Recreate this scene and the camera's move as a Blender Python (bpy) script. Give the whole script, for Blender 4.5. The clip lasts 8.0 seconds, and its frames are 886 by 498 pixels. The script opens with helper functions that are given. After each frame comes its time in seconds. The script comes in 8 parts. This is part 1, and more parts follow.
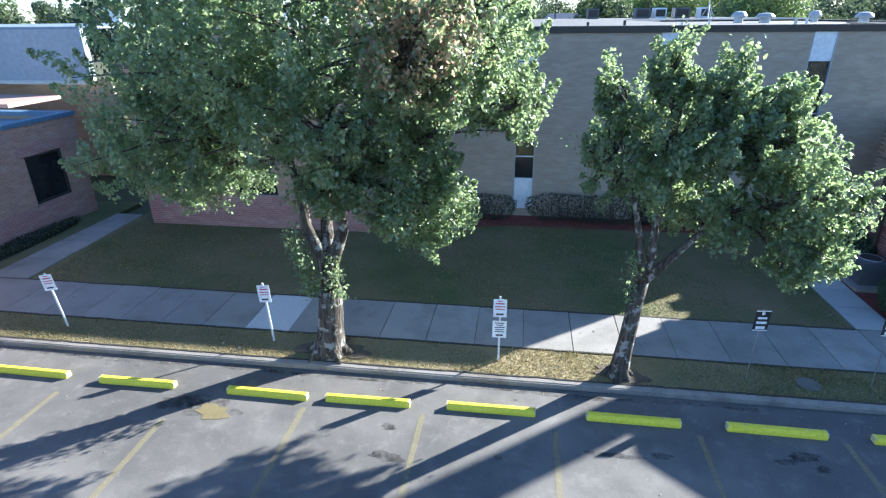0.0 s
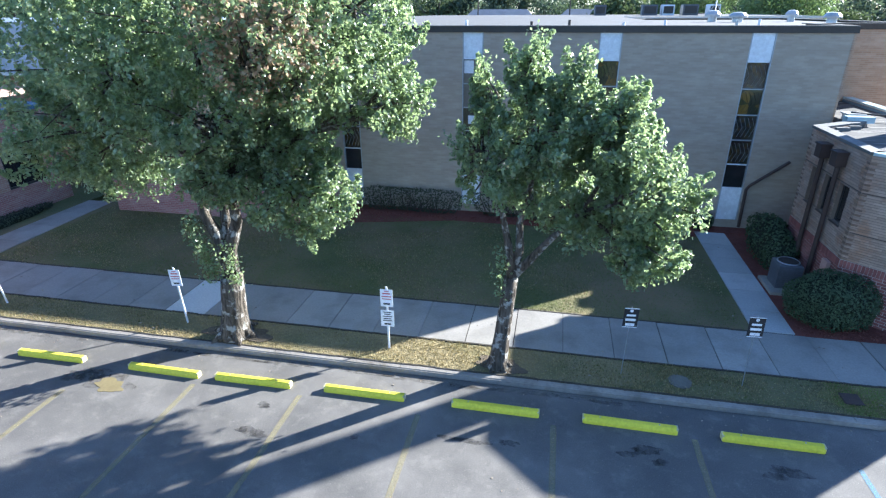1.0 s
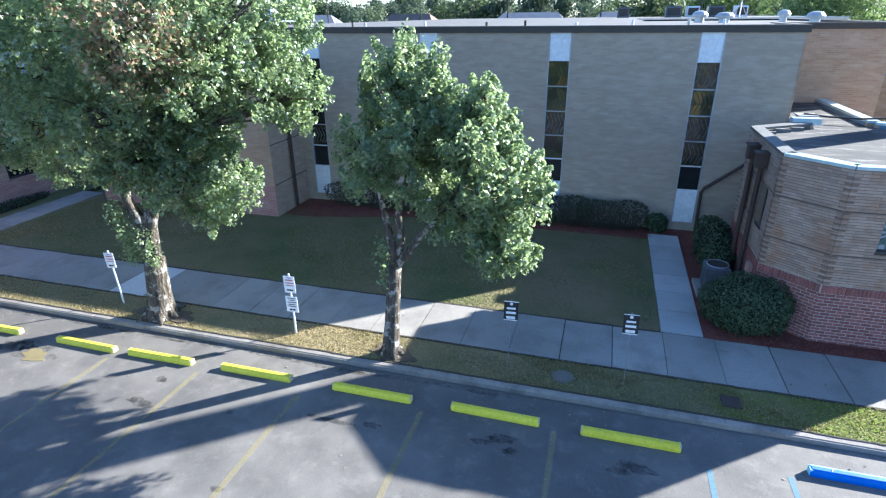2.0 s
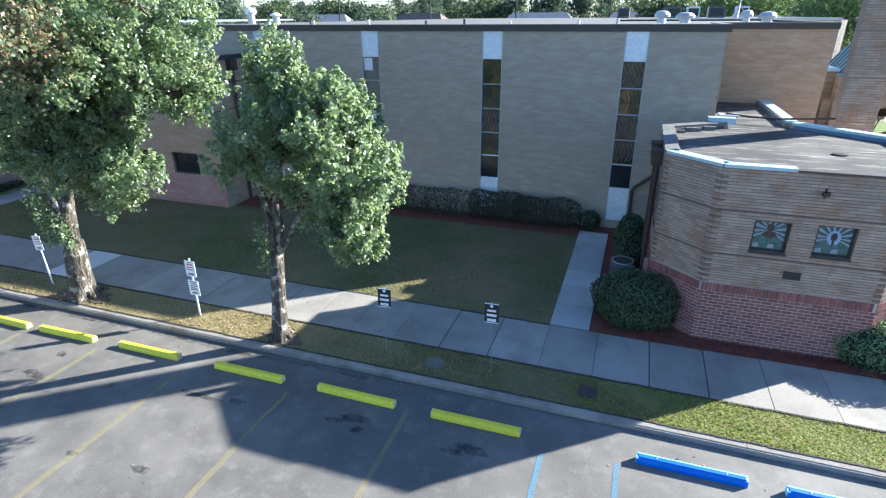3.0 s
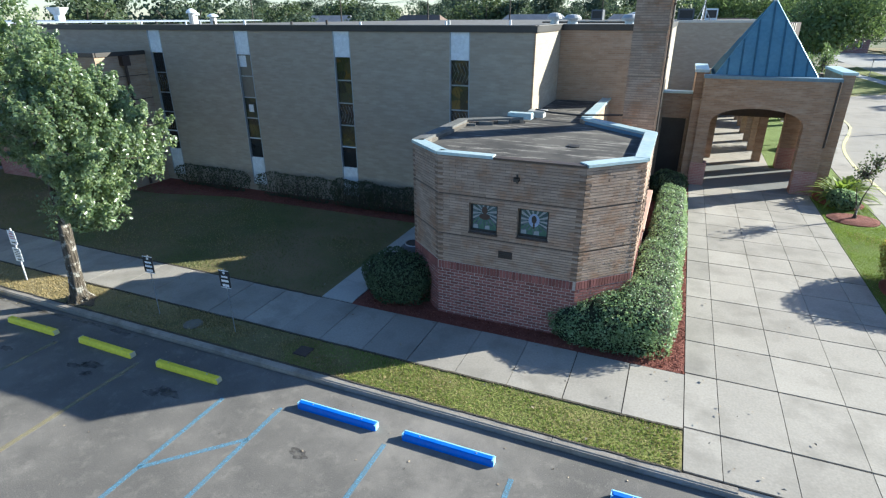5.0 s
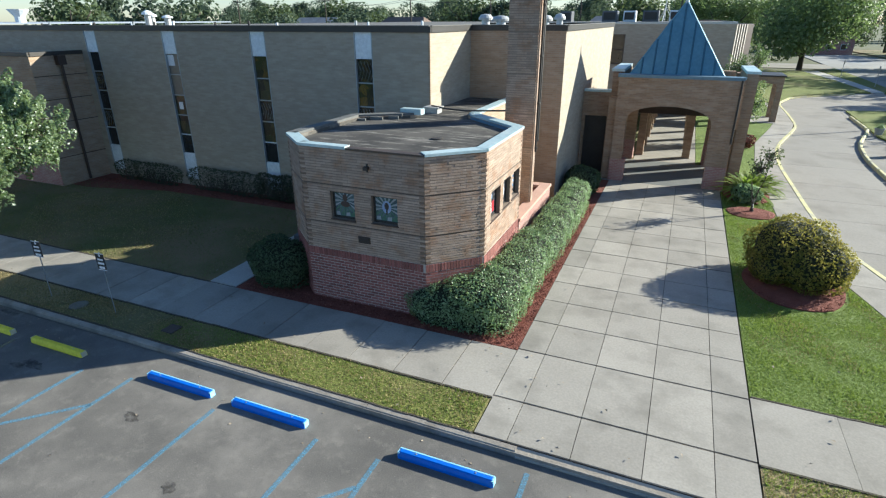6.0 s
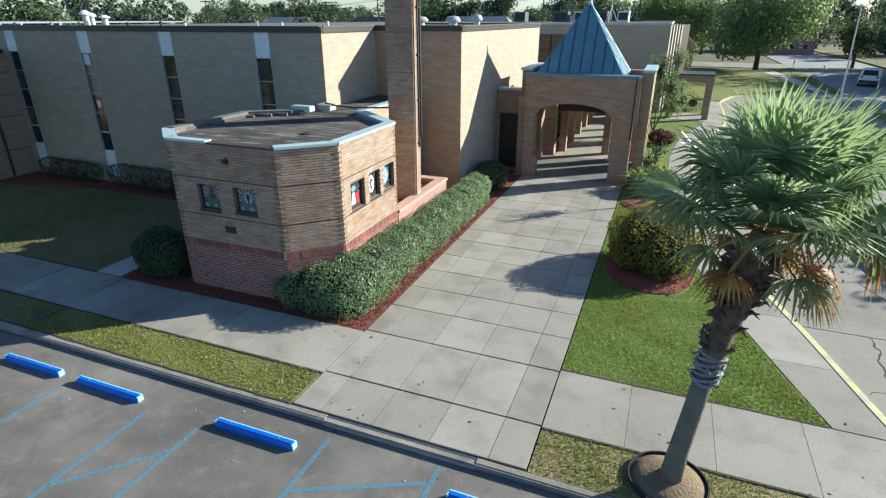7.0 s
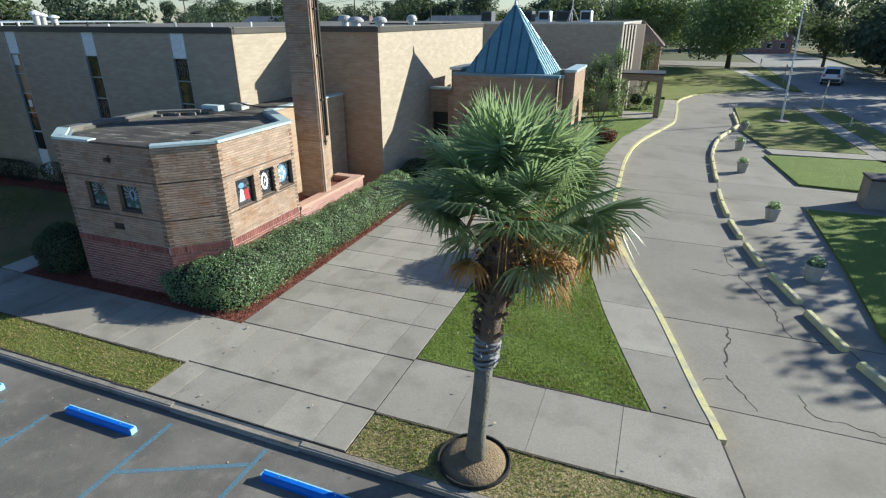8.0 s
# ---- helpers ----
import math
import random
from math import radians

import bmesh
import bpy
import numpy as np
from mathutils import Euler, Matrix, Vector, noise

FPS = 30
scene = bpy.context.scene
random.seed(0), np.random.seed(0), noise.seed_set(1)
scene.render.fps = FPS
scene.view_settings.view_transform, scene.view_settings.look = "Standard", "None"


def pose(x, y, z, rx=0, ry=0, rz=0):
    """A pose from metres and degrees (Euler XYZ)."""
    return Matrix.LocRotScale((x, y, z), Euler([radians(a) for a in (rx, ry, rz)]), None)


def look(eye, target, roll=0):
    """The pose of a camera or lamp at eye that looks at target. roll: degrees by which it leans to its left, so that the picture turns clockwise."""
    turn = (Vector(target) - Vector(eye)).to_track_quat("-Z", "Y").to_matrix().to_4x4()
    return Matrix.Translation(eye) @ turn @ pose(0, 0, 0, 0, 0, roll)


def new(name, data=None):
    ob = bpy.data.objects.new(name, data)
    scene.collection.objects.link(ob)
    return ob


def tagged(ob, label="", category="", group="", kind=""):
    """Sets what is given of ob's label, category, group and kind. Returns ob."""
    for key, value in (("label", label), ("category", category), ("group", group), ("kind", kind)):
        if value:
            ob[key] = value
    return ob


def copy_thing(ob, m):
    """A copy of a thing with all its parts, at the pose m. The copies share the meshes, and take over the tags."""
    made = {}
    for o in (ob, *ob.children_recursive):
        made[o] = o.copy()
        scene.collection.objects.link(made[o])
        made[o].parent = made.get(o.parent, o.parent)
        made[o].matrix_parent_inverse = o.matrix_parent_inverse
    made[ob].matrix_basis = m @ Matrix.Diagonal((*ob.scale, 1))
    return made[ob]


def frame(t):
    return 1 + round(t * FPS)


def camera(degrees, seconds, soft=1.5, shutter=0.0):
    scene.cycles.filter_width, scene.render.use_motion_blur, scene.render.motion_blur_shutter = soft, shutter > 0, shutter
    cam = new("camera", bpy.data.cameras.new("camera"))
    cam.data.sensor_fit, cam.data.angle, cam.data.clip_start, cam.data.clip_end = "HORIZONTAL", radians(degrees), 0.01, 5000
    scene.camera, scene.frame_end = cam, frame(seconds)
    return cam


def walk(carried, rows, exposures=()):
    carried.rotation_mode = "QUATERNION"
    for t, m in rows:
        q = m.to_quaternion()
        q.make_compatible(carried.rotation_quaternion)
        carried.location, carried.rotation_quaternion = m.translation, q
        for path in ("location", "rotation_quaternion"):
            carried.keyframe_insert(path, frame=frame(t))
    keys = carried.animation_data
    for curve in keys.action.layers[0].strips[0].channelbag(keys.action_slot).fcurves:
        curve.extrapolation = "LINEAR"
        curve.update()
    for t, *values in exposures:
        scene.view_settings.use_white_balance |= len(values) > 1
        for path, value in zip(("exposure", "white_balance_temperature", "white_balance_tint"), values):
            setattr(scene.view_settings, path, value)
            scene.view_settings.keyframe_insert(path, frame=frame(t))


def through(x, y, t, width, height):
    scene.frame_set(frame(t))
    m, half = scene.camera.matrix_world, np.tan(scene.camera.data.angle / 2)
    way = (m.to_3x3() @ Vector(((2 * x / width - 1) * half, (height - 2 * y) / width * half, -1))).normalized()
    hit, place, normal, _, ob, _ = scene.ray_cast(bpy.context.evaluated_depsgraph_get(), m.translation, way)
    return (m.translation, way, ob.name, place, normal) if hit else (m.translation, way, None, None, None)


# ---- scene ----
cam = camera(78.1, 8.0, 1.25)
PATH = [
    (0, (0.851, -0.171, 7.307), (0.583, 1.649, 6.523), -0.6),
    (0.5, (2.402, -0.195, 7.391), (2.084, 1.612, 6.594), -0.4),
    (1, (3.991, -0.149, 7.438), (3.625, 1.647, 6.638), -0.3),
    (1.5, (5.713, -0.001, 7.389), (5.26, 1.778, 6.596), -0.6),
    (3, (10.59, 0.699, 7.241), (9.983, 2.435, 6.455), -0.4),
    (3.5, (12.243, 1.013, 7.256), (11.613, 2.74, 6.467), -0.5),
    (4, (13.903, 1.27, 7.236), (13.27, 2.995, 6.447), -0.5),
    (5.5, (19.285, 1.956, 7.178), (18.546, 3.643, 6.399), -0.1),
    (6, (21.085, 2.214, 7.144), (20.36, 3.909, 6.369), -0.2),
    (6.5, (22.834, 2.421, 7.182), (22.134, 4.125, 6.405), -0.0),
    (7, (24.525, 2.665, 7.176), (23.841, 4.377, 6.4), -0.1),
    (7.5, (26.11, 2.986, 7.195), (25.433, 4.7, 6.418), -0.1),
    (8, (27.591, 3.343, 7.258), (26.923, 5.059, 6.478), -0.1),
]
walk(cam, [(t, look(eye, target, roll)) for t, eye, target, roll in PATH],
     exposures=[(0, 2.22, 4880, 12), (1.5, 2.38, 4880, 13), (3.5, 2.12, 5140, 10), (5.5, 1.5, 5230, 7), (6.5, 1.29, 5300, 6), (7.4, 1.18, 5310, 6), (8, 1.02, 5310, 6)])

# ---------- daylight: low sun behind the buildings, clear sky ----------
SUN = Vector((8.07, 6.35, 4.28)).normalized()
world = bpy.data.worlds.new("sky")
world.use_nodes = True
scene.world = world
wn = world.node_tree.nodes
sky = wn.new("ShaderNodeTexSky")
sky.sky_type = "NISHITA"
sky.sun_disc = False
sky.sun_elevation = math.asin(SUN.z)
sky.sun_rotation = math.atan2(SUN.x, SUN.y)
sky.air_density, sky.dust_density, sky.ozone_density = 1.0, 0.25, 2.0
wn["Background"].inputs["Strength"].default_value = 0.06
world.node_tree.links.new(sky.outputs["Color"], wn["Background"].inputs["Color"])
sun_data = bpy.data.lights.new("sun", "SUN")
sun_data.energy, sun_data.angle, sun_data.color = 5.0, radians(0.53), (1.0, 0.86, 0.62)
sun = new("sun", sun_data)
sun.matrix_world = look(SUN * 60, (0, 0, 0))

# ---------- materials ----------
def material(name, rough=0.7, metal=0.0, spec=0.5):
    m = bpy.data.materials.new(name)
    m.use_nodes = True
    b = m.node_tree.nodes["Principled BSDF"]
    b.inputs["Roughness"].default_value = rough
    b.inputs["Metallic"].default_value = metal
    b.inputs["Specular IOR Level"].default_value = spec
    return m, m.node_tree.nodes, m.node_tree.links, b


def mixed(nodes, links, fac, a, b):
    n = nodes.new("ShaderNodeMix")
    n.data_type = "RGBA"
    for value, socket in ((fac, n.inputs[0]), (a, n.inputs[6]), (b, n.inputs[7])):
        if isinstance(value, (int, float)):
            socket.default_value = value
        elif isinstance(value, tuple):
            socket.default_value = (*value, 1) if len(value) == 3 else value
        else:
            links.new(value, socket)
    return n.outputs[2]


def noise_fac(nodes, links, scale, low=0.35, high=0.65, detail=5.0, coords=None, rough=0.6):
    n = nodes.new("ShaderNodeTexNoise")
    n.inputs["Scale"].default_value, n.inputs["Detail"].default_value = scale, detail
    n.inputs["Roughness"].default_value = rough
    if coords is None:
        coords = nodes.new("ShaderNodeNewGeometry").outputs["Position"]
    links.new(coords, n.inputs["Vector"])
    r = nodes.new("ShaderNodeMapRange")
    r.inputs[1].default_value, r.inputs[2].default_value = low, high
    links.new(n.outputs["Fac"], r.inputs[0])
    return r.outputs[0]


def bumped(nodes, links, bsdf, height, strength=0.3, distance=0.01):
    n = nodes.new("ShaderNodeBump")
    n.inputs["Strength"].default_value, n.inputs["Distance"].default_value = strength, distance
    links.new(height, n.inputs["Height"])
    links.new(n.outputs["Normal"], bsdf.inputs["Normal"])
    return n


def random_fac(nodes, links):
    """A value of its own for each object and each loose island of a mesh."""
    a = nodes.new("ShaderNodeObjectInfo").outputs["Random"]
    b = nodes.new("ShaderNodeNewGeometry").outputs["Random Per Island"]
    s = nodes.new("ShaderNodeMath")
    s.operation = "ADD"
    links.new(a, s.inputs[0]), links.new(b, s.inputs[1])
    f = nodes.new("ShaderNodeMath")
    f.operation = "FRACT"
    links.new(s.outputs[0], f.inputs[0])
    return f.outputs[0]


def mottled(name, dark, light, coarse=0.6, fine=14.0, rough=0.8, bump=0.3, depth=0.01, metal=0.0, spec=0.4, stain=None, stain_scale=0.25, stain_at=(0.55, 0.75), pieces=0.0):
    """Two colours mixed at two scales, with fine relief and, if wanted, large stains and a shade for each piece."""
    m, n, k, b = material(name, rough, metal, spec)
    c1 = noise_fac(n, k, coarse, 0.3, 0.7)
    c2 = noise_fac(n, k, fine, 0.3, 0.7)
    col = mixed(n, k, c1, dark, light)
    mid = tuple((d + l) / 2 for d, l in zip(dark, light))
    fine_col = mixed(n, k, c2, tuple(0.72 * c for c in mid), tuple(min(1.0, 1.25 * c) for c in mid))
    col = mixed(n, k, 0.45, col, fine_col)
    if stain:
        col = mixed(n, k, noise_fac(n, k, stain_scale, *stain_at), col, stain)
    if pieces:
        h = n.new("ShaderNodeHueSaturation")
        r = n.new("ShaderNodeMapRange")
        r.inputs[3].default_value, r.inputs[4].default_value = 1 - pieces, 1 + pieces
        k.new(random_fac(n, k), r.inputs[0]), k.new(r.outputs[0], h.inputs["Value"]), k.new(col, h.inputs["Color"])
        col = h.outputs["Color"]
    k.new(col, b.inputs["Base Color"])
    if bump:
        bumped(n, k, b, c2, bump, depth)
    return m


def asphalt():
    m, n, k, b = material("asphalt", 0.82, 0, 0.35)
    big = noise_fac(n, k, 0.16, 0.35, 0.7, 4)
    mid = noise_fac(n, k, 0.9, 0.38, 0.64, 6)
    grit = noise_fac(n, k, 55, 0.3, 0.75, 3)
    col = mixed(n, k, big, (0.115, 0.106, 0.096), (0.285, 0.262, 0.232))
    col = mixed(n, k, mid, col, mixed(n, k, 0.72, col, (0.09, 0.084, 0.078)))
    spots = noise_fac(n, k, 4.5, 0.66, 0.74, 4)
    col = mixed(n, k, spots, col, mixed(n, k, 0.45, col, (0.05, 0.045, 0.04)))
    col = mixed(n, k, grit, mixed(n, k, 0.35, col, (0.02, 0.02, 0.02)), mixed(n, k, 0.25, col, (0.3, 0.28, 0.25)))
    scuff = noise_fac(n, k, 2.6, 0.52, 0.7, 8, None, 0.75)
    col = mixed(n, k, scuff, col, mixed(n, k, 0.28, col, (0.36, 0.33, 0.285)))
    chips = n.new("ShaderNodeTexVoronoi")
    chips.inputs["Scale"].default_value = 16
    k.new(n.new("ShaderNodeNewGeometry").outputs["Position"], chips.inputs["Vector"])
    chip = n.new("ShaderNodeMapRange")
    chip.inputs[1].default_value, chip.inputs[2].default_value, chip.inputs[3].default_value, chip.inputs[4].default_value = 0.06, 0.13, 0.75, 0.0
    k.new(chips.outputs["Distance"], chip.inputs[0])
    col = mixed(n, k, chip.outputs[0], col, mixed(n, k, 0.55, col, (0.42, 0.39, 0.34)))
    v = n.new("ShaderNodeTexVoronoi")
    v.feature = "DISTANCE_TO_EDGE"
    v.inputs["Scale"].default_value = 0.23
    warp = n.new("ShaderNodeTexNoise")
    warp.inputs["Scale"].default_value = 0.9
    pos = n.new("ShaderNodeNewGeometry").outputs["Position"]
    k.new(pos, warp.inputs["Vector"])
    add = n.new("ShaderNodeVectorMath")
    k.new(pos, add.inputs[0]), k.new(warp.outputs["Color"], add.inputs[1])
    k.new(add.outputs[0], v.inputs["Vector"])
    crack = n.new("ShaderNodeMapRange")
    crack.inputs[1].default_value, crack.inputs[2].default_value = 0.0, 0.006
    crack.inputs[3].default_value, crack.inputs[4].default_value = 0.08, 0.0
    k.new(v.outputs["Distance"], crack.inputs[0])
    col = mixed(n, k, crack.outputs[0], col, (0.03, 0.03, 0.03))
    k.new(col, b.inputs["Base Color"])
    bumped(n, k, b, grit, 0.2, 0.004)
    return m


def worn_paint(name, paint, keep):
    """Road paint worn through to the asphalt below."""
    m, n, k, b = material(name, 0.75, 0, 0.35)
    f = noise_fac(n, k, 16, keep - 0.2, keep + 0.2, 8, None, 0.75)
    grain = noise_fac(n, k, 40, 0.3, 0.7, 3)
    k.new(mixed(n, k, grain, tuple(0.75 * c for c in paint), paint), b.inputs["Base Color"])
    thin = n.new("ShaderNodeMapRange")
    thin.inputs[3].default_value, thin.inputs[4].default_value = 0.34, 0.78
    k.new(f, thin.inputs[0])
    bare = n.new("ShaderNodeBsdfTransparent")
    mix = n.new("ShaderNodeMixShader")
    k.new(thin.outputs[0], mix.inputs[0]), k.new(b.outputs[0], mix.inputs[1]), k.new(bare.outputs[0], mix.inputs[2])
    k.new(mix.outputs[0], n["Material Output"].inputs["Surface"])
    return m


def brick_wall(name, a, b_col, mortar, width=0.30, height=0.072, patch=None):
    """Running-bond brick on walls that stand along x or y."""
    m, n, k, b = material(name, 0.85, 0, 0.3)
    pos = n.new("ShaderNodeNewGeometry").outputs["Position"]
    sep = n.new("ShaderNodeSeparateXYZ")
    k.new(pos, sep.inputs[0])
    s = n.new("ShaderNodeMath")
    k.new(sep.outputs[0], s.inputs[0]), k.new(sep.outputs[1], s.inputs[1])
    comb = n.new("ShaderNodeCombineXYZ")
    k.new(s.outputs[0], comb.inputs[0]), k.new(sep.outputs[2], comb.inputs[1])
    t = n.new("ShaderNodeTexBrick")
    t.inputs["Scale"].default_value = 1.0
    t.inputs["Brick Width"].default_value, t.inputs["Row Height"].default_value = width, height
    t.inputs["Mortar Size"].default_value = 0.007
    t.inputs["Bias"].default_value = -0.1
    for key, c in (("Color1", a), ("Color2", b_col), ("Mortar", mortar)):
        t.inputs[key].default_value = (*c, 1)
    k.new(comb.outputs[0], t.inputs["Vector"])
    weather = noise_fac(n, k, 0.35, 0.3, 0.75)
    col = mixed(n, k, weather, t.outputs["Color"], mixed(n, k, 0.35, t.outputs["Color"], patch or mortar))
    streak_map = n.new("ShaderNodeMapping")
    streak_map.inputs["Scale"].default_value = (1.6, 1.6, 5.0)
    k.new(pos, streak_map.inputs["Vector"])
    col = mixed(n, k, noise_fac(n, k, 1.0, 0.45, 0.8, 6, streak_map.outputs[0]), col, mixed(n, k, 0.3, col, (0.62, 0.56, 0.46)))
    k.new(col, b.inputs["Base Color"])
    bumped(n, k, b, t.outputs["Fac"], -0.5, 0.008)
    return m


def leaf_material(name, shades, rough=0.4, through=0.35, tint=(0.30, 0.42, 0.04), autumn=None, spec=0.5):
    """Leaves: a shade for each leaf, some light shining through, an autumn tint in patches."""
    m, n, k, b = material(name, rough, 0, spec)
    ramp = n.new("ShaderNodeValToRGB")
    ramp.color_ramp.interpolation = "LINEAR"
    while len(ramp.color_ramp.elements) < len(shades):
        ramp.color_ramp.elements.new(0.5)
    for i, (e, c) in enumerate(zip(ramp.color_ramp.elements, shades)):
        e.position, e.color = i / (len(shades) - 1), (*c, 1)
    k.new(random_fac(n, k), ramp.inputs[0])
    col = ramp.outputs[0]
    if autumn:
        col = mixed(n, k, noise_fac(n, k, 0.42, 0.60, 0.72, 3), col, autumn)
    k.new(col, b.inputs["Base Color"])
    tr = n.new("ShaderNodeBsdfTranslucent")
    k.new(mixed(n, k, 0.55, col, tint), tr.inputs["Color"])
    mix = n.new("ShaderNodeMixShader")
    mix.inputs[0].default_value = through
    k.new(b.outputs[0], mix.inputs[1]), k.new(tr.outputs[0], mix.inputs[2])
    k.new(mix.outputs[0], n["Material Output"].inputs["Surface"])
    return m


def stained_glass(name, colours, scale):
    m, n, k, b = material(name, 0.15, 0, 0.6)
    v = n.new("ShaderNodeTexVoronoi")
    v.inputs["Scale"].default_value = scale
    pos = n.new("ShaderNodeNewGeometry").outputs["Position"]
    k.new(pos, v.inputs["Vector"])
    ramp = n.new("ShaderNodeValToRGB")
    ramp.color_ramp.interpolation = "CONSTANT"
    while len(ramp.color_ramp.elements) < len(colours):
        ramp.color_ramp.elements.new(0.5)
    for i, (e, c) in enumerate(zip(ramp.color_ramp.elements, colours)):
        e.position, e.color = i / len(colours), (*c, 1)
    sep = n.new("ShaderNodeSeparateColor")
    k.new(v.outputs["Color"], sep.inputs[0]), k.new(sep.outputs[0], ramp.inputs[0])
    k.new(ramp.outputs[0], b.inputs["Base Color"])
    return m


M_ASPHALT = asphalt()
M_WALK = mottled("pale_concrete", (0.255, 0.234, 0.203), (0.36, 0.333, 0.292), 0.5, 22, 0.85, 0.2, 0.004, stain=(0.19, 0.175, 0.15), stain_scale=1.1, stain_at=(0.48, 0.8), pieces=0.13)
M_DRIVE = mottled("drive_concrete", (0.215, 0.196, 0.168), (0.31, 0.286, 0.25), 0.3, 18, 0.8, 0.2, 0.004, stain=(0.155, 0.138, 0.115), stain_scale=0.3, stain_at=(0.48, 0.72), pieces=0.07)
M_PATH = mottled("path_concrete", (0.38, 0.37, 0.34), (0.50, 0.48, 0.45), 0.5, 22, 0.85, 0.2, 0.004, stain=(0.28, 0.27, 0.25), stain_scale=0.6, stain_at=(0.5, 0.8), pieces=0.1)
M_SLAB_PALER = mottled("paler_slab_concrete", (0.50, 0.49, 0.46), (0.60, 0.58, 0.55), 0.5, 22, 0.8, 0.15, 0.004)
M_KERB = mottled("kerb_concrete", (0.215, 0.19, 0.16), (0.35, 0.312, 0.268), 1.4, 16, 0.9, 0.5, 0.01, stain=(0.13, 0.11, 0.09), stain_scale=0.8, stain_at=(0.52, 0.72))
M_JOINT = mottled("joint_dirt", (0.035, 0.03, 0.025), (0.07, 0.06, 0.05), 3, 30, 0.95, 0.2)
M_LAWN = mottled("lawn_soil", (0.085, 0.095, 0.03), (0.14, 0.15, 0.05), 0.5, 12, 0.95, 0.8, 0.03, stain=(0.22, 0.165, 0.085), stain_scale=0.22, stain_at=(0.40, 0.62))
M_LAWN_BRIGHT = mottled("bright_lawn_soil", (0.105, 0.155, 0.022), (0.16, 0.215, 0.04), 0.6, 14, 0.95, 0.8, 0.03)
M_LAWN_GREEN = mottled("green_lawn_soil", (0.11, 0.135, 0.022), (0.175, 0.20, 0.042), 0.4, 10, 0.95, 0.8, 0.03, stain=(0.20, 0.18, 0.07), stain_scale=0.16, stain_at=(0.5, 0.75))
# soil of the sunlit verge only: some of the sunlight is in this colour
M_LAWN_VERGE_SUNLIT = mottled("sunlit_verge_soil", (0.13, 0.15, 0.03), (0.20, 0.205, 0.055), 0.7, 14, 0.95, 0.8, 0.03, stain=(0.24, 0.19, 0.085), stain_scale=0.5, stain_at=(0.48, 0.7))
M_SOIL_SEAM = mottled("seam_earth", (0.04, 0.034, 0.026), (0.10, 0.085, 0.06), 3, 24, 0.95, 0.8, 0.02)
M_LAWN_DRY = mottled("dry_lawn_soil", (0.20, 0.165, 0.075), (0.34, 0.275, 0.145), 0.7, 12, 0.95, 0.8, 0.03, stain=(0.14, 0.14, 0.05), stain_scale=0.4, stain_at=(0.5, 0.7))
M_FARLAND = mottled("far_ground", (0.07, 0.08, 0.035), (0.13, 0.13, 0.06), 0.05, 1.0, 0.95, 0.0)
M_MULCH = mottled("red_mulch", (0.13, 0.04, 0.028), (0.26, 0.09, 0.062), 3, 26, 0.95, 1.0, 0.03)
M_SOIL = mottled("sandy_soil", (0.14, 0.10, 0.06), (0.28, 0.21, 0.13), 2, 24, 0.95, 0.8, 0.02)
M_BRICK_MAIN = brick_wall("grey_tan_brick", (0.335, 0.28, 0.215), (0.41, 0.345, 0.265), (0.35, 0.31, 0.25))
M_BRICK_FAR = brick_wall("tan_brick", (0.31, 0.205, 0.13), (0.41, 0.28, 0.18), (0.36, 0.30, 0.23))
M_BRICK_REDW = brick_wall("red_brick_wall", (0.27, 0.105, 0.09), (0.35, 0.145, 0.12), (0.40, 0.32, 0.29), 0.21, 0.074)
M_TAN = mottled("tan_brick_piece", (0.27, 0.20, 0.152), (0.43, 0.33, 0.255), 2.0, 30, 0.85, 0.3, 0.004, stain=(0.30, 0.185, 0.118), stain_scale=2.2, stain_at=(0.48, 0.66), pieces=0.16)
M_RED = mottled("red_brick_piece", (0.19, 0.077, 0.066), (0.27, 0.108, 0.092), 2.0, 30, 0.85, 0.3, 0.004, pieces=0.25)
M_MORTAR = mottled("mortar", (0.19, 0.148, 0.112), (0.26, 0.205, 0.157), 1.5, 30, 0.95, 0.3, 0.004)
M_MORTAR_PALE = mottled("pale_mortar", (0.40, 0.34, 0.30), (0.52, 0.45, 0.40), 1.5, 30, 0.95, 0.3, 0.004)
M_PANEL = mottled("white_panel", (0.68, 0.72, 0.76), (0.78, 0.81, 0.83), 0.8, 9, 0.5, 0.05, 0.002, stain=(0.55, 0.58, 0.60), stain_scale=1.3)
M_FASCIA = mottled("dark_fascia", (0.045, 0.04, 0.036), (0.07, 0.065, 0.06), 0.6, 12, 0.5, 0.1, 0.002, metal=0.3)
M_ROOFEDGE = mottled("roof_edge_metal", (0.40, 0.40, 0.39), (0.55, 0.55, 0.54), 0.8, 8, 0.45, 0.05, 0.002, metal=0.4)
M_ROOF = mottled("roof_membrane", (0.06, 0.054, 0.048), (0.13, 0.117, 0.10), 0.9, 9, 0.9, 0.5, 0.02, stain=(0.25, 0.23, 0.20), stain_scale=1.3, stain_at=(0.54, 0.68))
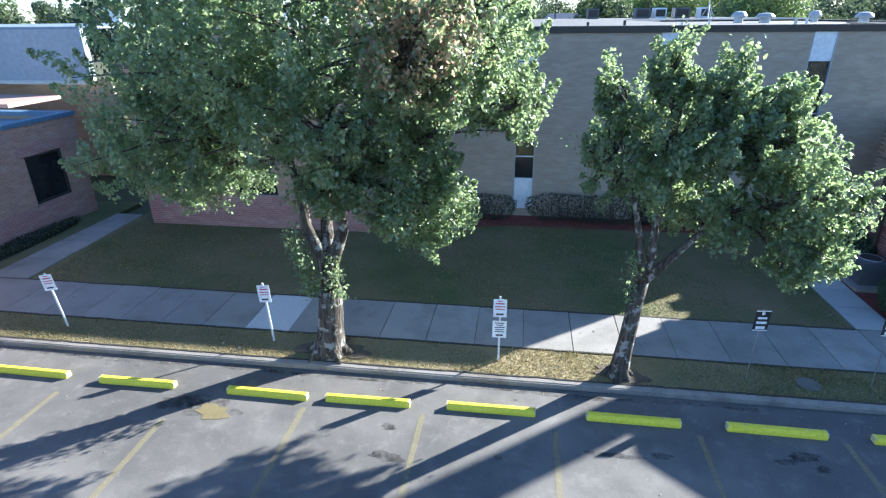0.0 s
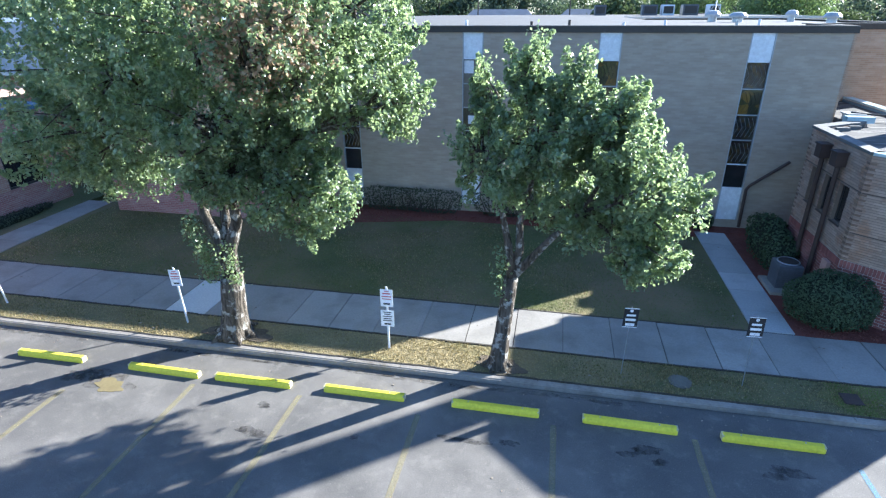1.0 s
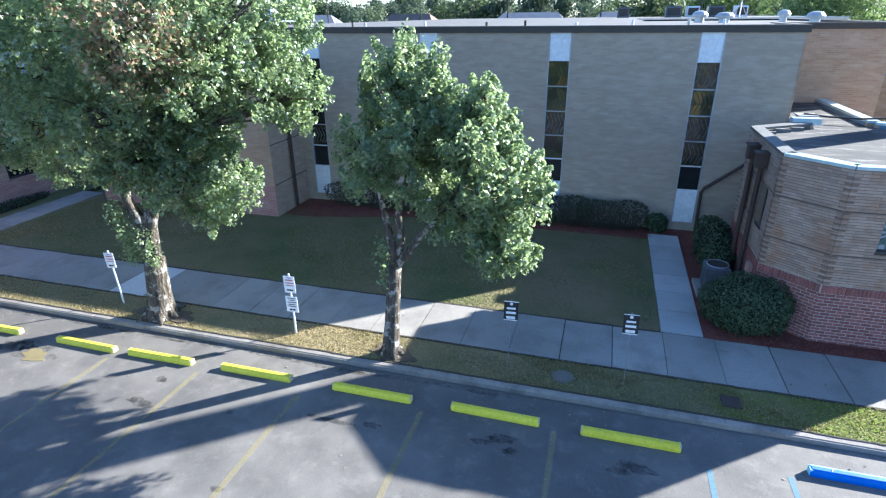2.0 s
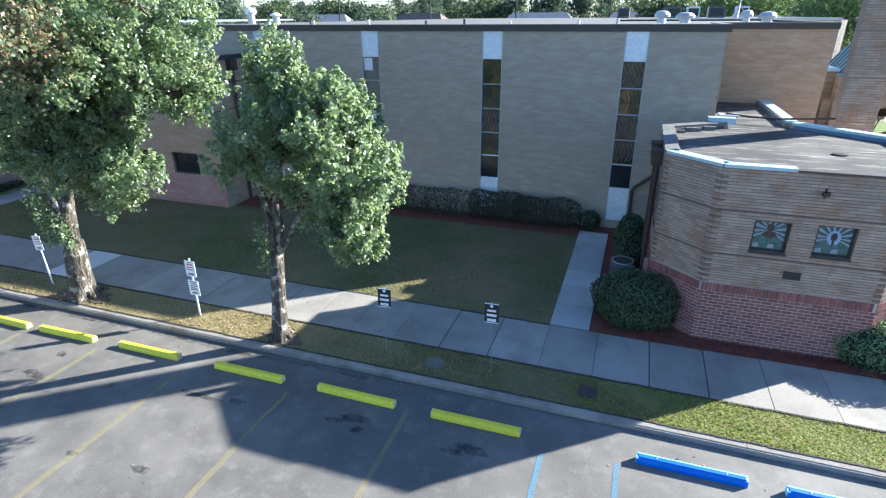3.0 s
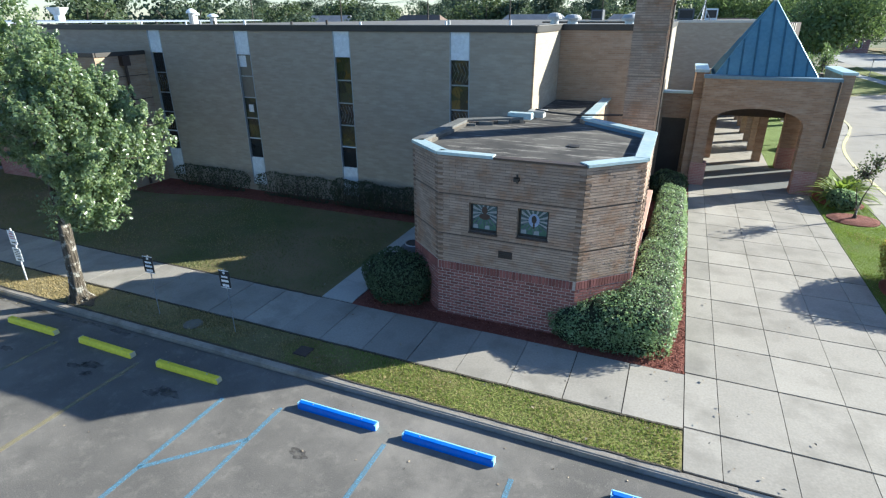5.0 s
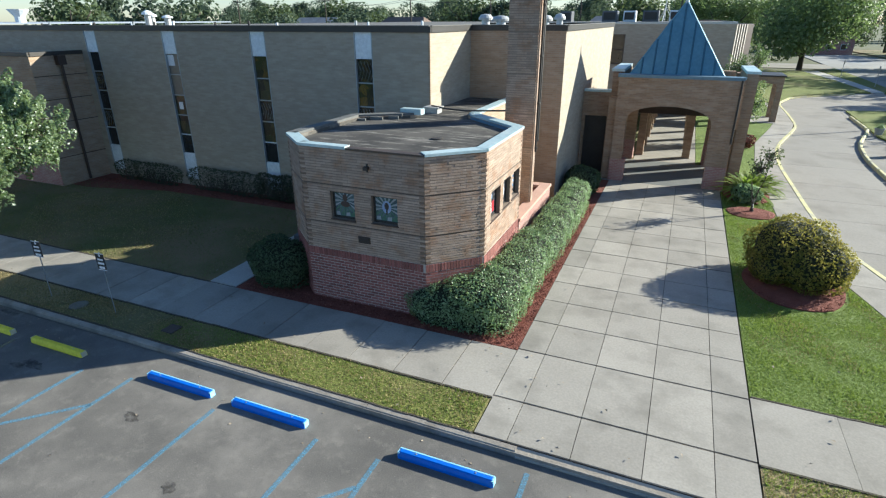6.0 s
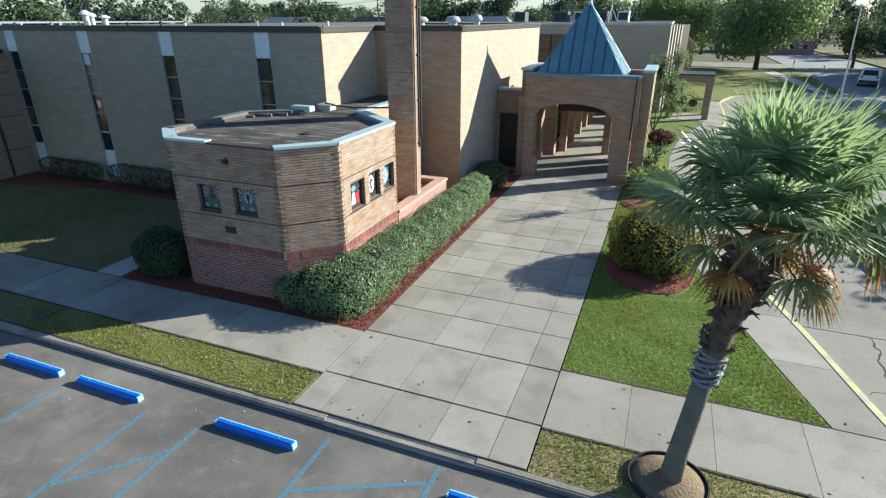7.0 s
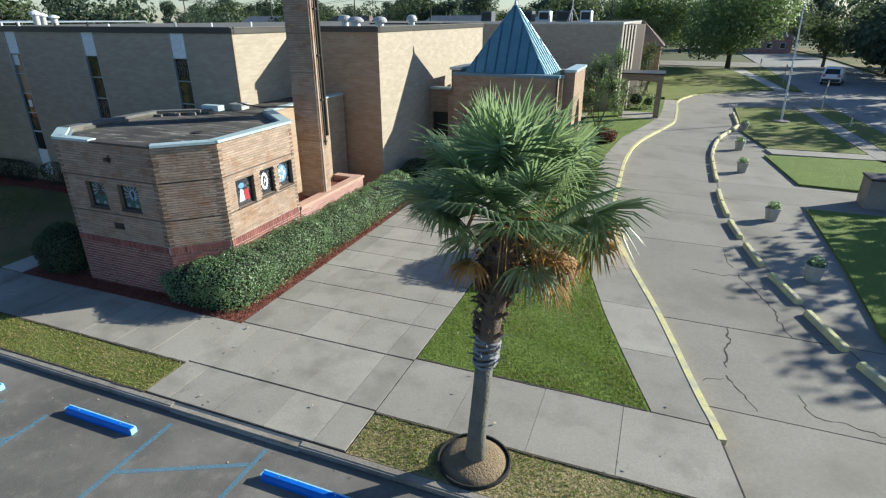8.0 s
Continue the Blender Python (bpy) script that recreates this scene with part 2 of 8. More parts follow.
def streaked_roof():
    """Dark roof membrane with pale scuffs drawn out along the laps."""
    m, n, k, b = material("streaked_membrane", 0.9, 0, 0.3)
    mp = n.new("ShaderNodeMapping")
    mp.inputs["Scale"].default_value = (0.55, 3.2, 1)
    mp.inputs["Rotation"].default_value = (0, 0, 0.25)
    k.new(n.new("ShaderNodeNewGeometry").outputs["Position"], mp.inputs["Vector"])
    streak = noise_fac(n, k, 1.5, 0.53, 0.68, 7, mp.outputs[0], 0.72)
    lap = noise_fac(n, k, 0.8, 0.42, 0.62, 3)
    col = mixed(n, k, lap, (0.045, 0.042, 0.04), (0.10, 0.092, 0.082))
    col = mixed(n, k, streak, col, (0.36, 0.335, 0.295))
    grit = noise_fac(n, k, 34, 0.3, 0.7, 3)
    col = mixed(n, k, grit, mixed(n, k, 0.25, col, (0.03, 0.03, 0.03)), col)
    k.new(col, b.inputs["Base Color"])
    bumped(n, k, b, streak, 0.4, 0.012)
    return m


M_ROOF_STREAK = streaked_roof()
M_ROOFPALE = mottled("pale_gravel_roof", (0.10, 0.096, 0.09), (0.165, 0.158, 0.147), 0.6, 14, 0.9, 0.4, 0.01)
M_ROOFBLUE = mottled("blue_grey_roof", (0.16, 0.19, 0.24), (0.26, 0.30, 0.36), 0.5, 6, 0.5, 0.2, 0.01)
M_COPING = mottled("pale_blue_coping", (0.35, 0.47, 0.50), (0.55, 0.65, 0.67), 1.2, 9, 0.45, 0.15, 0.004, metal=0.2, stain=(0.56, 0.60, 0.59), stain_scale=1.1)
M_FLASH = mottled("dark_blue_flashing", (0.09, 0.15, 0.22), (0.14, 0.22, 0.30), 1.5, 9, 0.5, 0.1, 0.003)
M_COPING_DARK = mottled("rusty_coping", (0.06, 0.05, 0.045), (0.12, 0.09, 0.07), 1.2, 9, 0.5, 0.1, 0.003, metal=0.3)
M_BLUEROOF = mottled("blue_seam_metal", (0.11, 0.232, 0.302), (0.185, 0.322, 0.392), 0.9, 7, 0.42, 0.08, 0.003, metal=0.35, stain=(0.20, 0.36, 0.42), stain_scale=0.8)
M_GLASS = mottled("dark_glass", (0.012, 0.013, 0.014), (0.03, 0.032, 0.034), 1.0, 4, 0.12, 0.0, spec=0.6)
M_STAIN_A = stained_glass("stained_glass_blue", ((0.06, 0.095, 0.115), (0.10, 0.145, 0.165), (0.06, 0.11, 0.11), (0.085, 0.135, 0.15)), 9)
M_STRIP = stained_glass("lattice_glass", ((0.05, 0.04, 0.02), (0.025, 0.03, 0.022), (0.08, 0.055, 0.02), (0.02, 0.02, 0.02), (0.06, 0.06, 0.05), (0.03, 0.022, 0.02)), 9)
# amber and green cells paint a coloured reflection into the pane
M_AMBER_REFLECT = stained_glass("amber_reflection_glass", ((0.13, 0.085, 0.02), (0.05, 0.055, 0.02), (0.17, 0.11, 0.025), (0.03, 0.035, 0.02), (0.08, 0.07, 0.03)), 3.2)
M_OLIVE = stained_glass("olive_glass", ((0.04, 0.045, 0.025), (0.075, 0.07, 0.03), (0.025, 0.028, 0.02), (0.05, 0.06, 0.03)), 3.0)
M_FRAME = mottled("grey_frame_metal", (0.32, 0.34, 0.36), (0.45, 0.47, 0.48), 2, 10, 0.5, 0.0, metal=0.3)
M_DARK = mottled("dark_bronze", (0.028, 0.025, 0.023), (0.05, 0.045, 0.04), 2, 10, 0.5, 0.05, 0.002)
M_BROWN = mottled("brown_paint", (0.045, 0.03, 0.024), (0.075, 0.05, 0.04), 2, 10, 0.55, 0.05, 0.002)
M_YELLOW = mottled("yellow_paint", (0.66, 0.59, 0.025), (0.82, 0.73, 0.06), 1.5, 18, 0.6, 0.2, 0.004, stain=(0.36, 0.34, 0.06), stain_scale=2.2, stain_at=(0.62, 0.85), pieces=0.06)
M_YELLOW_OLD = mottled("faded_yellow_paint", (0.54, 0.49, 0.22), (0.68, 0.63, 0.33), 1.5, 18, 0.7, 0.2, 0.004, stain=(0.40, 0.38, 0.31), stain_scale=2.2, stain_at=(0.46, 0.68))
M_BLUE = mottled("blue_paint", (0.01, 0.10, 0.52), (0.02, 0.16, 0.66), 1.5, 18, 0.5, 0.2, 0.004, stain=(0.04, 0.16, 0.40), stain_scale=2.0, stain_at=(0.6, 0.85))
M_BLUE_PALE = mottled("chipped_pale_blue_paint", (0.25, 0.55, 0.75), (0.36, 0.66, 0.82), 2, 18, 0.6, 0.2, 0.004)
M_LINE_Y = worn_paint("worn_yellow_line", (0.42, 0.36, 0.19), 0.46)
M_LINE_B = worn_paint("worn_blue_line", (0.16, 0.36, 0.52), 0.52)
M_PATCH = mottled("ochre_patch", (0.15, 0.12, 0.055), (0.24, 0.195, 0.09), 3, 20, 0.9, 0.3, 0.01)
M_SIGN = mottled("white_sign", (0.72, 0.73, 0.76), (0.82, 0.83, 0.85), 2, 12, 0.4, 0.0)
M_INK_RED = mottled("red_print", (0.42, 0.10, 0.12), (0.5, 0.14, 0.15), 2, 12, 0.5, 0.0)
M_INK = mottled("black_print", (0.012, 0.014, 0.018), (0.025, 0.028, 0.032), 2, 12, 0.5, 0.0)
M_POLE = mottled("white_post_paint", (0.62, 0.63, 0.64), (0.75, 0.75, 0.75), 3, 14, 0.5, 0.05, 0.002)
M_STEEL = mottled("galvanised_steel", (0.36, 0.37, 0.38), (0.50, 0.51, 0.52), 3, 14, 0.4, 0.05, 0.002, metal=0.7)
def bark():
    m, n, k, b = material("grey_bark", 0.95, 0, 0.2)
    mp = n.new("ShaderNodeMapping")
    mp.inputs["Scale"].default_value = (9, 9, 1.6)
    k.new(n.new("ShaderNodeNewGeometry").outputs["Position"], mp.inputs["Vector"])
    ridge = noise_fac(n, k, 1.6, 0.35, 0.65, 6, mp.outputs[0])
    col = mixed(n, k, ridge, (0.045, 0.038, 0.03), (0.18, 0.152, 0.12))
    col = mixed(n, k, noise_fac(n, k, 5.0, 0.54, 0.62, 5), col, (0.40, 0.385, 0.345))
    k.new(col, b.inputs["Base Color"])
    bumped(n, k, b, ridge, 1.0, 0.05)
    return m


M_BARK = bark()
M_BARK_FAR = mottled("dark_bark", (0.06, 0.05, 0.04), (0.12, 0.10, 0.08), 1.0, 8, 0.95, 0.5, 0.03)
M_LEAF = leaf_material("maple_leaf", ((0.042, 0.068, 0.036), (0.085, 0.13, 0.066), (0.145, 0.205, 0.105), (0.25, 0.31, 0.185)), 0.34, 0.52, (0.60, 0.74, 0.32), None, 1.0)
M_LEAF_BROWN = leaf_material("browning_leaf", ((0.14, 0.10, 0.06), (0.27, 0.18, 0.11), (0.38, 0.27, 0.17), (0.42, 0.36, 0.24)), 0.4, 0.48, (0.72, 0.54, 0.34), None, 0.6)
M_LEAF_FAR = leaf_material("far_leaf", ((0.045, 0.066, 0.044), (0.07, 0.10, 0.062), (0.105, 0.135, 0.088)), 0.7, 0.28, (0.18, 0.24, 0.12), None, 0.3)
M_LEAF_OAK = leaf_material("oak_leaf", ((0.075, 0.115, 0.052), (0.13, 0.185, 0.08), (0.21, 0.27, 0.125)), 0.5, 0.42, (0.30, 0.42, 0.12), None, 0.4)
M_LEAF_FAR2 = leaf_material("far_light_leaf", ((0.048, 0.074, 0.034), (0.078, 0.112, 0.05), (0.12, 0.15, 0.074)), 0.65, 0.3, (0.20, 0.26, 0.09), None, 0.3)
M_HEDGE = leaf_material("hedge_leaf", ((0.055, 0.10, 0.044), (0.115, 0.195, 0.085), (0.20, 0.30, 0.15), (0.33, 0.43, 0.26)), 0.4, 0.42, (0.46, 0.62, 0.26), None, 0.5)
M_SHRUB = leaf_material("shrub_leaf", ((0.045, 0.066, 0.036), (0.075, 0.105, 0.056), (0.11, 0.145, 0.08)), 0.7, 0.2, (0.12, 0.2, 0.05), None, 0.15)
M_BUSH = leaf_material("olive_bush_leaf", ((0.07, 0.085, 0.02), (0.13, 0.14, 0.028), (0.22, 0.195, 0.04), (0.30, 0.235, 0.06)), 0.6, 0.42, (0.46, 0.42, 0.08), None, 0.2)
# near-black fill of the shrubs: the shade between leaves, put into the colour
M_CORE_SHADE = mottled("inner_shade_core", (0.012, 0.018, 0.008), (0.025, 0.03, 0.014), 3, 20, 0.95, 0.5)
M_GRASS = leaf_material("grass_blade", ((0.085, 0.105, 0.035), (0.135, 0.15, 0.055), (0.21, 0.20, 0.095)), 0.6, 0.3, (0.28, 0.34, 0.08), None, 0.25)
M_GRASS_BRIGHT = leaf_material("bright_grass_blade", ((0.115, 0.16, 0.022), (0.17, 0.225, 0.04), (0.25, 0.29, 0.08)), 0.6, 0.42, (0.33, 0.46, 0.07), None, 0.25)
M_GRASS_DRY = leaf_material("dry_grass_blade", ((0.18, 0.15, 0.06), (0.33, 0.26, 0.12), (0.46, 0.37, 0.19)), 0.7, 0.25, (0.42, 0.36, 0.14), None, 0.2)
M_PALM = leaf_material("palm_frond", ((0.075, 0.12, 0.06), (0.15, 0.215, 0.11), (0.29, 0.35, 0.22)), 0.36, 0.47, (0.46, 0.60, 0.26), None, 0.45)
M_PALM_OLD = leaf_material("withered_frond", ((0.20, 0.09, 0.02), (0.34, 0.17, 0.04), (0.46, 0.30, 0.10)), 0.6, 0.35, (0.6, 0.32, 0.06))
M_PALM_TRUNK = mottled("palm_trunk", (0.09, 0.065, 0.045), (0.20, 0.15, 0.11), 3, 24, 0.95, 0.8, 0.03)
M_PALM_LOW = mottled("smooth_palm_trunk", (0.12, 0.12, 0.10), (0.21, 0.20, 0.17), 2, 22, 0.9, 0.6, 0.02, stain=(0.08, 0.12, 0.10), stain_scale=1.6)
M_WRAP = mottled("grey_rope_wrap", (0.12, 0.125, 0.14), (0.30, 0.30, 0.31), 6, 30, 0.7, 0.3, 0.01)
M_POT = mottled("grey_pot", (0.30, 0.29, 0.27), (0.42, 0.41, 0.38), 3, 16, 0.8, 0.2, 0.004)
M_AC = mottled("grey_unit_paint", (0.075, 0.08, 0.09), (0.13, 0.135, 0.15), 3, 14, 0.5, 0.1, 0.002)
M_CARWHITE = mottled("white_car_paint", (0.70, 0.71, 0.73), (0.78, 0.79, 0.80), 2, 6, 0.2, 0.0)
M_TYRE = mottled("tyre_rubber", (0.015, 0.015, 0.015), (0.03, 0.03, 0.03), 4, 20, 0.85, 0.2)
M_SHINGLE = mottled("brown_shingles", (0.13, 0.09, 0.07), (0.22, 0.16, 0.125), 1.0, 8, 0.9, 0.5, 0.02)
M_SHINGLE_GREY = mottled("grey_shingles", (0.19, 0.19, 0.2), (0.30, 0.30, 0.31), 1.0, 8, 0.9, 0.3, 0.02)
M_SIDING = mottled("pale_siding", (0.30, 0.325, 0.36), (0.385, 0.41, 0.44), 0.5, 5, 0.6, 0.1, 0.004)
M_LITTER = mottled("pale_dry_leaf", (0.17, 0.13, 0.085), (0.35, 0.30, 0.23), 4, 20, 0.8, 0.0, pieces=0.3)
M_PINK = mottled("pink_brick_coping", (0.40, 0.25, 0.19), (0.52, 0.34, 0.27), 2, 18, 0.85, 0.3, 0.004)

# ---------- mesh helpers ----------
class Geo:
    def __init__(self):
        self.v, self.f = [], []

    def face(self, *pts):
        i = len(self.v)
        self.v += [tuple(p) for p in pts]
        self.f.append(tuple(range(i, i + len(pts))))
        return self

    def box(self, x0, x1, y0, y1, z0, z1):
        return self.prism([(x0, y0), (x1, y0), (x1, y1), (x0, y1)], z0, z1)

    def prism(self, poly, z0, z1, top=None):
        """An upright prism over a counter-clockwise outline; top: an outline for the upper end."""
        top = top or poly
        i, n = len(self.v), len(poly)
        self.v += [(x, y, z0) for x, y in poly] + [(x, y, z1) for x, y in top]
        self.f.append(tuple(range(i + n - 1, i - 1, -1)))
        self.f.append(tuple(range(i + n, i + 2 * n)))
        self.f += [(i + a, i + (a + 1) % n, i + n + (a + 1) % n, i + n + a) for a in range(n)]
        return self

    def slab(self, x0, x1, y0, y1, z0, z1, b=0.012):
        """A box with its upper edges worn off."""
        self.prism([(x0, y0), (x1, y0), (x1, y1), (x0, y1)], z0, z1 - b)
        return self.prism([(x0, y0), (x1, y0), (x1, y1), (x0, y1)], z1 - b, z1, [(x0 + b, y0 + b), (x1 - b, y0 + b), (x1 - b, y1 - b), (x0 + b, y1 - b)])

    def tube(self, pts, radii, n=8, cap=True):
        """A round bar along points with a radius at each."""
        pts = [Vector(p) for p in pts]
        rings = []
        for j, p in enumerate(pts):
            d = (pts[min(j + 1, len(pts) - 1)] - pts[max(j - 1, 0)]).normalized()
            side = d.cross(Vector((0, 0, 1)) if abs(d.z) < 0.9 else Vector((0, 1, 0))).normalized()
            up = side.cross(d)
            r = radii[j] if isinstance(radii, (list, tuple)) else radii
            i = len(self.v)
            self.v += [tuple(p + r * (math.cos(a) * side + math.sin(a) * up)) for a in (2 * math.pi * q / n for q in range(n))]
            rings.append(i)
        for a, b in zip(rings, rings[1:]):
            self.f += [(a + q, b + q, b + (q + 1) % n, a + (q + 1) % n) for q in range(n)]
        if cap:
            self.f.append(tuple(rings[0] + q for q in range(n)))
            self.f.append(tuple(rings[-1] + q for q in reversed(range(n))))
        return self

    def lathe(self, x, y, profile, n=16):
        """A turned shape: (radius, height) pairs from below to above."""
        rings = []
        for r, z in profile:
            i = len(self.v)
            self.v += [(x + r * math.cos(2 * math.pi * q / n), y + r * math.sin(2 * math.pi * q / n), z) for q in range(n)]
            rings.append(i)
        for a, b in zip(rings, rings[1:]):
            self.f += [(a + q, a + (q + 1) % n, b + (q + 1) % n, b + q) for q in range(n)]
        self.f.append(tuple(rings[0] + q for q in reversed(range(n))))
        self.f.append(tuple(rings[-1] + q for q in range(n)))
        return self

    def along(self, p0, p1, u0, u1, z0, z1, front, back):
        """A box on a wall from p0 to p1: from u0 to u1 along it, front and back set outwards from its face (to the right of the way)."""
        d = Vector((p1[0] - p0[0], p1[1] - p0[1])).normalized()
        o = Vector((d.y, -d.x))
        a, b = Vector(p0) + d * u0, Vector(p0) + d * u1
        return self.prism([tuple(a + o * front), tuple(b + o * front), tuple(b + o * back), tuple(a + o * back)], z0, z1)

    def weld(self):
        """Joins corners that lie in one place."""
        seen, to, v = {}, [], []
        for p in self.v:
            key = tuple(round(c, 4) for c in p)
            if key not in seen:
                seen[key] = len(v)
                v.append(p)
            to.append(seen[key])
        self.v, self.f = v, [tuple(to[i] for i in f) for f in self.f]
        return self

    def mesh(self, name, smooth=False):
        me = bpy.data.meshes.new(name)
        me.from_pydata(self.v, [], self.f)
        if smooth:
            me.polygons.foreach_set("use_smooth", [True] * len(me.polygons))
        me.update()
        return me


def thing(name, at, label, category, group="", kind=""):
    ob = new(name)
    ob.empty_display_size = 0.3
    ob.matrix_basis = Matrix.Translation(at)
    ob["base"] = tuple(at)
    return tagged(ob, label, category, group, kind)


def part(name, geo, mat, parent, label="", smooth=False, kind=""):
    """One mesh, given in world places, under a thing or a part of it."""
    me = geo.mesh(name, smooth) if isinstance(geo, Geo) else geo
    if not me.materials:
        me.materials.append(mat)
    ob = new(name, me)
    if parent is not None:
        root = parent
        while root.parent:
            root = root.parent
        ob.parent = parent
        if parent is root and parent.data is None:
            ob.matrix_parent_inverse = Matrix.Translation(-Vector(parent["base"]))
    return tagged(ob, label, kind=kind)


def structure(name, geo, mat, label, category, smooth=False):
    ob = part(name, geo, mat, None, "", smooth)
    return tagged(ob, label, category, kind="structure")


def cards(points, normals, sizes, spin, aspect=1.0, bend=0.25):
    """Many small leaf blades, each two triangles folded along the middle."""
    n = len(points)
    rng = np.random.default_rng(spin)
    nrm = normals / np.maximum(np.linalg.norm(normals, axis=1, keepdims=True), 1e-6)
    ref = rng.normal(size=(n, 3))
    u = np.cross(nrm, ref)
    u /= np.maximum(np.linalg.norm(u, axis=1, keepdims=True), 1e-6)
    w = np.cross(nrm, u)
    s = np.asarray(sizes).reshape(-1, 1)
    tip, tail = points + u * s, points - u * s
    left = points + w * s * 0.62 * aspect + nrm * s * bend
    right = points - w * s * 0.62 * aspect + nrm * s * bend
    verts = np.stack([tail, right, tip, left], axis=1).reshape(-1, 3)
    quads = np.arange(4 * n).reshape(-1, 4)
    tris = np.concatenate([quads[:, [0, 1, 2]], quads[:, [0, 2, 3]]])
    return verts, tris


def soup(name, verts, tris):
    me = bpy.data.meshes.new(name)
    k = tris.shape[1]
    me.vertices.add(len(verts))
    me.vertices.foreach_set("co", np.asarray(verts, dtype=np.float32).ravel())
    me.loops.add(tris.size)
    me.loops.foreach_set("vertex_index", tris.astype(np.int32).ravel())
    me.polygons.add(len(tris))
    me.polygons.foreach_set("loop_start", np.arange(0, tris.size, k, dtype=np.int32))
    me.polygons.foreach_set("loop_total", np.full(len(tris), k, dtype=np.int32))
    me.update(calc_edges=True)
    me.validate()
    return me


def wall_boxes(geo, p0, p1, z0, z1, thick, holes=()):
    """A wall from p0 to p1 (its face to the right of the way) with openings (u0, u1, z0, z1) cut through it, as one closed mesh."""
    length = math.dist(p0, p1)
    us = sorted({0.0, length, *(h[0] for h in holes), *(h[1] for h in holes)})
    zs = sorted({z0, z1, *(min(max(h[2], z0), z1) for h in holes), *(min(max(h[3], z0), z1) for h in holes)})
    d = Vector((p1[0] - p0[0], p1[1] - p0[1])).normalized()
    o = Vector((d.y, -d.x))
    solid = {(i, j) for i in range(len(us) - 1) for j in range(len(zs) - 1)
             if not any(h[0] < (us[i] + us[i + 1]) / 2 < h[1] and h[2] < (zs[j] + zs[j + 1]) / 2 < h[3] for h in holes)}
    index = {}

    def at(i, j, side):
        if (i, j, side) not in index:
            p = Vector(p0) + d * us[i] - o * (thick if side else 0)
            index[i, j, side] = len(geo.v)
            geo.v.append((p.x, p.y, zs[j]))
        return index[i, j, side]
    for i, j in solid:
        geo.f.append((at(i, j, 0), at(i + 1, j, 0), at(i + 1, j + 1, 0), at(i, j + 1, 0)))
        geo.f.append((at(i, j + 1, 1), at(i + 1, j + 1, 1), at(i + 1, j, 1), at(i, j, 1)))
        for (di, dj), (a, b) in {(-1, 0): ((0, 0), (0, 1)), (1, 0): ((1, 1), (1, 0)), (0, -1): ((1, 0), (0, 0)), (0, 1): ((0, 1), (1, 1))}.items():
            if (i + di, j + dj) not in solid:
                a, b = (i + a[0], j + a[1]), (i + b[0], j + b[1])
                geo.f.append((at(*a, 0), at(*b, 0), at(*b, 1), at(*a, 1)))
    return geo


def brick_rows(p0, p1, z0, z1, length, height, joint, holes=(), upright=None):
    """Places (u0, u1, z0, z1) of the bricks of a wall in running bond."""
    total, rows = math.dist(p0, p1), max(1, round((z1 - z0) / height))
    step, out = (z1 - z0) / rows, []
    for r in range(rows):
        a, b = z0 + r * step + joint / 2, z0 + (r + 1) * step - joint / 2
        u = -length * (0.5 if r % 2 else 0.0)
        while u < total:
            gap = joint if upright is None else upright
            u0, u1 = max(u + gap / 2, 0.0), min(u + length - gap / 2, total)
            u += length
            if u1 - u0 < 0.03:
                continue
            if any(h[0] < u1 and h[1] > u0 and h[2] < b and h[3] > a for h in holes):
                for h in holes:
                    if h[0] < u1 and h[1] > u0 and h[2] < b and h[3] > a:
                        if h[0] - u0 > 0.03:
                            out.append((u0, h[0], a, b))
                        if u1 - h[1] > 0.03:
                            out.append((h[1], u1, a, b))
                continue
            out.append((u0, u1, a, b))
    return out


def brick_skin(name, p0, p1, bricks, proud, mat, parent, label):
    """The bricks of a wall face joined into one mesh."""
    g = Geo()
    rnd = random.Random(len(bricks))
    for u0, u1, a, b in bricks:
        g.along(p0, p1, u0, u1, a, b, proud + rnd.uniform(-0.003, 0.003), -0.01)
    return part(name, g, mat, parent, label, kind="stuff")


def brick_parts(p0, p1, bricks, proud, mat, parent):
    """The bricks of a wall face as pieces of their own that share a few meshes."""
    d = Vector((p1[0] - p0[0], p1[1] - p0[1])).normalized()
    shared = {}
    for u0, u1, a, b in bricks:
        key = (round(u1 - u0, 2), round(b - a, 3))
        if key not in shared:
            w, h, c = key[0] / 2, key[1] / 2, 0.004
            g = Geo()
            g.v += [(sx * (w - q), -y, sz * (h - q)) for y, q in ((-0.02, 0), (proud - c, 0), (proud, c)) for sx, sz in ((-1, -1), (1, -1), (1, 1), (-1, 1))]
            g.f += [(q + i, q + (i + 1) % 4, q + 4 + (i + 1) % 4, q + 4 + i) for q in (0, 4) for i in range(4)] + [(8, 9, 10, 11)]
            shared[key] = g.mesh("brick")
            shared[key].materials.append(mat)
        ob = new("brick", shared[key])
        at = Vector(p0) + d * (u0 + u1) / 2
        ob.parent = parent
        root = parent
        while root.parent:
            root = root.parent
        ob.matrix_parent_inverse = Matrix.Translation(-Vector(root["base"])) if parent is root else Matrix.Identity(4)
        ob.matrix_basis = Matrix.Translation((at.x, at.y, (a + b) / 2)) @ Matrix.Rotation(math.atan2(d.y, d.x), 4, "Z")

# ---------- ground ----------
G = 0.13   # level of pavements and lawns above the parking lot


def flat(poly, z0, z1):
    return Geo().prism(poly, z0, z1)


structure("ground", flat([(-400, -300), (500, -300), (500, 900), (-400, 900)], -0.6, -0.06), M_FARLAND, "wide flat ground of dry grass to the horizon", "ground")
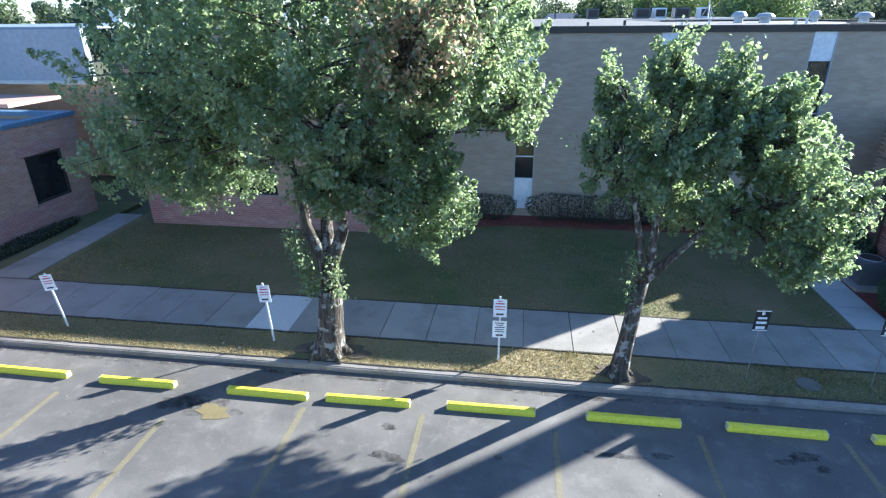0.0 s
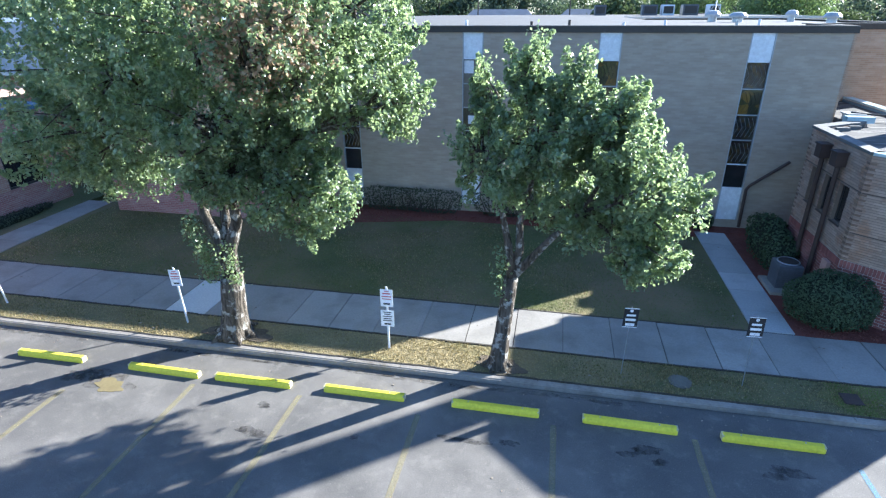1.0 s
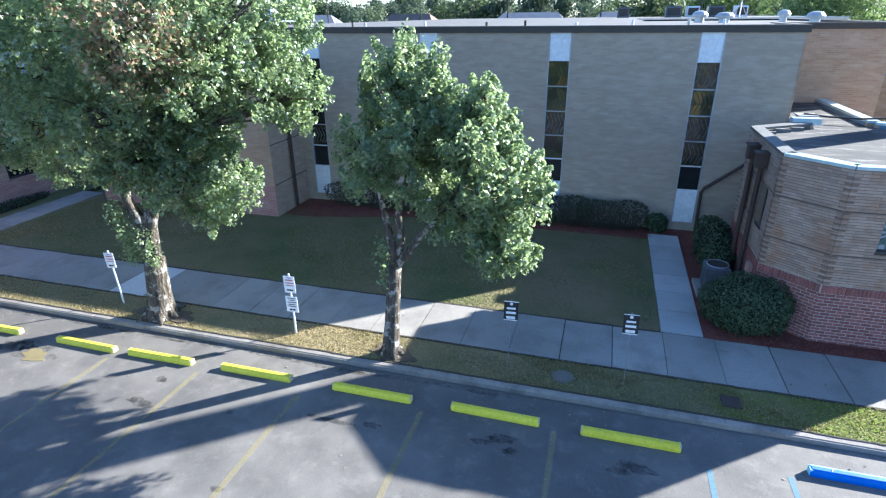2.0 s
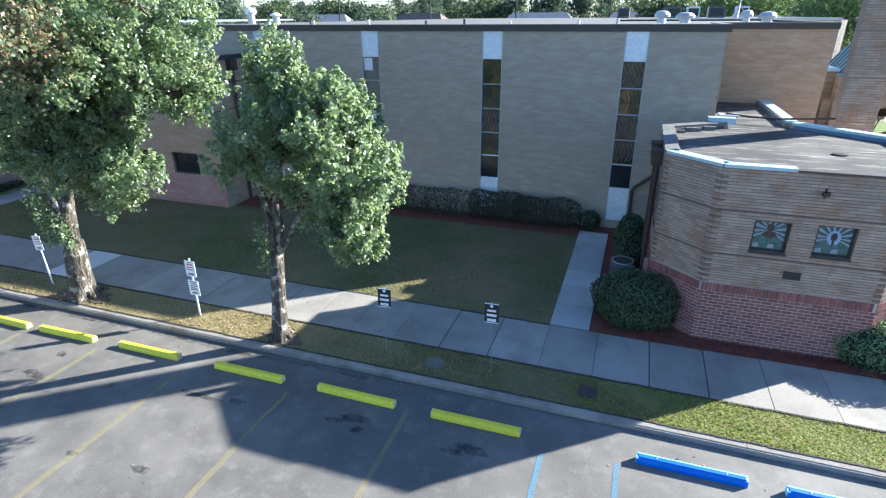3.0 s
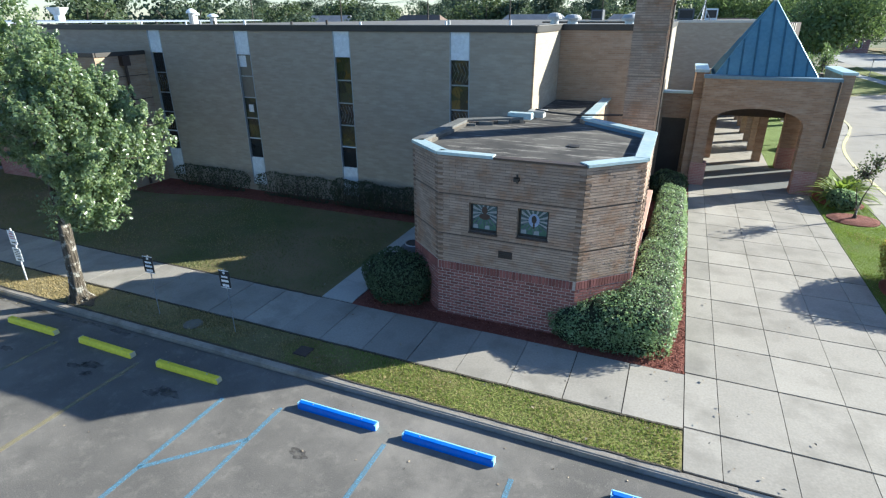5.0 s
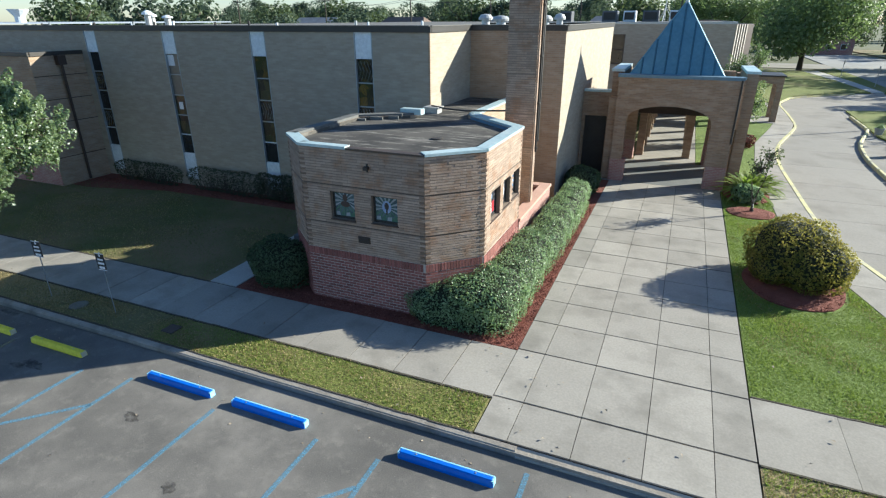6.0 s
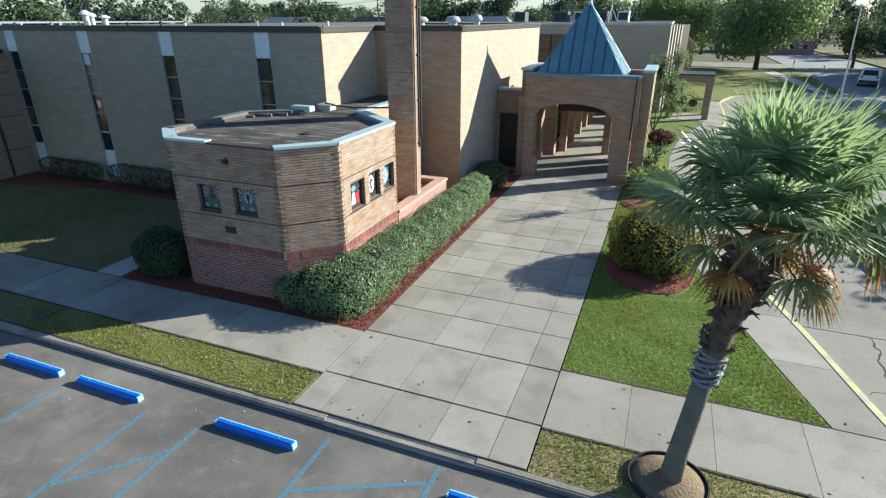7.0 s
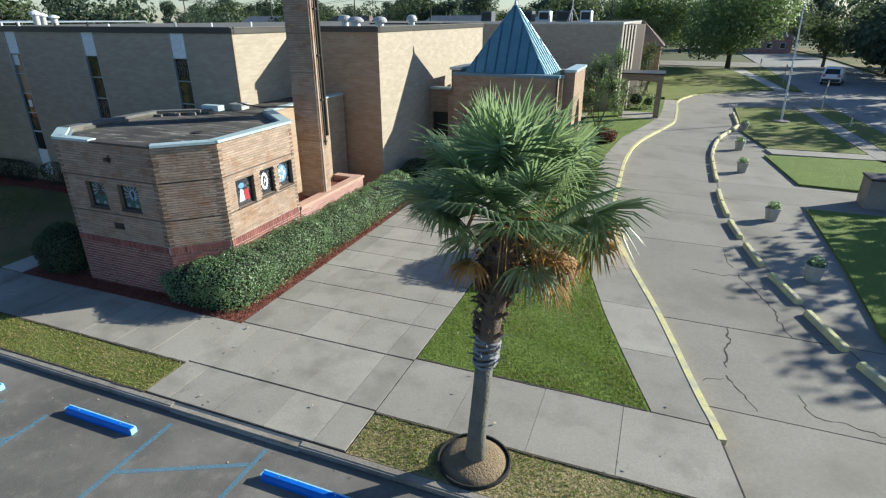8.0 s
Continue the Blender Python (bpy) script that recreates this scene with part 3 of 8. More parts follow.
structure("parking_lot", flat([(-90, -45), (62, -45), (62, 9.56), (-90, 9.56)], -0.3, 0.0), M_ASPHALT, "worn grey asphalt parking lot with fine cracks", "road")

KERB_CURVE = [(29.55, 12.48), (29.42, 12.98), (29.15, 13.9), (28.35, 17.0), (27.24, 20.75), (26.5, 24.3), (26.3, 30.7), (26.3, 35.4), (26.8, 40.0), (28.3, 45.8), (28.8, 48.5), (29.0, 54), (29.1, 59.5), (30.0, 63.2), (31.4, 65.8), (37.0, 70.8)]
WALK_EDGE = [(28.27, 12.85), (27.75, 14.3), (27.0, 16.5), (25.95, 20.3), (25.1, 24.8), (25.05, 30.0), (25.1, 35.0), (25.55, 40.3), (26.9, 46.0), (27.6, 49.5), (27.8, 54), (27.9, 60)]

# driveway, laid in broad concrete panels with open joints
drive = structure("driveway", flat([(30.03, 9.5), (70, 9.5), (70, 30), (44, 30), (40.8, 60), (39, 73), (30, 73), (26, 60), (26, 20), (29.35, 13)], -0.25, 0.006), M_JOINT, "dark joints and bedding under the concrete driveway", "road")
JOINT_Y = [9.6, 13.6, 17.1, 22.85, 26.2, 28.9, 31.6, 35.5, 39.5, 44, 49, 54.5, 60, 66, 72]


def curve_x(pts, y):
    for (x0, y0), (x1, y1) in zip(pts, pts[1:]):
        if y0 <= y <= y1:
            return x0 + (x1 - x0) * (y - y0) / (y1 - y0)
    return pts[0][0] if y < pts[0][1] else pts[-1][0]


SPLIT = [(34.6, 9.0), (33.0, 15.5), (32.0, 18.8), (31.0, 23.2), (30.7, 26), (30.6, 31), (30.7, 37), (31.1, 41), (32.0, 45), (33.0, 48.5), (33.1, 57), (39, 72.5)]
EAST = [(60, 9.0), (60, 30), (41.5, 38), (41.3, 58), (41.48, 66), (41.38, 73)]


def strip(left, right, y0, y1, gap, z0, z1, n=4):
    ys = [y0 + gap / 2 + (y1 - y0 - gap) * i / n for i in range(n + 1)]
    a = [(curve_x(right, y) - gap / 2, y) for y in ys]
    b = [(curve_x(left, y) + gap / 2, y) for y in reversed(ys)]
    return flat(a + b, z0, z1)


for y0, y1 in zip(JOINT_Y, JOINT_Y[1:]):
    for left, right in ((([(30.05, 9), *KERB_CURVE]), SPLIT), (SPLIT, EAST)):
        part("panel", strip(left, right, y0, y1, 0.035 if y0 in (13.6, 17.1) else 0.02, -0.1, 0.02), M_DRIVE, drive)

rnd = random.Random(5)


def crack(name, pts, width, parent):
    """A ragged open crack, a few millimetres proud of the slab it runs through."""
    g = Geo()
    fine = []
    for a, b in zip(pts, pts[1:]):
        steps = max(2, int(math.dist(a, b) / 0.12))
        fine += [(a[0] + (b[0] - a[0]) * i / steps + rnd.uniform(-0.045, 0.045), a[1] + (b[1] - a[1]) * i / steps + rnd.uniform(-0.045, 0.045)) for i in range(steps)]
    fine.append(pts[-1])
    for a, b in zip(fine, fine[1:]):
        w = width * rnd.uniform(0.25, 1.0) / 2
        d = Vector((b[0] - a[0], b[1] - a[1])).normalized()
        o = Vector((-d.y, d.x)) * w
        g.prism([(a[0] - o.x, a[1] - o.y), (b[0] - o.x, b[1] - o.y), (b[0] + o.x, b[1] + o.y), (a[0] + o.x, a[1] + o.y)], 0.0, 0.0235)
    return part(name, g, M_JOINT, parent, "ragged dark crack")


crack("crack", [(29.93, 17.08), (29.95, 16.5), (29.83, 15.9), (29.8, 15.2)], 0.045, drive)
crack("crack", [(29.78, 14.9), (30.05, 14.25), (30.25, 13.78)], 0.035, drive)
crack("crack", [(29.2, 20.55), (30.0, 20.4), (30.51, 20.6), (30.9, 19.5), (31.2, 18.5), (31.22, 17.9), (31.37, 17.1), (32.03, 17.1)], 0.042, drive)
crack("crack", [(30.3, 22.8), (30.3, 21.6), (30.45, 21.1)], 0.025, drive)
crack("crack", [(30.85, 22.0), (31.0, 21.2)], 0.02, drive)
crack("crack", [(31.13, 14.6), (31.17, 14.2), (31.3, 13.96), (31.7, 14.0), (32.2, 13.86), (33.2, 13.5)], 0.03, drive)
crack("crack", [(29.25, 14.5), (29.5, 14.65), (29.72, 14.75)], 0.02, drive)

# street beyond the lawn, and the pavement beside it
structure("street", flat([(42.2, 8), (58, 8), (56, 40), (53, 70), (55, 130), (47, 170), (42.5, 170), (41.9, 107), (41.8, 88), (41.4, 71), (41.5, 59), (42.0, 50), (42.2, 30)], -0.1, 0.035), mottled("street_concrete", (0.23, 0.225, 0.215), (0.32, 0.31, 0.295), 0.15, 12, 0.85, 0.2, 0.004, stain=(0.18, 0.18, 0.175), stain_scale=0.2, stain_at=(0.5, 0.7)), "grey suburban street", "road")


structure("street_cross", flat([(-12, 107), (41.85, 104.5), (41.95, 115.5), (-12, 118)], -0.1, 0.03), M_DRIVE, "pale concrete side street beyond the far lawn", "road")


def quad(x0, x1, y0, y1, gap=0.014):
    return [(x0 + gap / 2, y0 + gap / 2), (x1 - gap / 2, y0 + gap / 2), (x1 - gap / 2, y1 - gap / 2), (x0 + gap / 2, y1 - gap / 2)]


# long pavement behind the verge
walk_base = structure("pavement_front", flat([(-60, 10.86), (18.45, 10.86), (18.45, 12.70), (-60, 12.70)], -0.2, G - 0.03), M_JOINT, "shaded concrete pavement along the verge with dark joints", "pavement")
x = 6.9 - 1.16 * 48
k = 0
while x < 18.3:
    wide = k % 4 == 0
    x1 = min(x + 1.16, 18.45)
    pale_one = -6.2 < x < -5.3
    g = Geo()
    dz = rnd.uniform(-0.006, 0.006)
    g.prism(quad(x, x1, 10.87, 12.69, 0.03 if wide else 0.012), 0.0, G + dz)
    part("slab", g, M_SLAB_PALER if pale_one else M_WALK, walk_base, "single paler slab" if pale_one else "")
    x += 1.16
    k += 1
walk_east = structure("pavement_east", flat([(23.22, 10.9), (29.6, 10.9), (29.98, 9.75), (30.0, 9.6), (30.0, 9.7), (29.72, 11.3), (29.5, 12.4), (29.3, 12.85), (23.22, 12.85)], -0.2, G - 0.03), M_JOINT, "sunlit concrete pavement beside the palm", "pavement")
for a, b in ((23.22, 24.7), (24.7, 26.2), (26.2, 27.75)):
    part("slab", Geo().prism(quad(a, b, 10.91, 12.84, 0.007), 0.0, G + rnd.uniform(-0.002, 0.002)), M_WALK, walk_east)
part("slab", Geo().prism([(27.757, 10.917), (29.05, 10.917), (29.4, 10.75), (29.98, 9.75), (29.72, 11.3), (29.5, 12.4), (29.3, 12.833), (27.757, 12.833)], 0.0, G), M_WALK, walk_east)

# broad walk up to the porch
apron = structure("pavement_walk", flat([(18.46, 9.72), (23.21, 9.72), (23.21, 28.3), (18.46, 28.3)], -0.2, G - 0.035), M_JOINT, "broad concrete walk of square slabs up to the porch", "pavement")
XS = [18.455, 19.08, 20.22, 21.40, 22.52, 23.2]
YS = [9.76, 10.92, 12.76, 14.17, 15.38, 16.6, 17.84, 19.18, 20.35, 21.6, 22.95, 24.2, 25.5, 26.85, 28.3]
for y0, y1 in zip(YS, YS[1:]):
    for x0, x1 in zip(XS, XS[1:]):
        lo = 0.02 if y0 not in (10.92, 12.76, 19.18) else 0.036
        part("slab", Geo().prism([(x0 + 0.0065, y0 + lo), (x1 - 0.0065, y0 + lo), (x1 - 0.0065, y1 - 0.011), (x0 + 0.0065, y1 - 0.011)], -0.05, G + rnd.uniform(-0.003, 0.003)), M_WALK, apron)

# porch floor darker and bluer than the walk: the roof's shade in the colour
structure("pavement_porch", flat([(18.0, 28.3), (23.3, 28.3), (23.3, 33.04), (18.0, 33.04)], -0.2, G), mottled("smooth_shaded_concrete", (0.15, 0.155, 0.155), (0.21, 0.215, 0.21), 0.8, 14, 0.6, 0.1, 0.003), "smooth concrete floor under the porch, its shade put into the grey", "pavement")

# curved pavement beside the drive
curved = structure("pavement_curved", Geo(), M_JOINT, "curved concrete pavement beside the yellow kerb", "pavement")
CY = [12.86, 15.0, 17.2, 19.6, 22.0, 25.0, 28.4, 31.5, 35, 38.5, 42, 46, 49.4, 53, 57, 60]
bed = Geo()
for y0, y1 in zip(CY, CY[1:]):
    inner = KERB_CURVE
    outer = [(x - 0.10, y) for x, y in KERB_CURVE]
    part("slab", strip(WALK_EDGE, outer, y0, y1, 0.016, -0.1, G), M_WALK, curved)
    o = strip(WALK_EDGE, outer, y0, y1, -0.01, -0.15, G - 0.02)
    off = len(bed.v)
    bed.v += o.v
    bed.f += [tuple(i + off for i in f) for f in o.f]
curved.data = bed.mesh("pavement_curved")
curved.data.materials.append(M_JOINT)

# path to the annex and path beside the brick wing
side_path = structure("pavement_side", flat([(9.2, 12.72), (10.15, 12.72), (10.2, 19.5), (9.2, 19.5)], -0.1, G - 0.02), M_JOINT, "narrow concrete path beside the annex", "pavement")
for i in range(6):
    a, b = 12.74 + 1.125 * i, 12.74 + 1.125 * (i + 1) - 0.02
    part("slab", Geo().prism([(9.2, a), (10.15 + 0.006 * (a - 12.7), a), (10.15 + 0.006 * (b - 12.7), b), (9.2, b)], 0, G + 0.01), M_PATH, side_path)
wing_path = structure("pavement_wing", flat([(-15.15, 12.72), (-13.75, 12.72), (-14.0, 18.6), (-15.1, 18.6)], -0.1, G - 0.02), M_JOINT, "narrow concrete path beside the brick wing", "pavement")
for i in range(4):
    a, b = 12.74 + 1.45 * i, 12.74 + 1.45 * (i + 1) - 0.015
    part("slab", Geo().prism([(-15.13, a), (-13.77 - 0.04 * (a - 12.7), a), (-13.77 - 0.04 * (b - 12.7), b), (-15.13, b)], 0, G + 0.01), M_WALK, wing_path)
walk_far = structure("pavement_street", flat([(38.93, 38.9), (40.05, 38.9), (39.98, 41), (39.75, 52), (39.5, 60), (38.32, 60), (38.7, 52)], -0.1, G - 0.01), M_JOINT, "pale pavement along the street", "pavement")
for i in range(11):
    y0, y1 = 38.95 + 1.91 * i, 38.95 + 1.91 * (i + 1) - 0.025
    lo, hi = (lambda y: 38.95 - 0.03 * (y - 38.9)), (lambda y: 40.03 - 0.025 * (y - 38.9))
    part("slab", Geo().prism([(lo(y0), y0), (hi(y0), y0), (hi(y1), y1), (lo(y1), y1)], 0, G + 0.006), M_WALK, walk_far)
structure("pavement_north", flat([(38.75, 72.4), (39.85, 72.4), (39.4, 84.5), (38.4, 99), (36.5, 98.2), (38.05, 84)], -0.1, G), M_PATH, "pale pavement along the far lawn", "pavement")
structure("pavement_cross", flat([(33.9, 38.6), (38.92, 38.9), (38.9, 40.2), (33.7, 40.0)], -0.1, G), M_WALK, "pale crossing path between two lawns", "pavement")

g = Geo()
seam = [(29.5, 12.42), (29.73, 11.3), (29.99, 9.74)]
for a, b in zip(seam, seam[1:]):
    g.prism([(a[0] - 0.012, a[1]), (b[0] - 0.012, b[1]), (b[0] + 0.012, b[1]), (a[0] + 0.012, a[1])][::1], -0.05, G + 0.004)
structure("drive_seam", g, M_JOINT, "dark open joint between pavement and drive", "joint")

# kerbs in cast lengths
kerb = structure("kerb", flat([(-60, 9.58), (28.6, 9.58), (28.6, 9.72), (-60, 9.72)], -0.2, 0.10), M_KERB, "weathered concrete kerb along the parking lot", "kerb")
x = -60.0
while x < 28.6:
    x1 = min(x + 3.05, 28.6)
    low = 18.4 < x + 1.0 < 23
    g = Geo()
    prof = [(9.55, -0.1), (9.56, 0.03), (9.60, 0.05), (9.72, G - 0.004), (9.745, 0.0)] if low else [(9.585, -0.1), (9.59, 0.085), (9.615, G - 0.014), (9.72, G - 0.004), (9.745, 0.0)]
    i0 = len(g.v)
    for xx in (x + 0.006, x1 - 0.006):
        g.v += [(xx, y, z) for y, z in prof]
    g.f += [(i0 + j, i0 + j + 1, i0 + 6 + j, i0 + 5 + j)[::-1] for j in range(4)] + [tuple(range(i0, i0 + 5)), tuple(range(i0 + 9, i0 + 4, -1))]
    part("kerb_stone", g, M_WALK if low else M_KERB, kerb)
    x += 3.05


def kerb_run(name, pts, width, z1, mat, label):
    base = structure(name, Geo(), mat, label, "kerb")
    g = Geo()
    for a, b in zip(pts, pts[1:]):
        d = Vector((b[0] - a[0], b[1] - a[1])).normalized()
        o = Vector((d.y, -d.x)) * width
        q = [a, (a[0] + o.x, a[1] + o.y), (b[0] + o.x, b[1] + o.y), b]
        q = q if (q[1][0] - q[0][0]) * (q[2][1] - q[0][1]) - (q[1][1] - q[0][1]) * (q[2][0] - q[0][0]) > 0 else q[::-1]
        g.prism(q, -0.05, z1)
    base.data = g.mesh(name)
    base.data.materials.append(mat)
    return base


def smooth_line(pts, n=5):
    out = []
    for i in range(len(pts) - 1):
        p = [Vector(pts[max(i - 1, 0)]), Vector(pts[i]), Vector(pts[i + 1]), Vector(pts[min(i + 2, len(pts) - 1)])]
        for j in range(n):
            t = j / n
            out.append(tuple(0.5 * (2 * p[1] + (p[2] - p[0]) * t + (2 * p[0] - 5 * p[1] + 4 * p[2] - p[3]) * t ** 2 + (3 * p[1] - p[0] - 3 * p[2] + p[3]) * t ** 3)))
    return out + [tuple(pts[-1])]


kerb_run("kerb_yellow", smooth_line([(x - 0.11, y) for x, y in KERB_CURVE]), 0.15, G + 0.012, M_YELLOW_OLD, "curved kerb in faded yellow paint")

# lawns
def lawn(name, poly, mat, label):
    return structure(name, flat(poly, -0.3, G - 0.012), mat, label, "lawn")


lawn("lawn_court", [(-13.75, 12.71), (9.19, 12.71), (9.19, 20.3), (-14.0, 20.3), (-14.0, 18.6)], M_LAWN, "shaded lawn with dry patches between the wings")
lawn("lawn_wing", [(-40, 12.71), (-15.16, 12.71), (-15.12, 20), (-40, 20)], M_LAWN, "dark strip of planting soil at the wing")
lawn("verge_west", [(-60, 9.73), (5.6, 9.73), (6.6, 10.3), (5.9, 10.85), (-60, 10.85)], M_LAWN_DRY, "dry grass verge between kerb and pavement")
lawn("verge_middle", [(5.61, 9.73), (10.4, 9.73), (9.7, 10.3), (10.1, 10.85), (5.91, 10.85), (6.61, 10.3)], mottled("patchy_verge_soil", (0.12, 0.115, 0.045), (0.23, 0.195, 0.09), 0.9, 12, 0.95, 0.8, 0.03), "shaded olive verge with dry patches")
# separate material where the sun falls, its brighter green partly painted light
lawn("verge_green", [(10.41, 9.73), (18.44, 9.73), (18.44, 10.85), (10.11, 10.85), (9.71, 10.3)], M_LAWN_VERGE_SUNLIT, "yellow-green verge between kerb and pavement, sunlight partly in its colour")
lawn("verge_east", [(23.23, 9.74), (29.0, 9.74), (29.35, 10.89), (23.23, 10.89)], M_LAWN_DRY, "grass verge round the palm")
lawn("lawn_east", [(23.23, 12.87), *[(x - 0.01, y) for x, y in WALK_EDGE], (27.9, 62), (22.22, 62), (22.22, 33.2), (23.23, 33.2)], M_LAWN_BRIGHT, "bright green lawn between the two walks")
lawn("bed_annex", [(10.16, 12.71), (18.45, 12.71), (18.45, 20.4), (9.2, 20.4), (9.2, 19.5), (10.21, 19.5)], M_MULCH, "red mulch bed round the annex")
lawn("lawn_inner", [(16.76, 33.06), (19.08, 33.06), (19.08, 50), (16.76, 50)], M_LAWN, "shaded strip of lawn beside the colonnade")
lawn("bed_porch", [(16.6, 20.41), (18.45, 20.41), (18.45, 29), (16.6, 29)], M_MULCH, "red mulch strip beside the walk")
lawn("lawn_south", [(33.3, 10), (70, 10), (70, 28.3), (33.7, 28.2), (33.62, 21.84), (33.45, 18.4)], M_LAWN_BRIGHT, "shaded green lawn beside the drive")
lawn("lawn_middle", [(34.1, 32.2), (41, 31.5), (41, 34), (38.9, 38.75), (33.45, 38.2)], M_LAWN_BRIGHT, "small sunlit green lawn")
lawn("lawn_flagpole", [(33.9, 40.2), (38.88, 40.4), (38.6, 50), (38.35, 57), (37.3, 58.5), (33.6, 57.4), (33.25, 48.8), (33.0, 45.5)], M_LAWN_GREEN, "lawn with the flagpole inside the drive")
lawn("lawn_north", [(27.95, 60), (29.1, 61.5), (31.0, 66.4), (37.0, 71.6), (38.7, 72.4), (38.0, 84), (36.4, 98), (26, 98), (26, 62.2)], M_LAWN_GREEN, "far lawn beyond the gateway")
lawn("lawn_street", [(57.5, 8), (120, 8), (120, 170), (55, 170), (56, 130), (54, 70)], M_LAWN, "lawn across the street")
lawn("verge_street", [(40.06, 41), (41.75, 41), (41.65, 50), (41.25, 58.6), (40.2, 59.6), (39.55, 59.6), (39.8, 52)], M_LAWN_GREEN, "worn grass strip beside the street")
lawn("verge_north", [(39.9, 72.6), (41.2, 72.6), (41.55, 88), (41.65, 106), (38.6, 99.2), (39.45, 84.5)], M_LAWN_GREEN, "shaded grass strip beside the street")
structure("kerb_street", flat([(41.77, 40), (41.98, 40), (41.9, 50), (41.48, 58.6), (41.28, 58.6), (41.68, 50)], -0.1, G), M_KERB, "street kerb", "kerb")

# dark earth seams between grass and paving
for y0, y1, x0, x1 in ((10.825, 10.872, -30, 18.44), (12.68, 12.735, -13.7, 9.18), (9.725, 9.765, -30, 18.44), (12.845, 12.885, 23.24, 28.2), (10.86, 10.905, 23.24, 29.3)):
    g = Geo()
    x = x0
    while x < x1:
        w = min(rnd.uniform(0.15, 0.5), x1 - x)
        d = rnd.uniform(-0.014, 0.014)
        g.prism([(x, y0 + d), (x + w, y0 + d * 0.5), (x + w, y1 + d * 0.5), (x, y1 + d)], 0, G + 0.009)
        x += w
    structure("earth_seam", g, M_SOIL_SEAM, "dark earth seam between grass and paving", "soil")

# red mulch along the main wall, slightly raised
structure("bed_main", flat([(-4.5, 18.1), (-3.2, 18.1), (0.5, 19.0), (9.15, 19.0), (9.15, 19.52), (12.9, 19.52), (12.9, 20.2), (-4.5, 20.2)], 0, G + 0.003), M_MULCH, "red mulch bed along the main wall", "bed")


def round_bed(name, x, y, rx, ry, label):
    g = Geo()
    ring = [(x + rx * (1 + 0.05 * math.sin(3 * a)) * math.cos(a), y + ry * (1 + 0.04 * math.cos(2 * a)) * math.sin(a)) for a in (2 * math.pi * i / 28 for i in range(28))]
    g.prism(ring, 0.02, G + 0.02)
    g.prism(ring, G + 0.02, G + 0.09, [(x + (px - x) * 0.7, y + (py - y) * 0.7) for px, py in ring])
    return structure(name, g, M_MULCH, label, "bed")


round_bed("bed_bush", 24.75, 18.85, 1.27, 1.55, "round bed of red mulch under the bush")
round_bed("bed_small", 24.2, 25.5, 0.85, 0.75, "round bed of red mulch under a small tree")
round_bed("bed_shrubs", 24.2, 28.0, 0.9, 1.3, "bed of red mulch beside the porch pier")

# ---------- main building ----------
MY, MT = 20.16, 6.74      # face and wall top of the main block
main = thing("main_building", (0, MY, G), "long grey-tan brick hall with tall window strips", "building")
strips = [(x0, x0 + 0.74) for x0 in (-4.15, 0.60, 5.27, 9.97)]
XL = -13.0
holes = [(a - XL, b - XL, 0.42, MT) for a, b in strips]
g = wall_boxes(Geo(), (XL, MY), (12.947, MY), 0.0, MT, 0.35, holes)
part("wall", g, M_BRICK_MAIN, main, "shaded grey-tan brick wall")
part("side_wall", wall_boxes(Geo(), (12.95, MY + 0.003), (12.95, 24.1), 0, MT, 0.35), M_BRICK_MAIN, main, "sunlit tan brick side wall")
part("step_wall", wall_boxes(Geo(), (12.955, 24.1), (16.747, 24.1), 0, MT, 0.35), M_BRICK_FAR, main, "tan brick wall set back")
part("end_wall", wall_boxes(Geo(), (16.75, 24.103), (16.75, 38.0), 0, MT, 0.35), M_BRICK_MAIN, main, "sunlit tan brick end wall")
part("court_wall", wall_boxes(Geo(), (16.745, 38.0), (9.0, 38.0), 0, MT, 0.35), M_BRICK_MAIN, main)
part("court_side_wall", wall_boxes(Geo(), (9.0, 38.003), (9.0, 51.2), 0, MT, 0.35), M_BRICK_MAIN, main)
part("corner_trim", Geo().box(12.89, 12.957, MY - 0.008, MY + 0.05, 0.1, MT), M_BRICK_FAR, main)
part("roof", Geo().box(XL, 9.0, MY + 0.35, 78, MT, 6.86).box(9.0, 12.6, MY + 0.35, 37.9, MT, 6.86).box(12.6, 16.4, 24.45, 37.9, MT, 6.86), M_ROOFPALE, main, "pale gravel roof")


def edge(g, p0, p1, z0, z1, out, depth=0.06):
    g.along(p0, p1, -out, math.dist(p0, p1) + out, z0, z1, out, -depth)


gf, ge = Geo(), Geo()
for i, (a, b) in enumerate((((XL, MY), (12.95, MY)), ((12.95, MY + 0.07), (12.95, 24.04)), ((13.0, 24.1), (16.75, 24.1)), ((16.75, 24.17), (16.75, 37.95)), ((16.7, 38.0), (9.0, 38.0)))):
    edge(gf, a, b, MT - 0.003 * i, 6.93 - 0.003 * i, 0.05)
    ge.along(a, b, 0, math.dist(a, b), 6.931 - 0.003 * i, 6.962 - 0.003 * i, 0.07, -0.22)
part("fascia", gf, M_FASCIA, main, "dark metal fascia")
part("roof_edge", ge, M_ROOFPALE, main, "pale metal roof edge")
# tan colour paints the reflection of a brick wall in two panes
M_TAN_REFLECT = mottled("tan_reflection_glass", (0.15, 0.135, 0.11), (0.22, 0.20, 0.165), 1.4, 6, 0.25, 0.0)
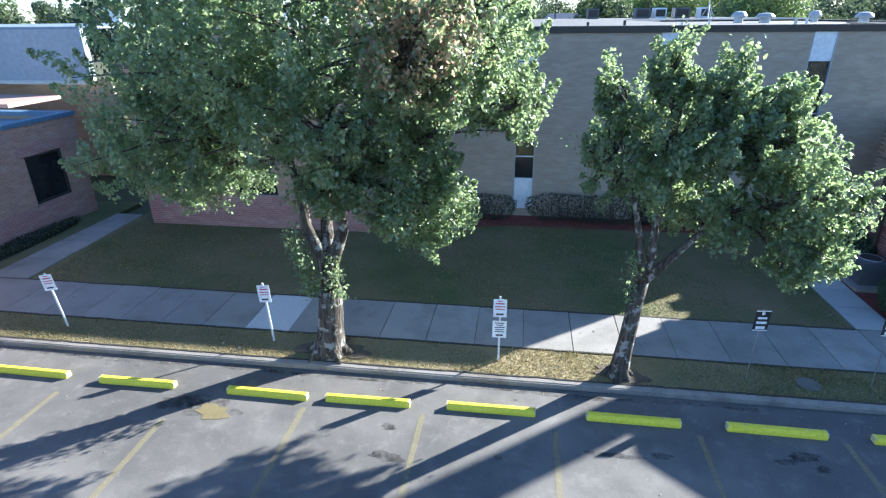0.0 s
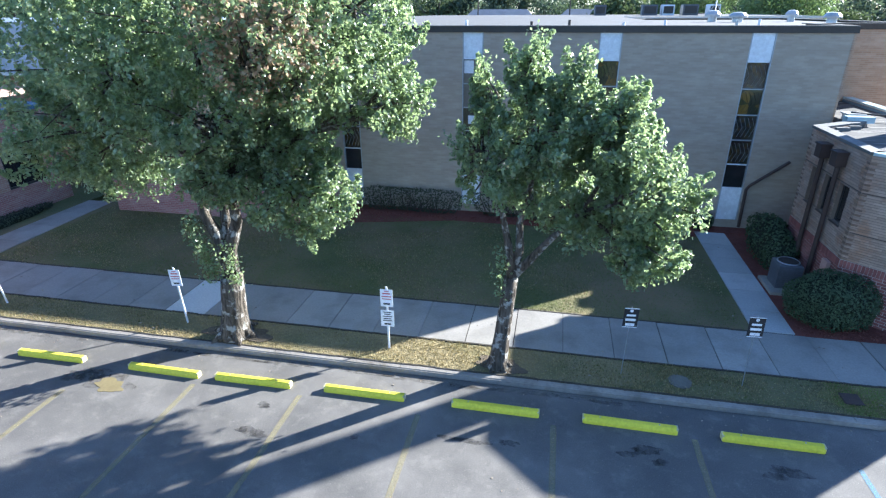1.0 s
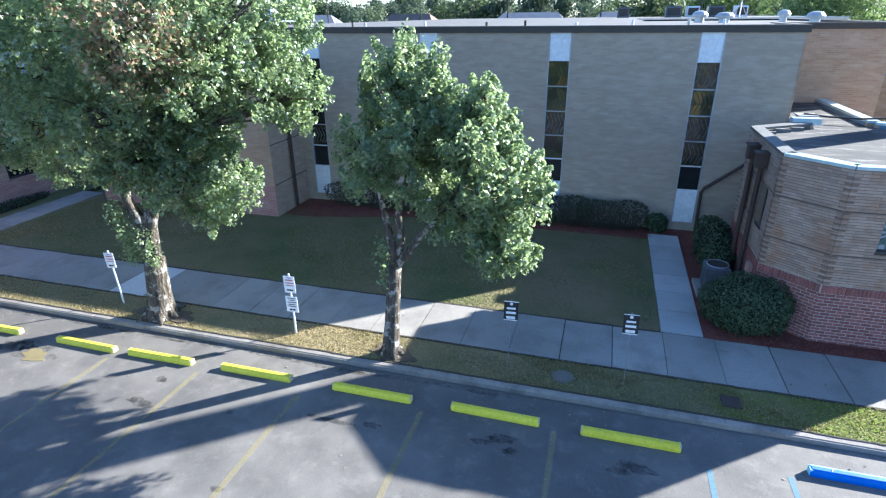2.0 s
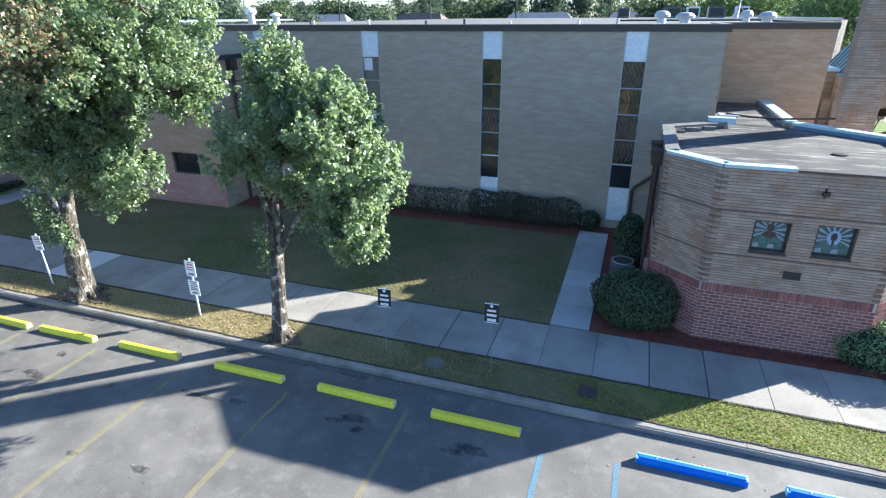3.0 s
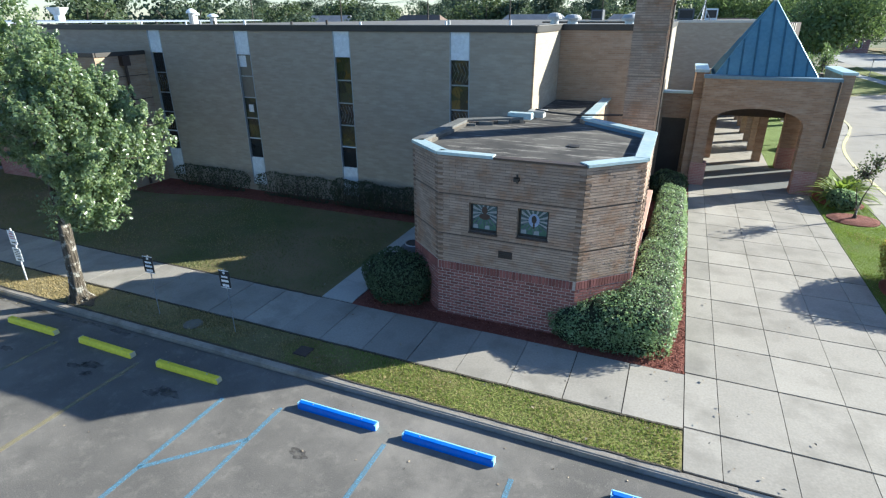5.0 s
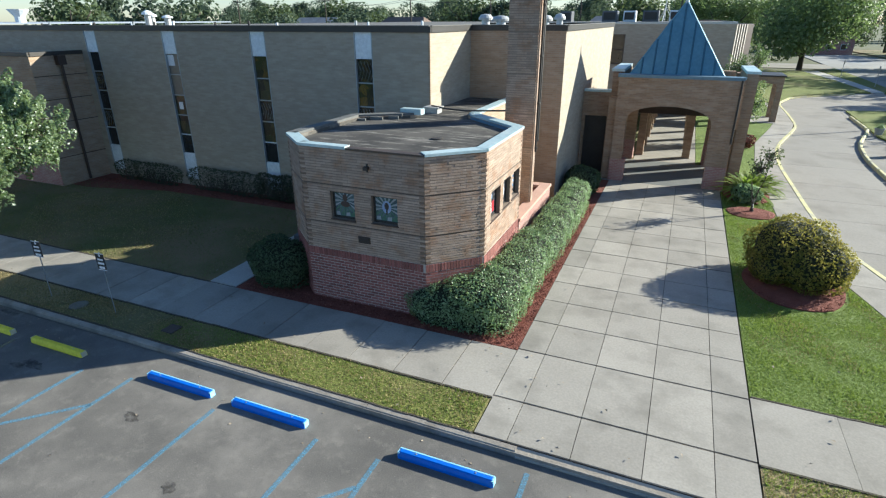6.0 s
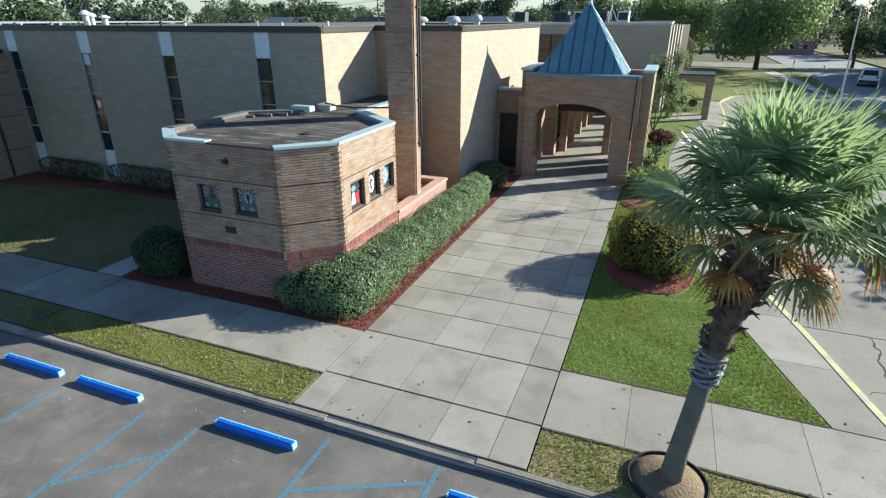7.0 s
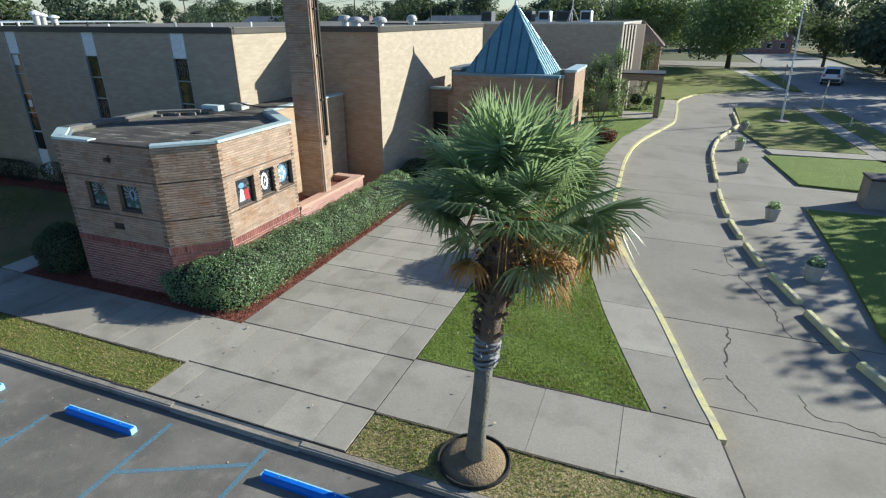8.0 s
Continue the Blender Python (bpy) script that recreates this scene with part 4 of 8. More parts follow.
PANES = ((M_GLASS, M_STRIP, M_GLASS, M_STRIP, M_GLASS), (M_GLASS, M_OLIVE, M_OLIVE, M_TAN_REFLECT, M_TAN_REFLECT), (M_GLASS, M_OLIVE, M_STRIP, M_OLIVE, M_AMBER_REFLECT), (M_GLASS, M_STRIP, M_STRIP, M_AMBER_REFLECT, M_STRIP))
LEVELS = [1.60, 2.45, 3.30, 4.15, 5.0, 5.84]
for i, (a, b) in enumerate(strips):
    w = part("window", Geo().box(a, a + 0.035, MY - 0.01, MY + 0.12, 0.42, MT).box(b - 0.035, b, MY - 0.01, MY + 0.12, 0.42, MT), M_FRAME, main, "tall window strip with grey metal frame")
    part("upper_panel", Geo().box(a + 0.036, b - 0.036, MY + 0.02, MY + 0.08, 5.84, MT - 0.004), M_PANEL, w, "white spandrel panel")
    part("lower_panel", Geo().box(a + 0.036, b - 0.036, MY + 0.02, MY + 0.08, 0.425, 1.60), M_PANEL, w, "white spandrel panel")
    for j, (z0, z1) in enumerate(zip(LEVELS, LEVELS[1:])):
        m = PANES[i][j]
        part("pane", Geo().box(a + 0.036, b - 0.036, MY + 0.09, MY + 0.11, z0 + 0.022, z1 - 0.022), m, w)
        part("rail", Geo().box(a + 0.036, b - 0.036, MY + 0.05, MY + 0.115, z0 - 0.02, z0 + 0.02), M_PANEL if j < 2 else M_FRAME, w)
        if m is not M_TAN_REFLECT and j:
            lg = Geo()
            for q in range(5):
                for s in (0, 1):
                    x0, x1 = a + 0.05 + 0.13 * q, a + 0.05 + 0.13 * (q + 1)
                    za, zb = (z0 + 0.1, z1 - 0.1) if (q + s) % 2 else (z1 - 0.1, z0 + 0.1)
                    lg.tube([(x0, MY + 0.083, za), (x1, MY + 0.083, (za + zb) / 2), (x0, MY + 0.083, zb)], 0.006, 4)
            part("grille", lg, M_FRAME if m is M_STRIP else M_DARK, w, "thin ornamental grille")
    if i == 1:
        for u0, u1, z0, z1 in ((0.05, 0.40, 5.36, 5.80), (0.22, 0.46, 3.55, 3.86)):
            part("notice", Geo().box(a + u0, a + u1, MY + 0.078, MY + 0.086, z0, z1), M_SIGN, w, "white sheet behind the glass")
    # dark sheet paints the darkness of an unlit room; no room is built
    part("interior", Geo().box(a - 0.02, b + 0.02, MY + 0.36, MY + 0.38, 0.3, MT), M_DARK, w, "flat dark sheet for the unlit room behind")
# stepped downpipe from the annex roof to the main wall
part("downpipe", Geo().tube([(11.95, MY - 0.12, 2.66), (10.86, MY - 0.12, 1.76), (10.78, MY - 0.1, 1.6), (10.8, MY - 0.1, 0.2)], 0.055, 8), M_BROWN, main, "brown sloping downpipe")

# far block behind the porch
M_FIN = mottled("beige_fin_paint", (0.36, 0.33, 0.28), (0.47, 0.43, 0.37), 0.8, 9, 0.6, 0.1, 0.003)
far = thing("rear_block", (20, 52, G), "tan brick rear block with pale fins", "building")
part("wall", wall_boxes(Geo(), (9.01, 51.3), (23.997, 51.3), 0, 6.75, 0.3, [(4.5, 7.1, 3.7, 6.0)]), M_BRICK_MAIN, far)
part("side_wall", wall_boxes(Geo(), (24.0, 51.303), (24.0, 80), 0, 6.75, 0.3), M_BRICK_MAIN, far)
part("roof", Geo().box(9.01, 23.7, 51.6, 80, 6.75, 6.86), M_ROOFPALE, far)
gf = Geo()
edge(gf, (9.06, 51.3), (24.0, 51.3), 6.75, 6.92, 0.05)
edge(gf, (24.0, 51.37), (24.0, 80), 6.75, 6.917, 0.05)
part("fascia", gf, M_ROOFEDGE, far)
for i in range(5):
    x, y = 24.04 + 0.2 * i, 51.4 + 0.5 * i
    part("fin", Geo().prism([(x, y), (x + 0.08, y + 0.22), (x + 0.0, y + 0.26), (x - 0.08, y + 0.06)], 0.1, 6.72), M_FIN, far, "pale beige vertical fin")
part("bay", Geo().prism([(24.002, 51.7), (24.05, 51.6), (25.45, 55.2), (25.45, 58), (24.002, 58)], 0, 6.74), M_BROWN, far, "dark bay behind the fins")
win = part("window", Geo().box(13.51, 13.58, 51.28, 51.4, 3.7, 6.0).box(16.04, 16.11, 51.28, 51.4, 3.7, 6.0).box(13.58, 16.04, 51.28, 51.4, 5.92, 6.0).box(13.58, 16.04, 51.28, 51.4, 3.7, 3.78).box(14.78, 14.84, 51.28, 51.4, 3.78, 5.92).box(13.58, 14.78, 51.28, 51.4, 4.78, 4.84).box(14.84, 16.04, 51.28, 51.4, 4.78, 4.84), M_BROWN, far, "brown framed window")
part("pane", Geo().box(13.58, 14.78, 51.42, 51.45, 3.78, 5.92), M_GLASS, win)
part("pane", Geo().box(14.84, 16.04, 51.42, 51.45, 3.78, 5.92), M_GLASS, win)

# ---------- brick wing west of the court ----------
wing = thing("west_wing", (-9, 18.0, G), "tan brick wing with red brick base", "building")
FW = 17.75
part("base", wall_boxes(Geo(), (-13.0, FW - 0.01), (-4.553, FW - 0.01), 0, 1.36, 0.3), M_BRICK_REDW, wing, "red brick base")
part("wall", wall_boxes(Geo(), (-13.0, FW), (-4.553, FW), 1.36, 5.75, 0.3, [(3.6, 5.2, 1.37, 2.25), (6.0, 7.3, 1.37, 2.25)]), M_BRICK_FAR, wing, "tan brick wall")
part("side_wall", wall_boxes(Geo(), (-4.55, FW + 0.003), (-4.55, MY - 0.002), 0, 5.75, 0.3), M_BRICK_FAR, wing, "tan brick side wall with grooves")
for z in (1.36, 2.9, 3.9, 4.9):
    part("groove", Geo().box(-4.556, -4.53, FW + 0.02, MY - 0.01, z, z + 0.03), M_BROWN, wing)
part("roof", Geo().box(-12.7, -4.85, FW + 0.31, MY - 0.01, 5.6, 5.7), M_ROOF, wing)
gf = Geo()
edge(gf, (-13.0, FW), (-4.55, FW), 5.75, 5.92, 0.05)
edge(gf, (-4.55, FW + 0.07), (-4.55, MY - 0.06), 5.75, 5.917, 0.05)
part("fascia", gf, M_FASCIA, wing)
part("downpipe", Geo().tube([(-4.42, 19.0, 5.8), (-4.42, 19.0, 0.2)], 0.06, 8).box(-4.54, -4.3, 18.82, 19.18, 5.35, 5.75), M_BROWN, wing, "brown downpipe with square hopper")
for a, b in ((-9.4, -7.8), (-7.0, -5.7)):
    w = part("window", Geo().box(a, a + 0.06, FW + 0.1, FW + 0.2, 1.37, 2.25).box(b - 0.06, b, FW + 0.1, FW + 0.2, 1.37, 2.25).box(a, b, FW + 0.1, FW + 0.2, 2.19, 2.25).box(a, b, FW + 0.1, FW + 0.2, 1.37, 1.43), M_DARK, wing, "dark framed window")
    part("pane", Geo().box(a + 0.06, b - 0.06, FW + 0.14, FW + 0.17, 1.43, 2.19), M_GLASS, w)

# brick building along the west path
west = thing("west_building", (-16.4, 16, G), "low brick building with a blue-grey roof", "building")
WX = -16.35
part("base", wall_boxes(Geo(), (WX + 0.01, 2.0), (WX + 0.01, 19.0), 0, 1.15, 0.3), M_BRICK_REDW, west, "red brick base")
M_BRICK_WARM = brick_wall("orange_red_brick", (0.30, 0.15, 0.10), (0.40, 0.22, 0.145), (0.40, 0.33, 0.28), 0.24, 0.074)
part("wall", wall_boxes(Geo(), (WX, 2.0), (WX, 19.0), 1.15, 3.95, 0.3, [(14.35, 16.0, 1.16, 2.9)]), M_BRICK_WARM, west, "tan brick wall with red brick quoins")
part("lintel", Geo().box(WX - 0.02, WX + 0.02, 16.1, 18.25, 2.9, 3.25), M_BRICK_REDW, west, "red brick lintel band")
part("end_wall", wall_boxes(Geo(), (WX - 0.003, 19.0), (-30, 19.0), 0, 3.95, 0.3), M_BRICK_FAR, west)
w = part("window", Geo().box(WX - 0.16, WX - 0.05, 16.35, 16.43, 1.16, 2.9).box(WX - 0.16, WX - 0.05, 17.92, 18.0, 1.16, 2.9).box(WX - 0.16, WX - 0.05, 16.43, 17.92, 2.8, 2.9).box(WX - 0.16, WX - 0.05, 16.43, 17.92, 1.16, 1.24), M_DARK, west, "deep dark framed window")
part("pane", Geo().box(WX - 0.14, WX - 0.11, 16.43, 17.92, 1.24, 2.8), M_GLASS, w)
part("sill", Geo().box(WX - 0.05, WX + 0.07, 16.3, 18.05, 1.07, 1.157), M_BRICK_REDW, w)
part("roof", Geo().box(-30, WX - 0.3, 2.0, 18.7, 3.7, 3.8), M_ROOFBLUE, west, "blue-grey membrane roof")
gf = Geo()
edge(gf, (WX, 2.0), (WX, 19.0), 3.95, 4.1, 0.05, 0.35)
edge(gf, (WX - 0.4, 19.0), (-30, 19.0), 3.95, 4.097, 0.05, 0.35)
part("coping", gf, M_FLASH, west, "dark blue-grey metal coping")

hall = thing("rear_hall", (-28, 24, G), "pale metal-clad hall with a dark soffit", "building")
part("upper_wall", Geo().box(-60, -18.5, 23.0, 23.3, 4.75, 6.95), M_SIDING, hall, "pale blue-grey metal cladding")
part("trim", Geo().box(-60, -18.45, 22.93, 22.998, 4.62, 4.78), M_ROOFEDGE, hall)
part("lower_wall", Geo().box(-60, -18.5, 24.2, 24.5, 0, 4.75), M_BRICK_FAR, hall)
part("roof", Geo().box(-60, -18.5, 23.0, 45, 6.95, 7.05), M_ROOFBLUE, hall)
part("canopy", Geo().box(-40, -19.5, 19.4, 22.2, 4.1, 4.25), M_PINK, hall, "sunlit tan canopy roof")

# ---------- octagonal annex ----------
C = [(11.38, 14.22), (12.48, 13.25), (15.9, 13.25), (17.03, 14.32), (17.03, 17.5), (15.03, 19.2), (15.03, 24.0), (12.98, 24.0), (12.98, 18.7), (11.38, 17.6)]
TOP, BASE = 4.19, 1.60
M_DULL = mottled("dull_weathered_metal", (0.085, 0.085, 0.082), (0.19, 0.19, 0.18), 2.5, 12, 0.7, 0.4, 0.01, stain=(0.10, 0.085, 0.07), stain_scale=2.0)
M_CORNER = mottled("dark_corner_brick", (0.15, 0.10, 0.07), (0.24, 0.17, 0.12), 2.0, 30, 0.85, 0.3, 0.004, pieces=0.2)
M_DARK_GLASS = stained_glass("stained_glass_dark", ((0.02, 0.025, 0.03), (0.05, 0.05, 0.06), (0.03, 0.04, 0.06), (0.09, 0.09, 0.10)), 12)
M_GLASS_RED = mottled("red_glass", (0.30, 0.03, 0.04), (0.42, 0.06, 0.07), 3, 20, 0.2, 0.0)
M_GLASS_BLUE = mottled("blue_glass", (0.10, 0.22, 0.42), (0.22, 0.38, 0.58), 6, 20, 0.2, 0.0)
M_GLASS_GREEN = mottled("green_glass", (0.05, 0.12, 0.085), (0.10, 0.19, 0.14), 6, 20, 0.2, 0.0)
M_GLASS_SKY = mottled("sky_glass", (0.22, 0.30, 0.48), (0.34, 0.42, 0.60), 6, 20, 0.2, 0.0)
M_RAY = mottled("pale_glass", (0.22, 0.26, 0.28), (0.32, 0.36, 0.38), 3, 20, 0.2, 0.0)
annex = thing("octagonal_annex", (14.2, 16, G), "eight-sided brick annex with stained glass windows and pale blue coping", "building")
FACES = list(zip(C, C[1:] + C[:1]))
OPEN = {1: [(0.80, 1.50, 2.47, 3.18), (1.98, 2.70, 2.50, 3.20)], 3: [(0.45, 1.22, 2.36, 3.14), (1.46, 2.14, 2.40, 3.17), (2.30, 3.02, 2.42, 3.18)],
        9: [(0.6, 1.15, 2.3, 3.3), (1.45, 2.0, 2.3, 3.3), (2.3, 2.85, 2.3, 3.3)]}
GROOVES = (2.32, 3.34)
for i, (a, b) in enumerate(FACES):
    if i == 6:
        continue
    L = math.dist(a, b)
    holes = OPEN.get(i, [])
    seen_face = i in (0, 1, 2, 3, 9)
    wall = part("wall", wall_boxes(Geo(), a, b, 0.0, 3.76 if i == 7 else 4.28, 0.3, holes), M_MORTAR if seen_face else M_BRICK_FAR, annex, "tan brick wall over a red brick base" if seen_face else "")
    if seen_face:
        part("mortar_bed", Geo().along(a, b, 0.001, L - 0.001, 0.02, BASE, 0.0025, -0.01), M_MORTAR_PALE, wall, "pale mortar between red bricks")
        base = brick_rows(a, b, G - 0.03, BASE - 0.22, 0.215, 0.078, 0.017)
        if i == 1:
            brick_parts(a, b, base, 0.012, M_RED, wall)
        else:
            brick_skin("red_bricks", a, b, base, 0.012, M_RED, wall, "red brick courses")
        sol = [(0.008 + 0.08 * q, 0.008 + 0.08 * q + 0.068, BASE - 0.21, BASE - 0.012) for q in range(int(L / 0.08))]
        brick_skin("soldier_course", a, b, sol, 0.02, M_RED, wall, "upright red brick course")
        z = BASE + 0.012
        tan = []
        for z1 in (GROOVES[0], GROOVES[1], 4.27):
            tan += brick_rows(a, b, z, z1 - 0.012, 0.30, 0.066, 0.014, holes, 0.004)
            z = z1 + 0.03
        brick_skin("tan_bricks", a, b, tan, 0.012, M_TAN, wall, "long tan brick courses")
        for z in GROOVES:
            if not any(h[2] < z < h[3] for h in holes):
                part("groove", Geo().along(a, b, 0.02, L - 0.02, z + 0.004, z + 0.022, 0.004, -0.01), M_BROWN, wall, "dark recessed course")
        # darker corner bricks set slightly proud
        quoin = Geo()
        n = int((4.2 - BASE) / 0.128)
        for q in range(n):
            z = BASE + 0.02 + 0.128 * q
            quoin.along(a, b, 0.0, 0.13, z, z + 0.05, 0.019, -0.01)
            quoin.along(a, b, L - 0.13, L, z, z + 0.05, 0.019, -0.01)
        part("corner_bricks", quoin, M_CORNER, wall, "toothed corner bricks", kind="stuff")
    for h in holes:
        fr = Geo()
        t, d0, d1 = 0.05, -0.10, -0.17
        fr.along(a, b, h[0], h[0] + t, h[2], h[3], d0, d1).along(a, b, h[1] - t, h[1], h[2], h[3], d0, d1)
        fr.along(a, b, h[0] + t, h[1] - t, h[2], h[2] + t, d0, d1).along(a, b, h[0] + t, h[1] - t, h[3] - t, h[3], d0, d1)
        w = part("window", fr, M_DARK, annex, "dark framed stained glass window")
        part("pane", Geo().along(a, b, h[0] + t, h[1] - t, h[2] + t, h[3] - t, -0.12, -0.135), M_DARK_GLASS if i == 3 else (M_STAIN_A if i == 1 else M_GLASS), w, "stained glass pane")
        part("sill", Geo().along(a, b, h[0] - 0.02, h[1] + 0.02, h[2] - 0.035, h[2] - 0.002, 0.03, -0.1), M_BROWN, w)
    if i == 7:
        part("coping", Geo().along(a, b, 0.012, L - 0.31, 3.76, 3.82, 0.04, -0.30), M_COPING, annex, "pale metal coping")
        continue
    part("flashing", Geo().along(a, b, 0.14, L - 0.14, TOP - 0.02, 4.275, -0.302, -0.315), M_ROOF if i in (8, 9) else M_FLASH, annex, "dark flashing inside the parapet")
    if i == 1:
        # pale rays round a dark shape, blue above and green below, in the glass of the two front windows
        for j, h in enumerate(holes):
            mu, mz = (h[0] + h[1]) / 2, (h[2] + h[3]) / 2 + (0.06 if j else 0.12)
            hw, hh = (h[1] - h[0]) / 2 - 0.055, (h[3] - h[2]) / 2 - 0.055
            at = lambda u, z, d=0.118: (a[0] + u, a[1] + d, z)
            rim = lambda ang: (lambda q: (mu + hw * math.cos(ang) / q, (h[2] + h[3]) / 2 + hh * math.sin(ang) / q))(max(abs(math.cos(ang)), abs(math.sin(ang))))
            for q in range(16):
                ang = 2 * math.pi * (q + 0.3) / 16
                e0, e1 = rim(ang - 0.085), rim(ang + 0.085)
                part("ray", Geo().face(at(mu, mz), at(*e0), at(*e1)), M_RAY if q < 9 or q > 14 else M_GLASS_GREEN, w)
            for q in range(4):
                u0 = h[0] + 0.06 + q * hw / 2
                part("glass_patch", Geo().face(at(u0, h[2] + 0.06, 0.1172), at(u0 + hw * 0.44, h[2] + 0.06, 0.1172), at(u0 + hw * 0.40, h[2] + 0.06 + hh * (0.35 + 0.12 * (q % 2)), 0.1172), at(u0 + hw * 0.05, h[2] + 0.06 + hh * 0.3, 0.1172)), M_GLASS_GREEN if q % 2 else M_RAY, w)
            ring = lambda ru, rz, cz, d: Geo().face(*(at(mu + ru * hw * math.cos(2 * math.pi * q / 18), cz + rz * hh * math.sin(2 * math.pi * q / 18), d) for q in range(18)))
            if j:
                part("oval", ring(0.42, 0.55, mz, 0.1164), M_GLASS_SKY, w, "pale blue oval of glass")
                part("oval", ring(0.20, 0.32, mz + 0.02, 0.1156), M_DARK, w, "dark oval of glass")
                part("oval", ring(0.08, 0.3, mz - 0.12, 0.1152), M_DARK, w)
            else:
                part("oval", ring(0.24, 0.32, mz + 0.06, 0.1160), M_BROWN, w, "dark brown oval of glass")
                part("oval", ring(0.46, 0.26, mz - 0.10, 0.1156), M_BROWN, w)
    if i == 3:
        # plain pale shapes leaded into the dark glass
        for j, h in enumerate(holes):
            my, mz, hw, hh = a[1] + (h[0] + h[1]) / 2, (h[2] + h[3]) / 2, (h[1] - h[0]) / 2 - 0.06, (h[3] - h[2]) / 2 - 0.06
            px = a[0] - 0.117
            disc = lambda cy, cz, ry, rz, n=16: [(px, cy + ry * math.cos(2 * math.pi * q / n), cz + rz * math.sin(2 * math.pi * q / n)) for q in range(n)]
            if j == 1:
                o, s = disc(my, mz, 0.55 * hw, 0.80 * hh), disc(my, mz, 0.30 * hw, 0.50 * hh)
                ring = Geo()
                for q in range(16):
                    ring.face(o[q], o[(q + 1) % 16], s[(q + 1) % 16], s[q])
                part("glass_ring", ring, M_PANEL, annex, "pale ring in the dark glass")
                part("glass_wedge", Geo().face((px, my - 0.12 * hw, mz - 0.3 * hh), (px, my + 0.2 * hw, mz), (px, my + 0.05 * hw, mz + 0.3 * hh)), M_PANEL, annex)
            elif j == 0:
                part("glass_wedge", Geo().face((px, my - 0.55 * hw, mz - 0.85 * hh), (px, my + 0.15 * hw, mz - 0.85 * hh), (px, my + 0.05 * hw, mz + 0.1 * hh), (px, my - 0.25 * hw, mz + 0.2 * hh)), M_PANEL, annex, "pale wedge in the dark glass")
                part("glass_patch", Geo().face((px, my + 0.2 * hw, mz - 0.85 * hh), (px, my + 0.8 * hw, mz - 0.85 * hh), (px, my + 0.7 * hw, mz + 0.1 * hh), (px, my + 0.12 * hw, mz + 0.05 * hh)), M_GLASS_RED, annex, "red patch in the dark glass")
                part("glass_patch", Geo().face(*disc(my - 0.1 * hw, mz + 0.5 * hh, 0.35 * hw, 0.25 * hh)), M_GLASS_BLUE, annex)
            else:
                part("glass_patch", Geo().face(*disc(my - 0.1 * hw, mz + 0.05 * hh, 0.8 * hw, 0.85 * hh)), M_GLASS_BLUE, annex, "blue oval in the glass")
                for q in range(5):
                    u = 2 * math.pi * q / 5
                    cy, cz = my - 0.1 * hw + 0.4 * hw * math.cos(u), mz + 0.05 * hh + 0.45 * hh * math.sin(u)
                    part("glass_patch", Geo().face(*((x + 0.003, y, z) for x, y, z in disc(cy, cz, 0.18 * hw, 0.22 * hh, 8))), M_PANEL, annex)
    # metal coping with mitred ends
    d = Vector((b[0] - a[0], b[1] - a[1])).normalized()
    gc = Geo()
    if i == 1:
        gc.along(a, b, 0.0, 1.35, 4.28, 4.35, 0.05, -0.20)
        part("coping", gc, M_COPING, annex, "pale blue metal coping")
        gd = Geo().along(a, b, 1.36, L, 4.28, 4.32, 0.04, -0.2)
        part("bare_edge", gd, M_COPING_DARK, annex, "bare rusty roof edge where coping is missing")
    else:
        gc.along(a, b, 0.012, L - 0.012, 4.28, 4.35 - 0.003 * (i % 3), 0.05, -0.27)
        part("coping", gc, M_DULL if i in (8, 9) else M_COPING, annex, "dull weathered coping" if i in (8, 9) else "pale blue metal coping")
inner = [(11.66, 14.36), (12.6, 13.53), (15.78, 13.53), (16.75, 14.45), (16.75, 17.38), (14.85, 19.0), (13.0, 18.95), (11.66, 17.45)]
part("roof", flat(inner, 3.6, TOP), M_ROOF_STREAK, annex, "grey stained roof membrane")
part("lower_roof", Geo().box(12.99, 14.74, 18.72, 24.0, 3.55, TOP - 0.006), M_ROOF_STREAK, annex, "roof of the link")
debris = random.Random(91)
for q in range(7):
    f = q / 6
    x, y = 11.75 + 1.0 * f + debris.uniform(-0.08, 0.08), 17.35 + 1.0 * f + debris.uniform(-0.1, 0.1)
    w = debris.uniform(0.12, 0.34)
    part("loose_flashing", Geo().prism([(x, y), (x + w, y + 0.05), (x + w * 0.9, y + 0.14), (x - 0.03, y + 0.1)], TOP, TOP + debris.uniform(0.05, 0.16)), M_DULL, annex, "torn pieces of dull flashing" if q == 0 else "")
part("roof_box", Geo().slab(12.6, 13.35, 18.5, 18.8, 4.28, 4.46), M_COPING, annex, "pale blue metal scupper box")
part("roof_vent", Geo().box(13.05, 13.5, 19.5, 19.9, TOP - 0.02, 4.36).box(13.0, 13.55, 19.45, 19.95, 4.36, 4.40), M_ROOFEDGE, annex, "small white roof vent")
part("conduit", Geo().tube([(13.2, 19.7, 4.42), (13.8, 19.5, 4.38), (14.6, 19.3, 4.38), (15.98, 19.3, 4.46)], 0.03, 6), M_DARK, annex, "thin dark pipe over the roof")
part("drain", Geo().lathe(15.2, 15.6, [(0.16, TOP), (0.16, TOP + 0.03), (0.05, TOP + 0.04)], 12), M_DARK, annex, "roof drain")
a, b = FACES[1]
vent = part("wall_vent", Geo().along(a, b, 1.56, 1.90, 1.91, 2.09, 0.03, -0.02), M_BROWN, annex, "bronze louvred vent")
for q in range(4):
    part("slat", Geo().along(a, b, 1.58, 1.88, 1.925 + 0.042 * q, 1.95 + 0.042 * q, 0.045, 0.028), M_DARK, vent)
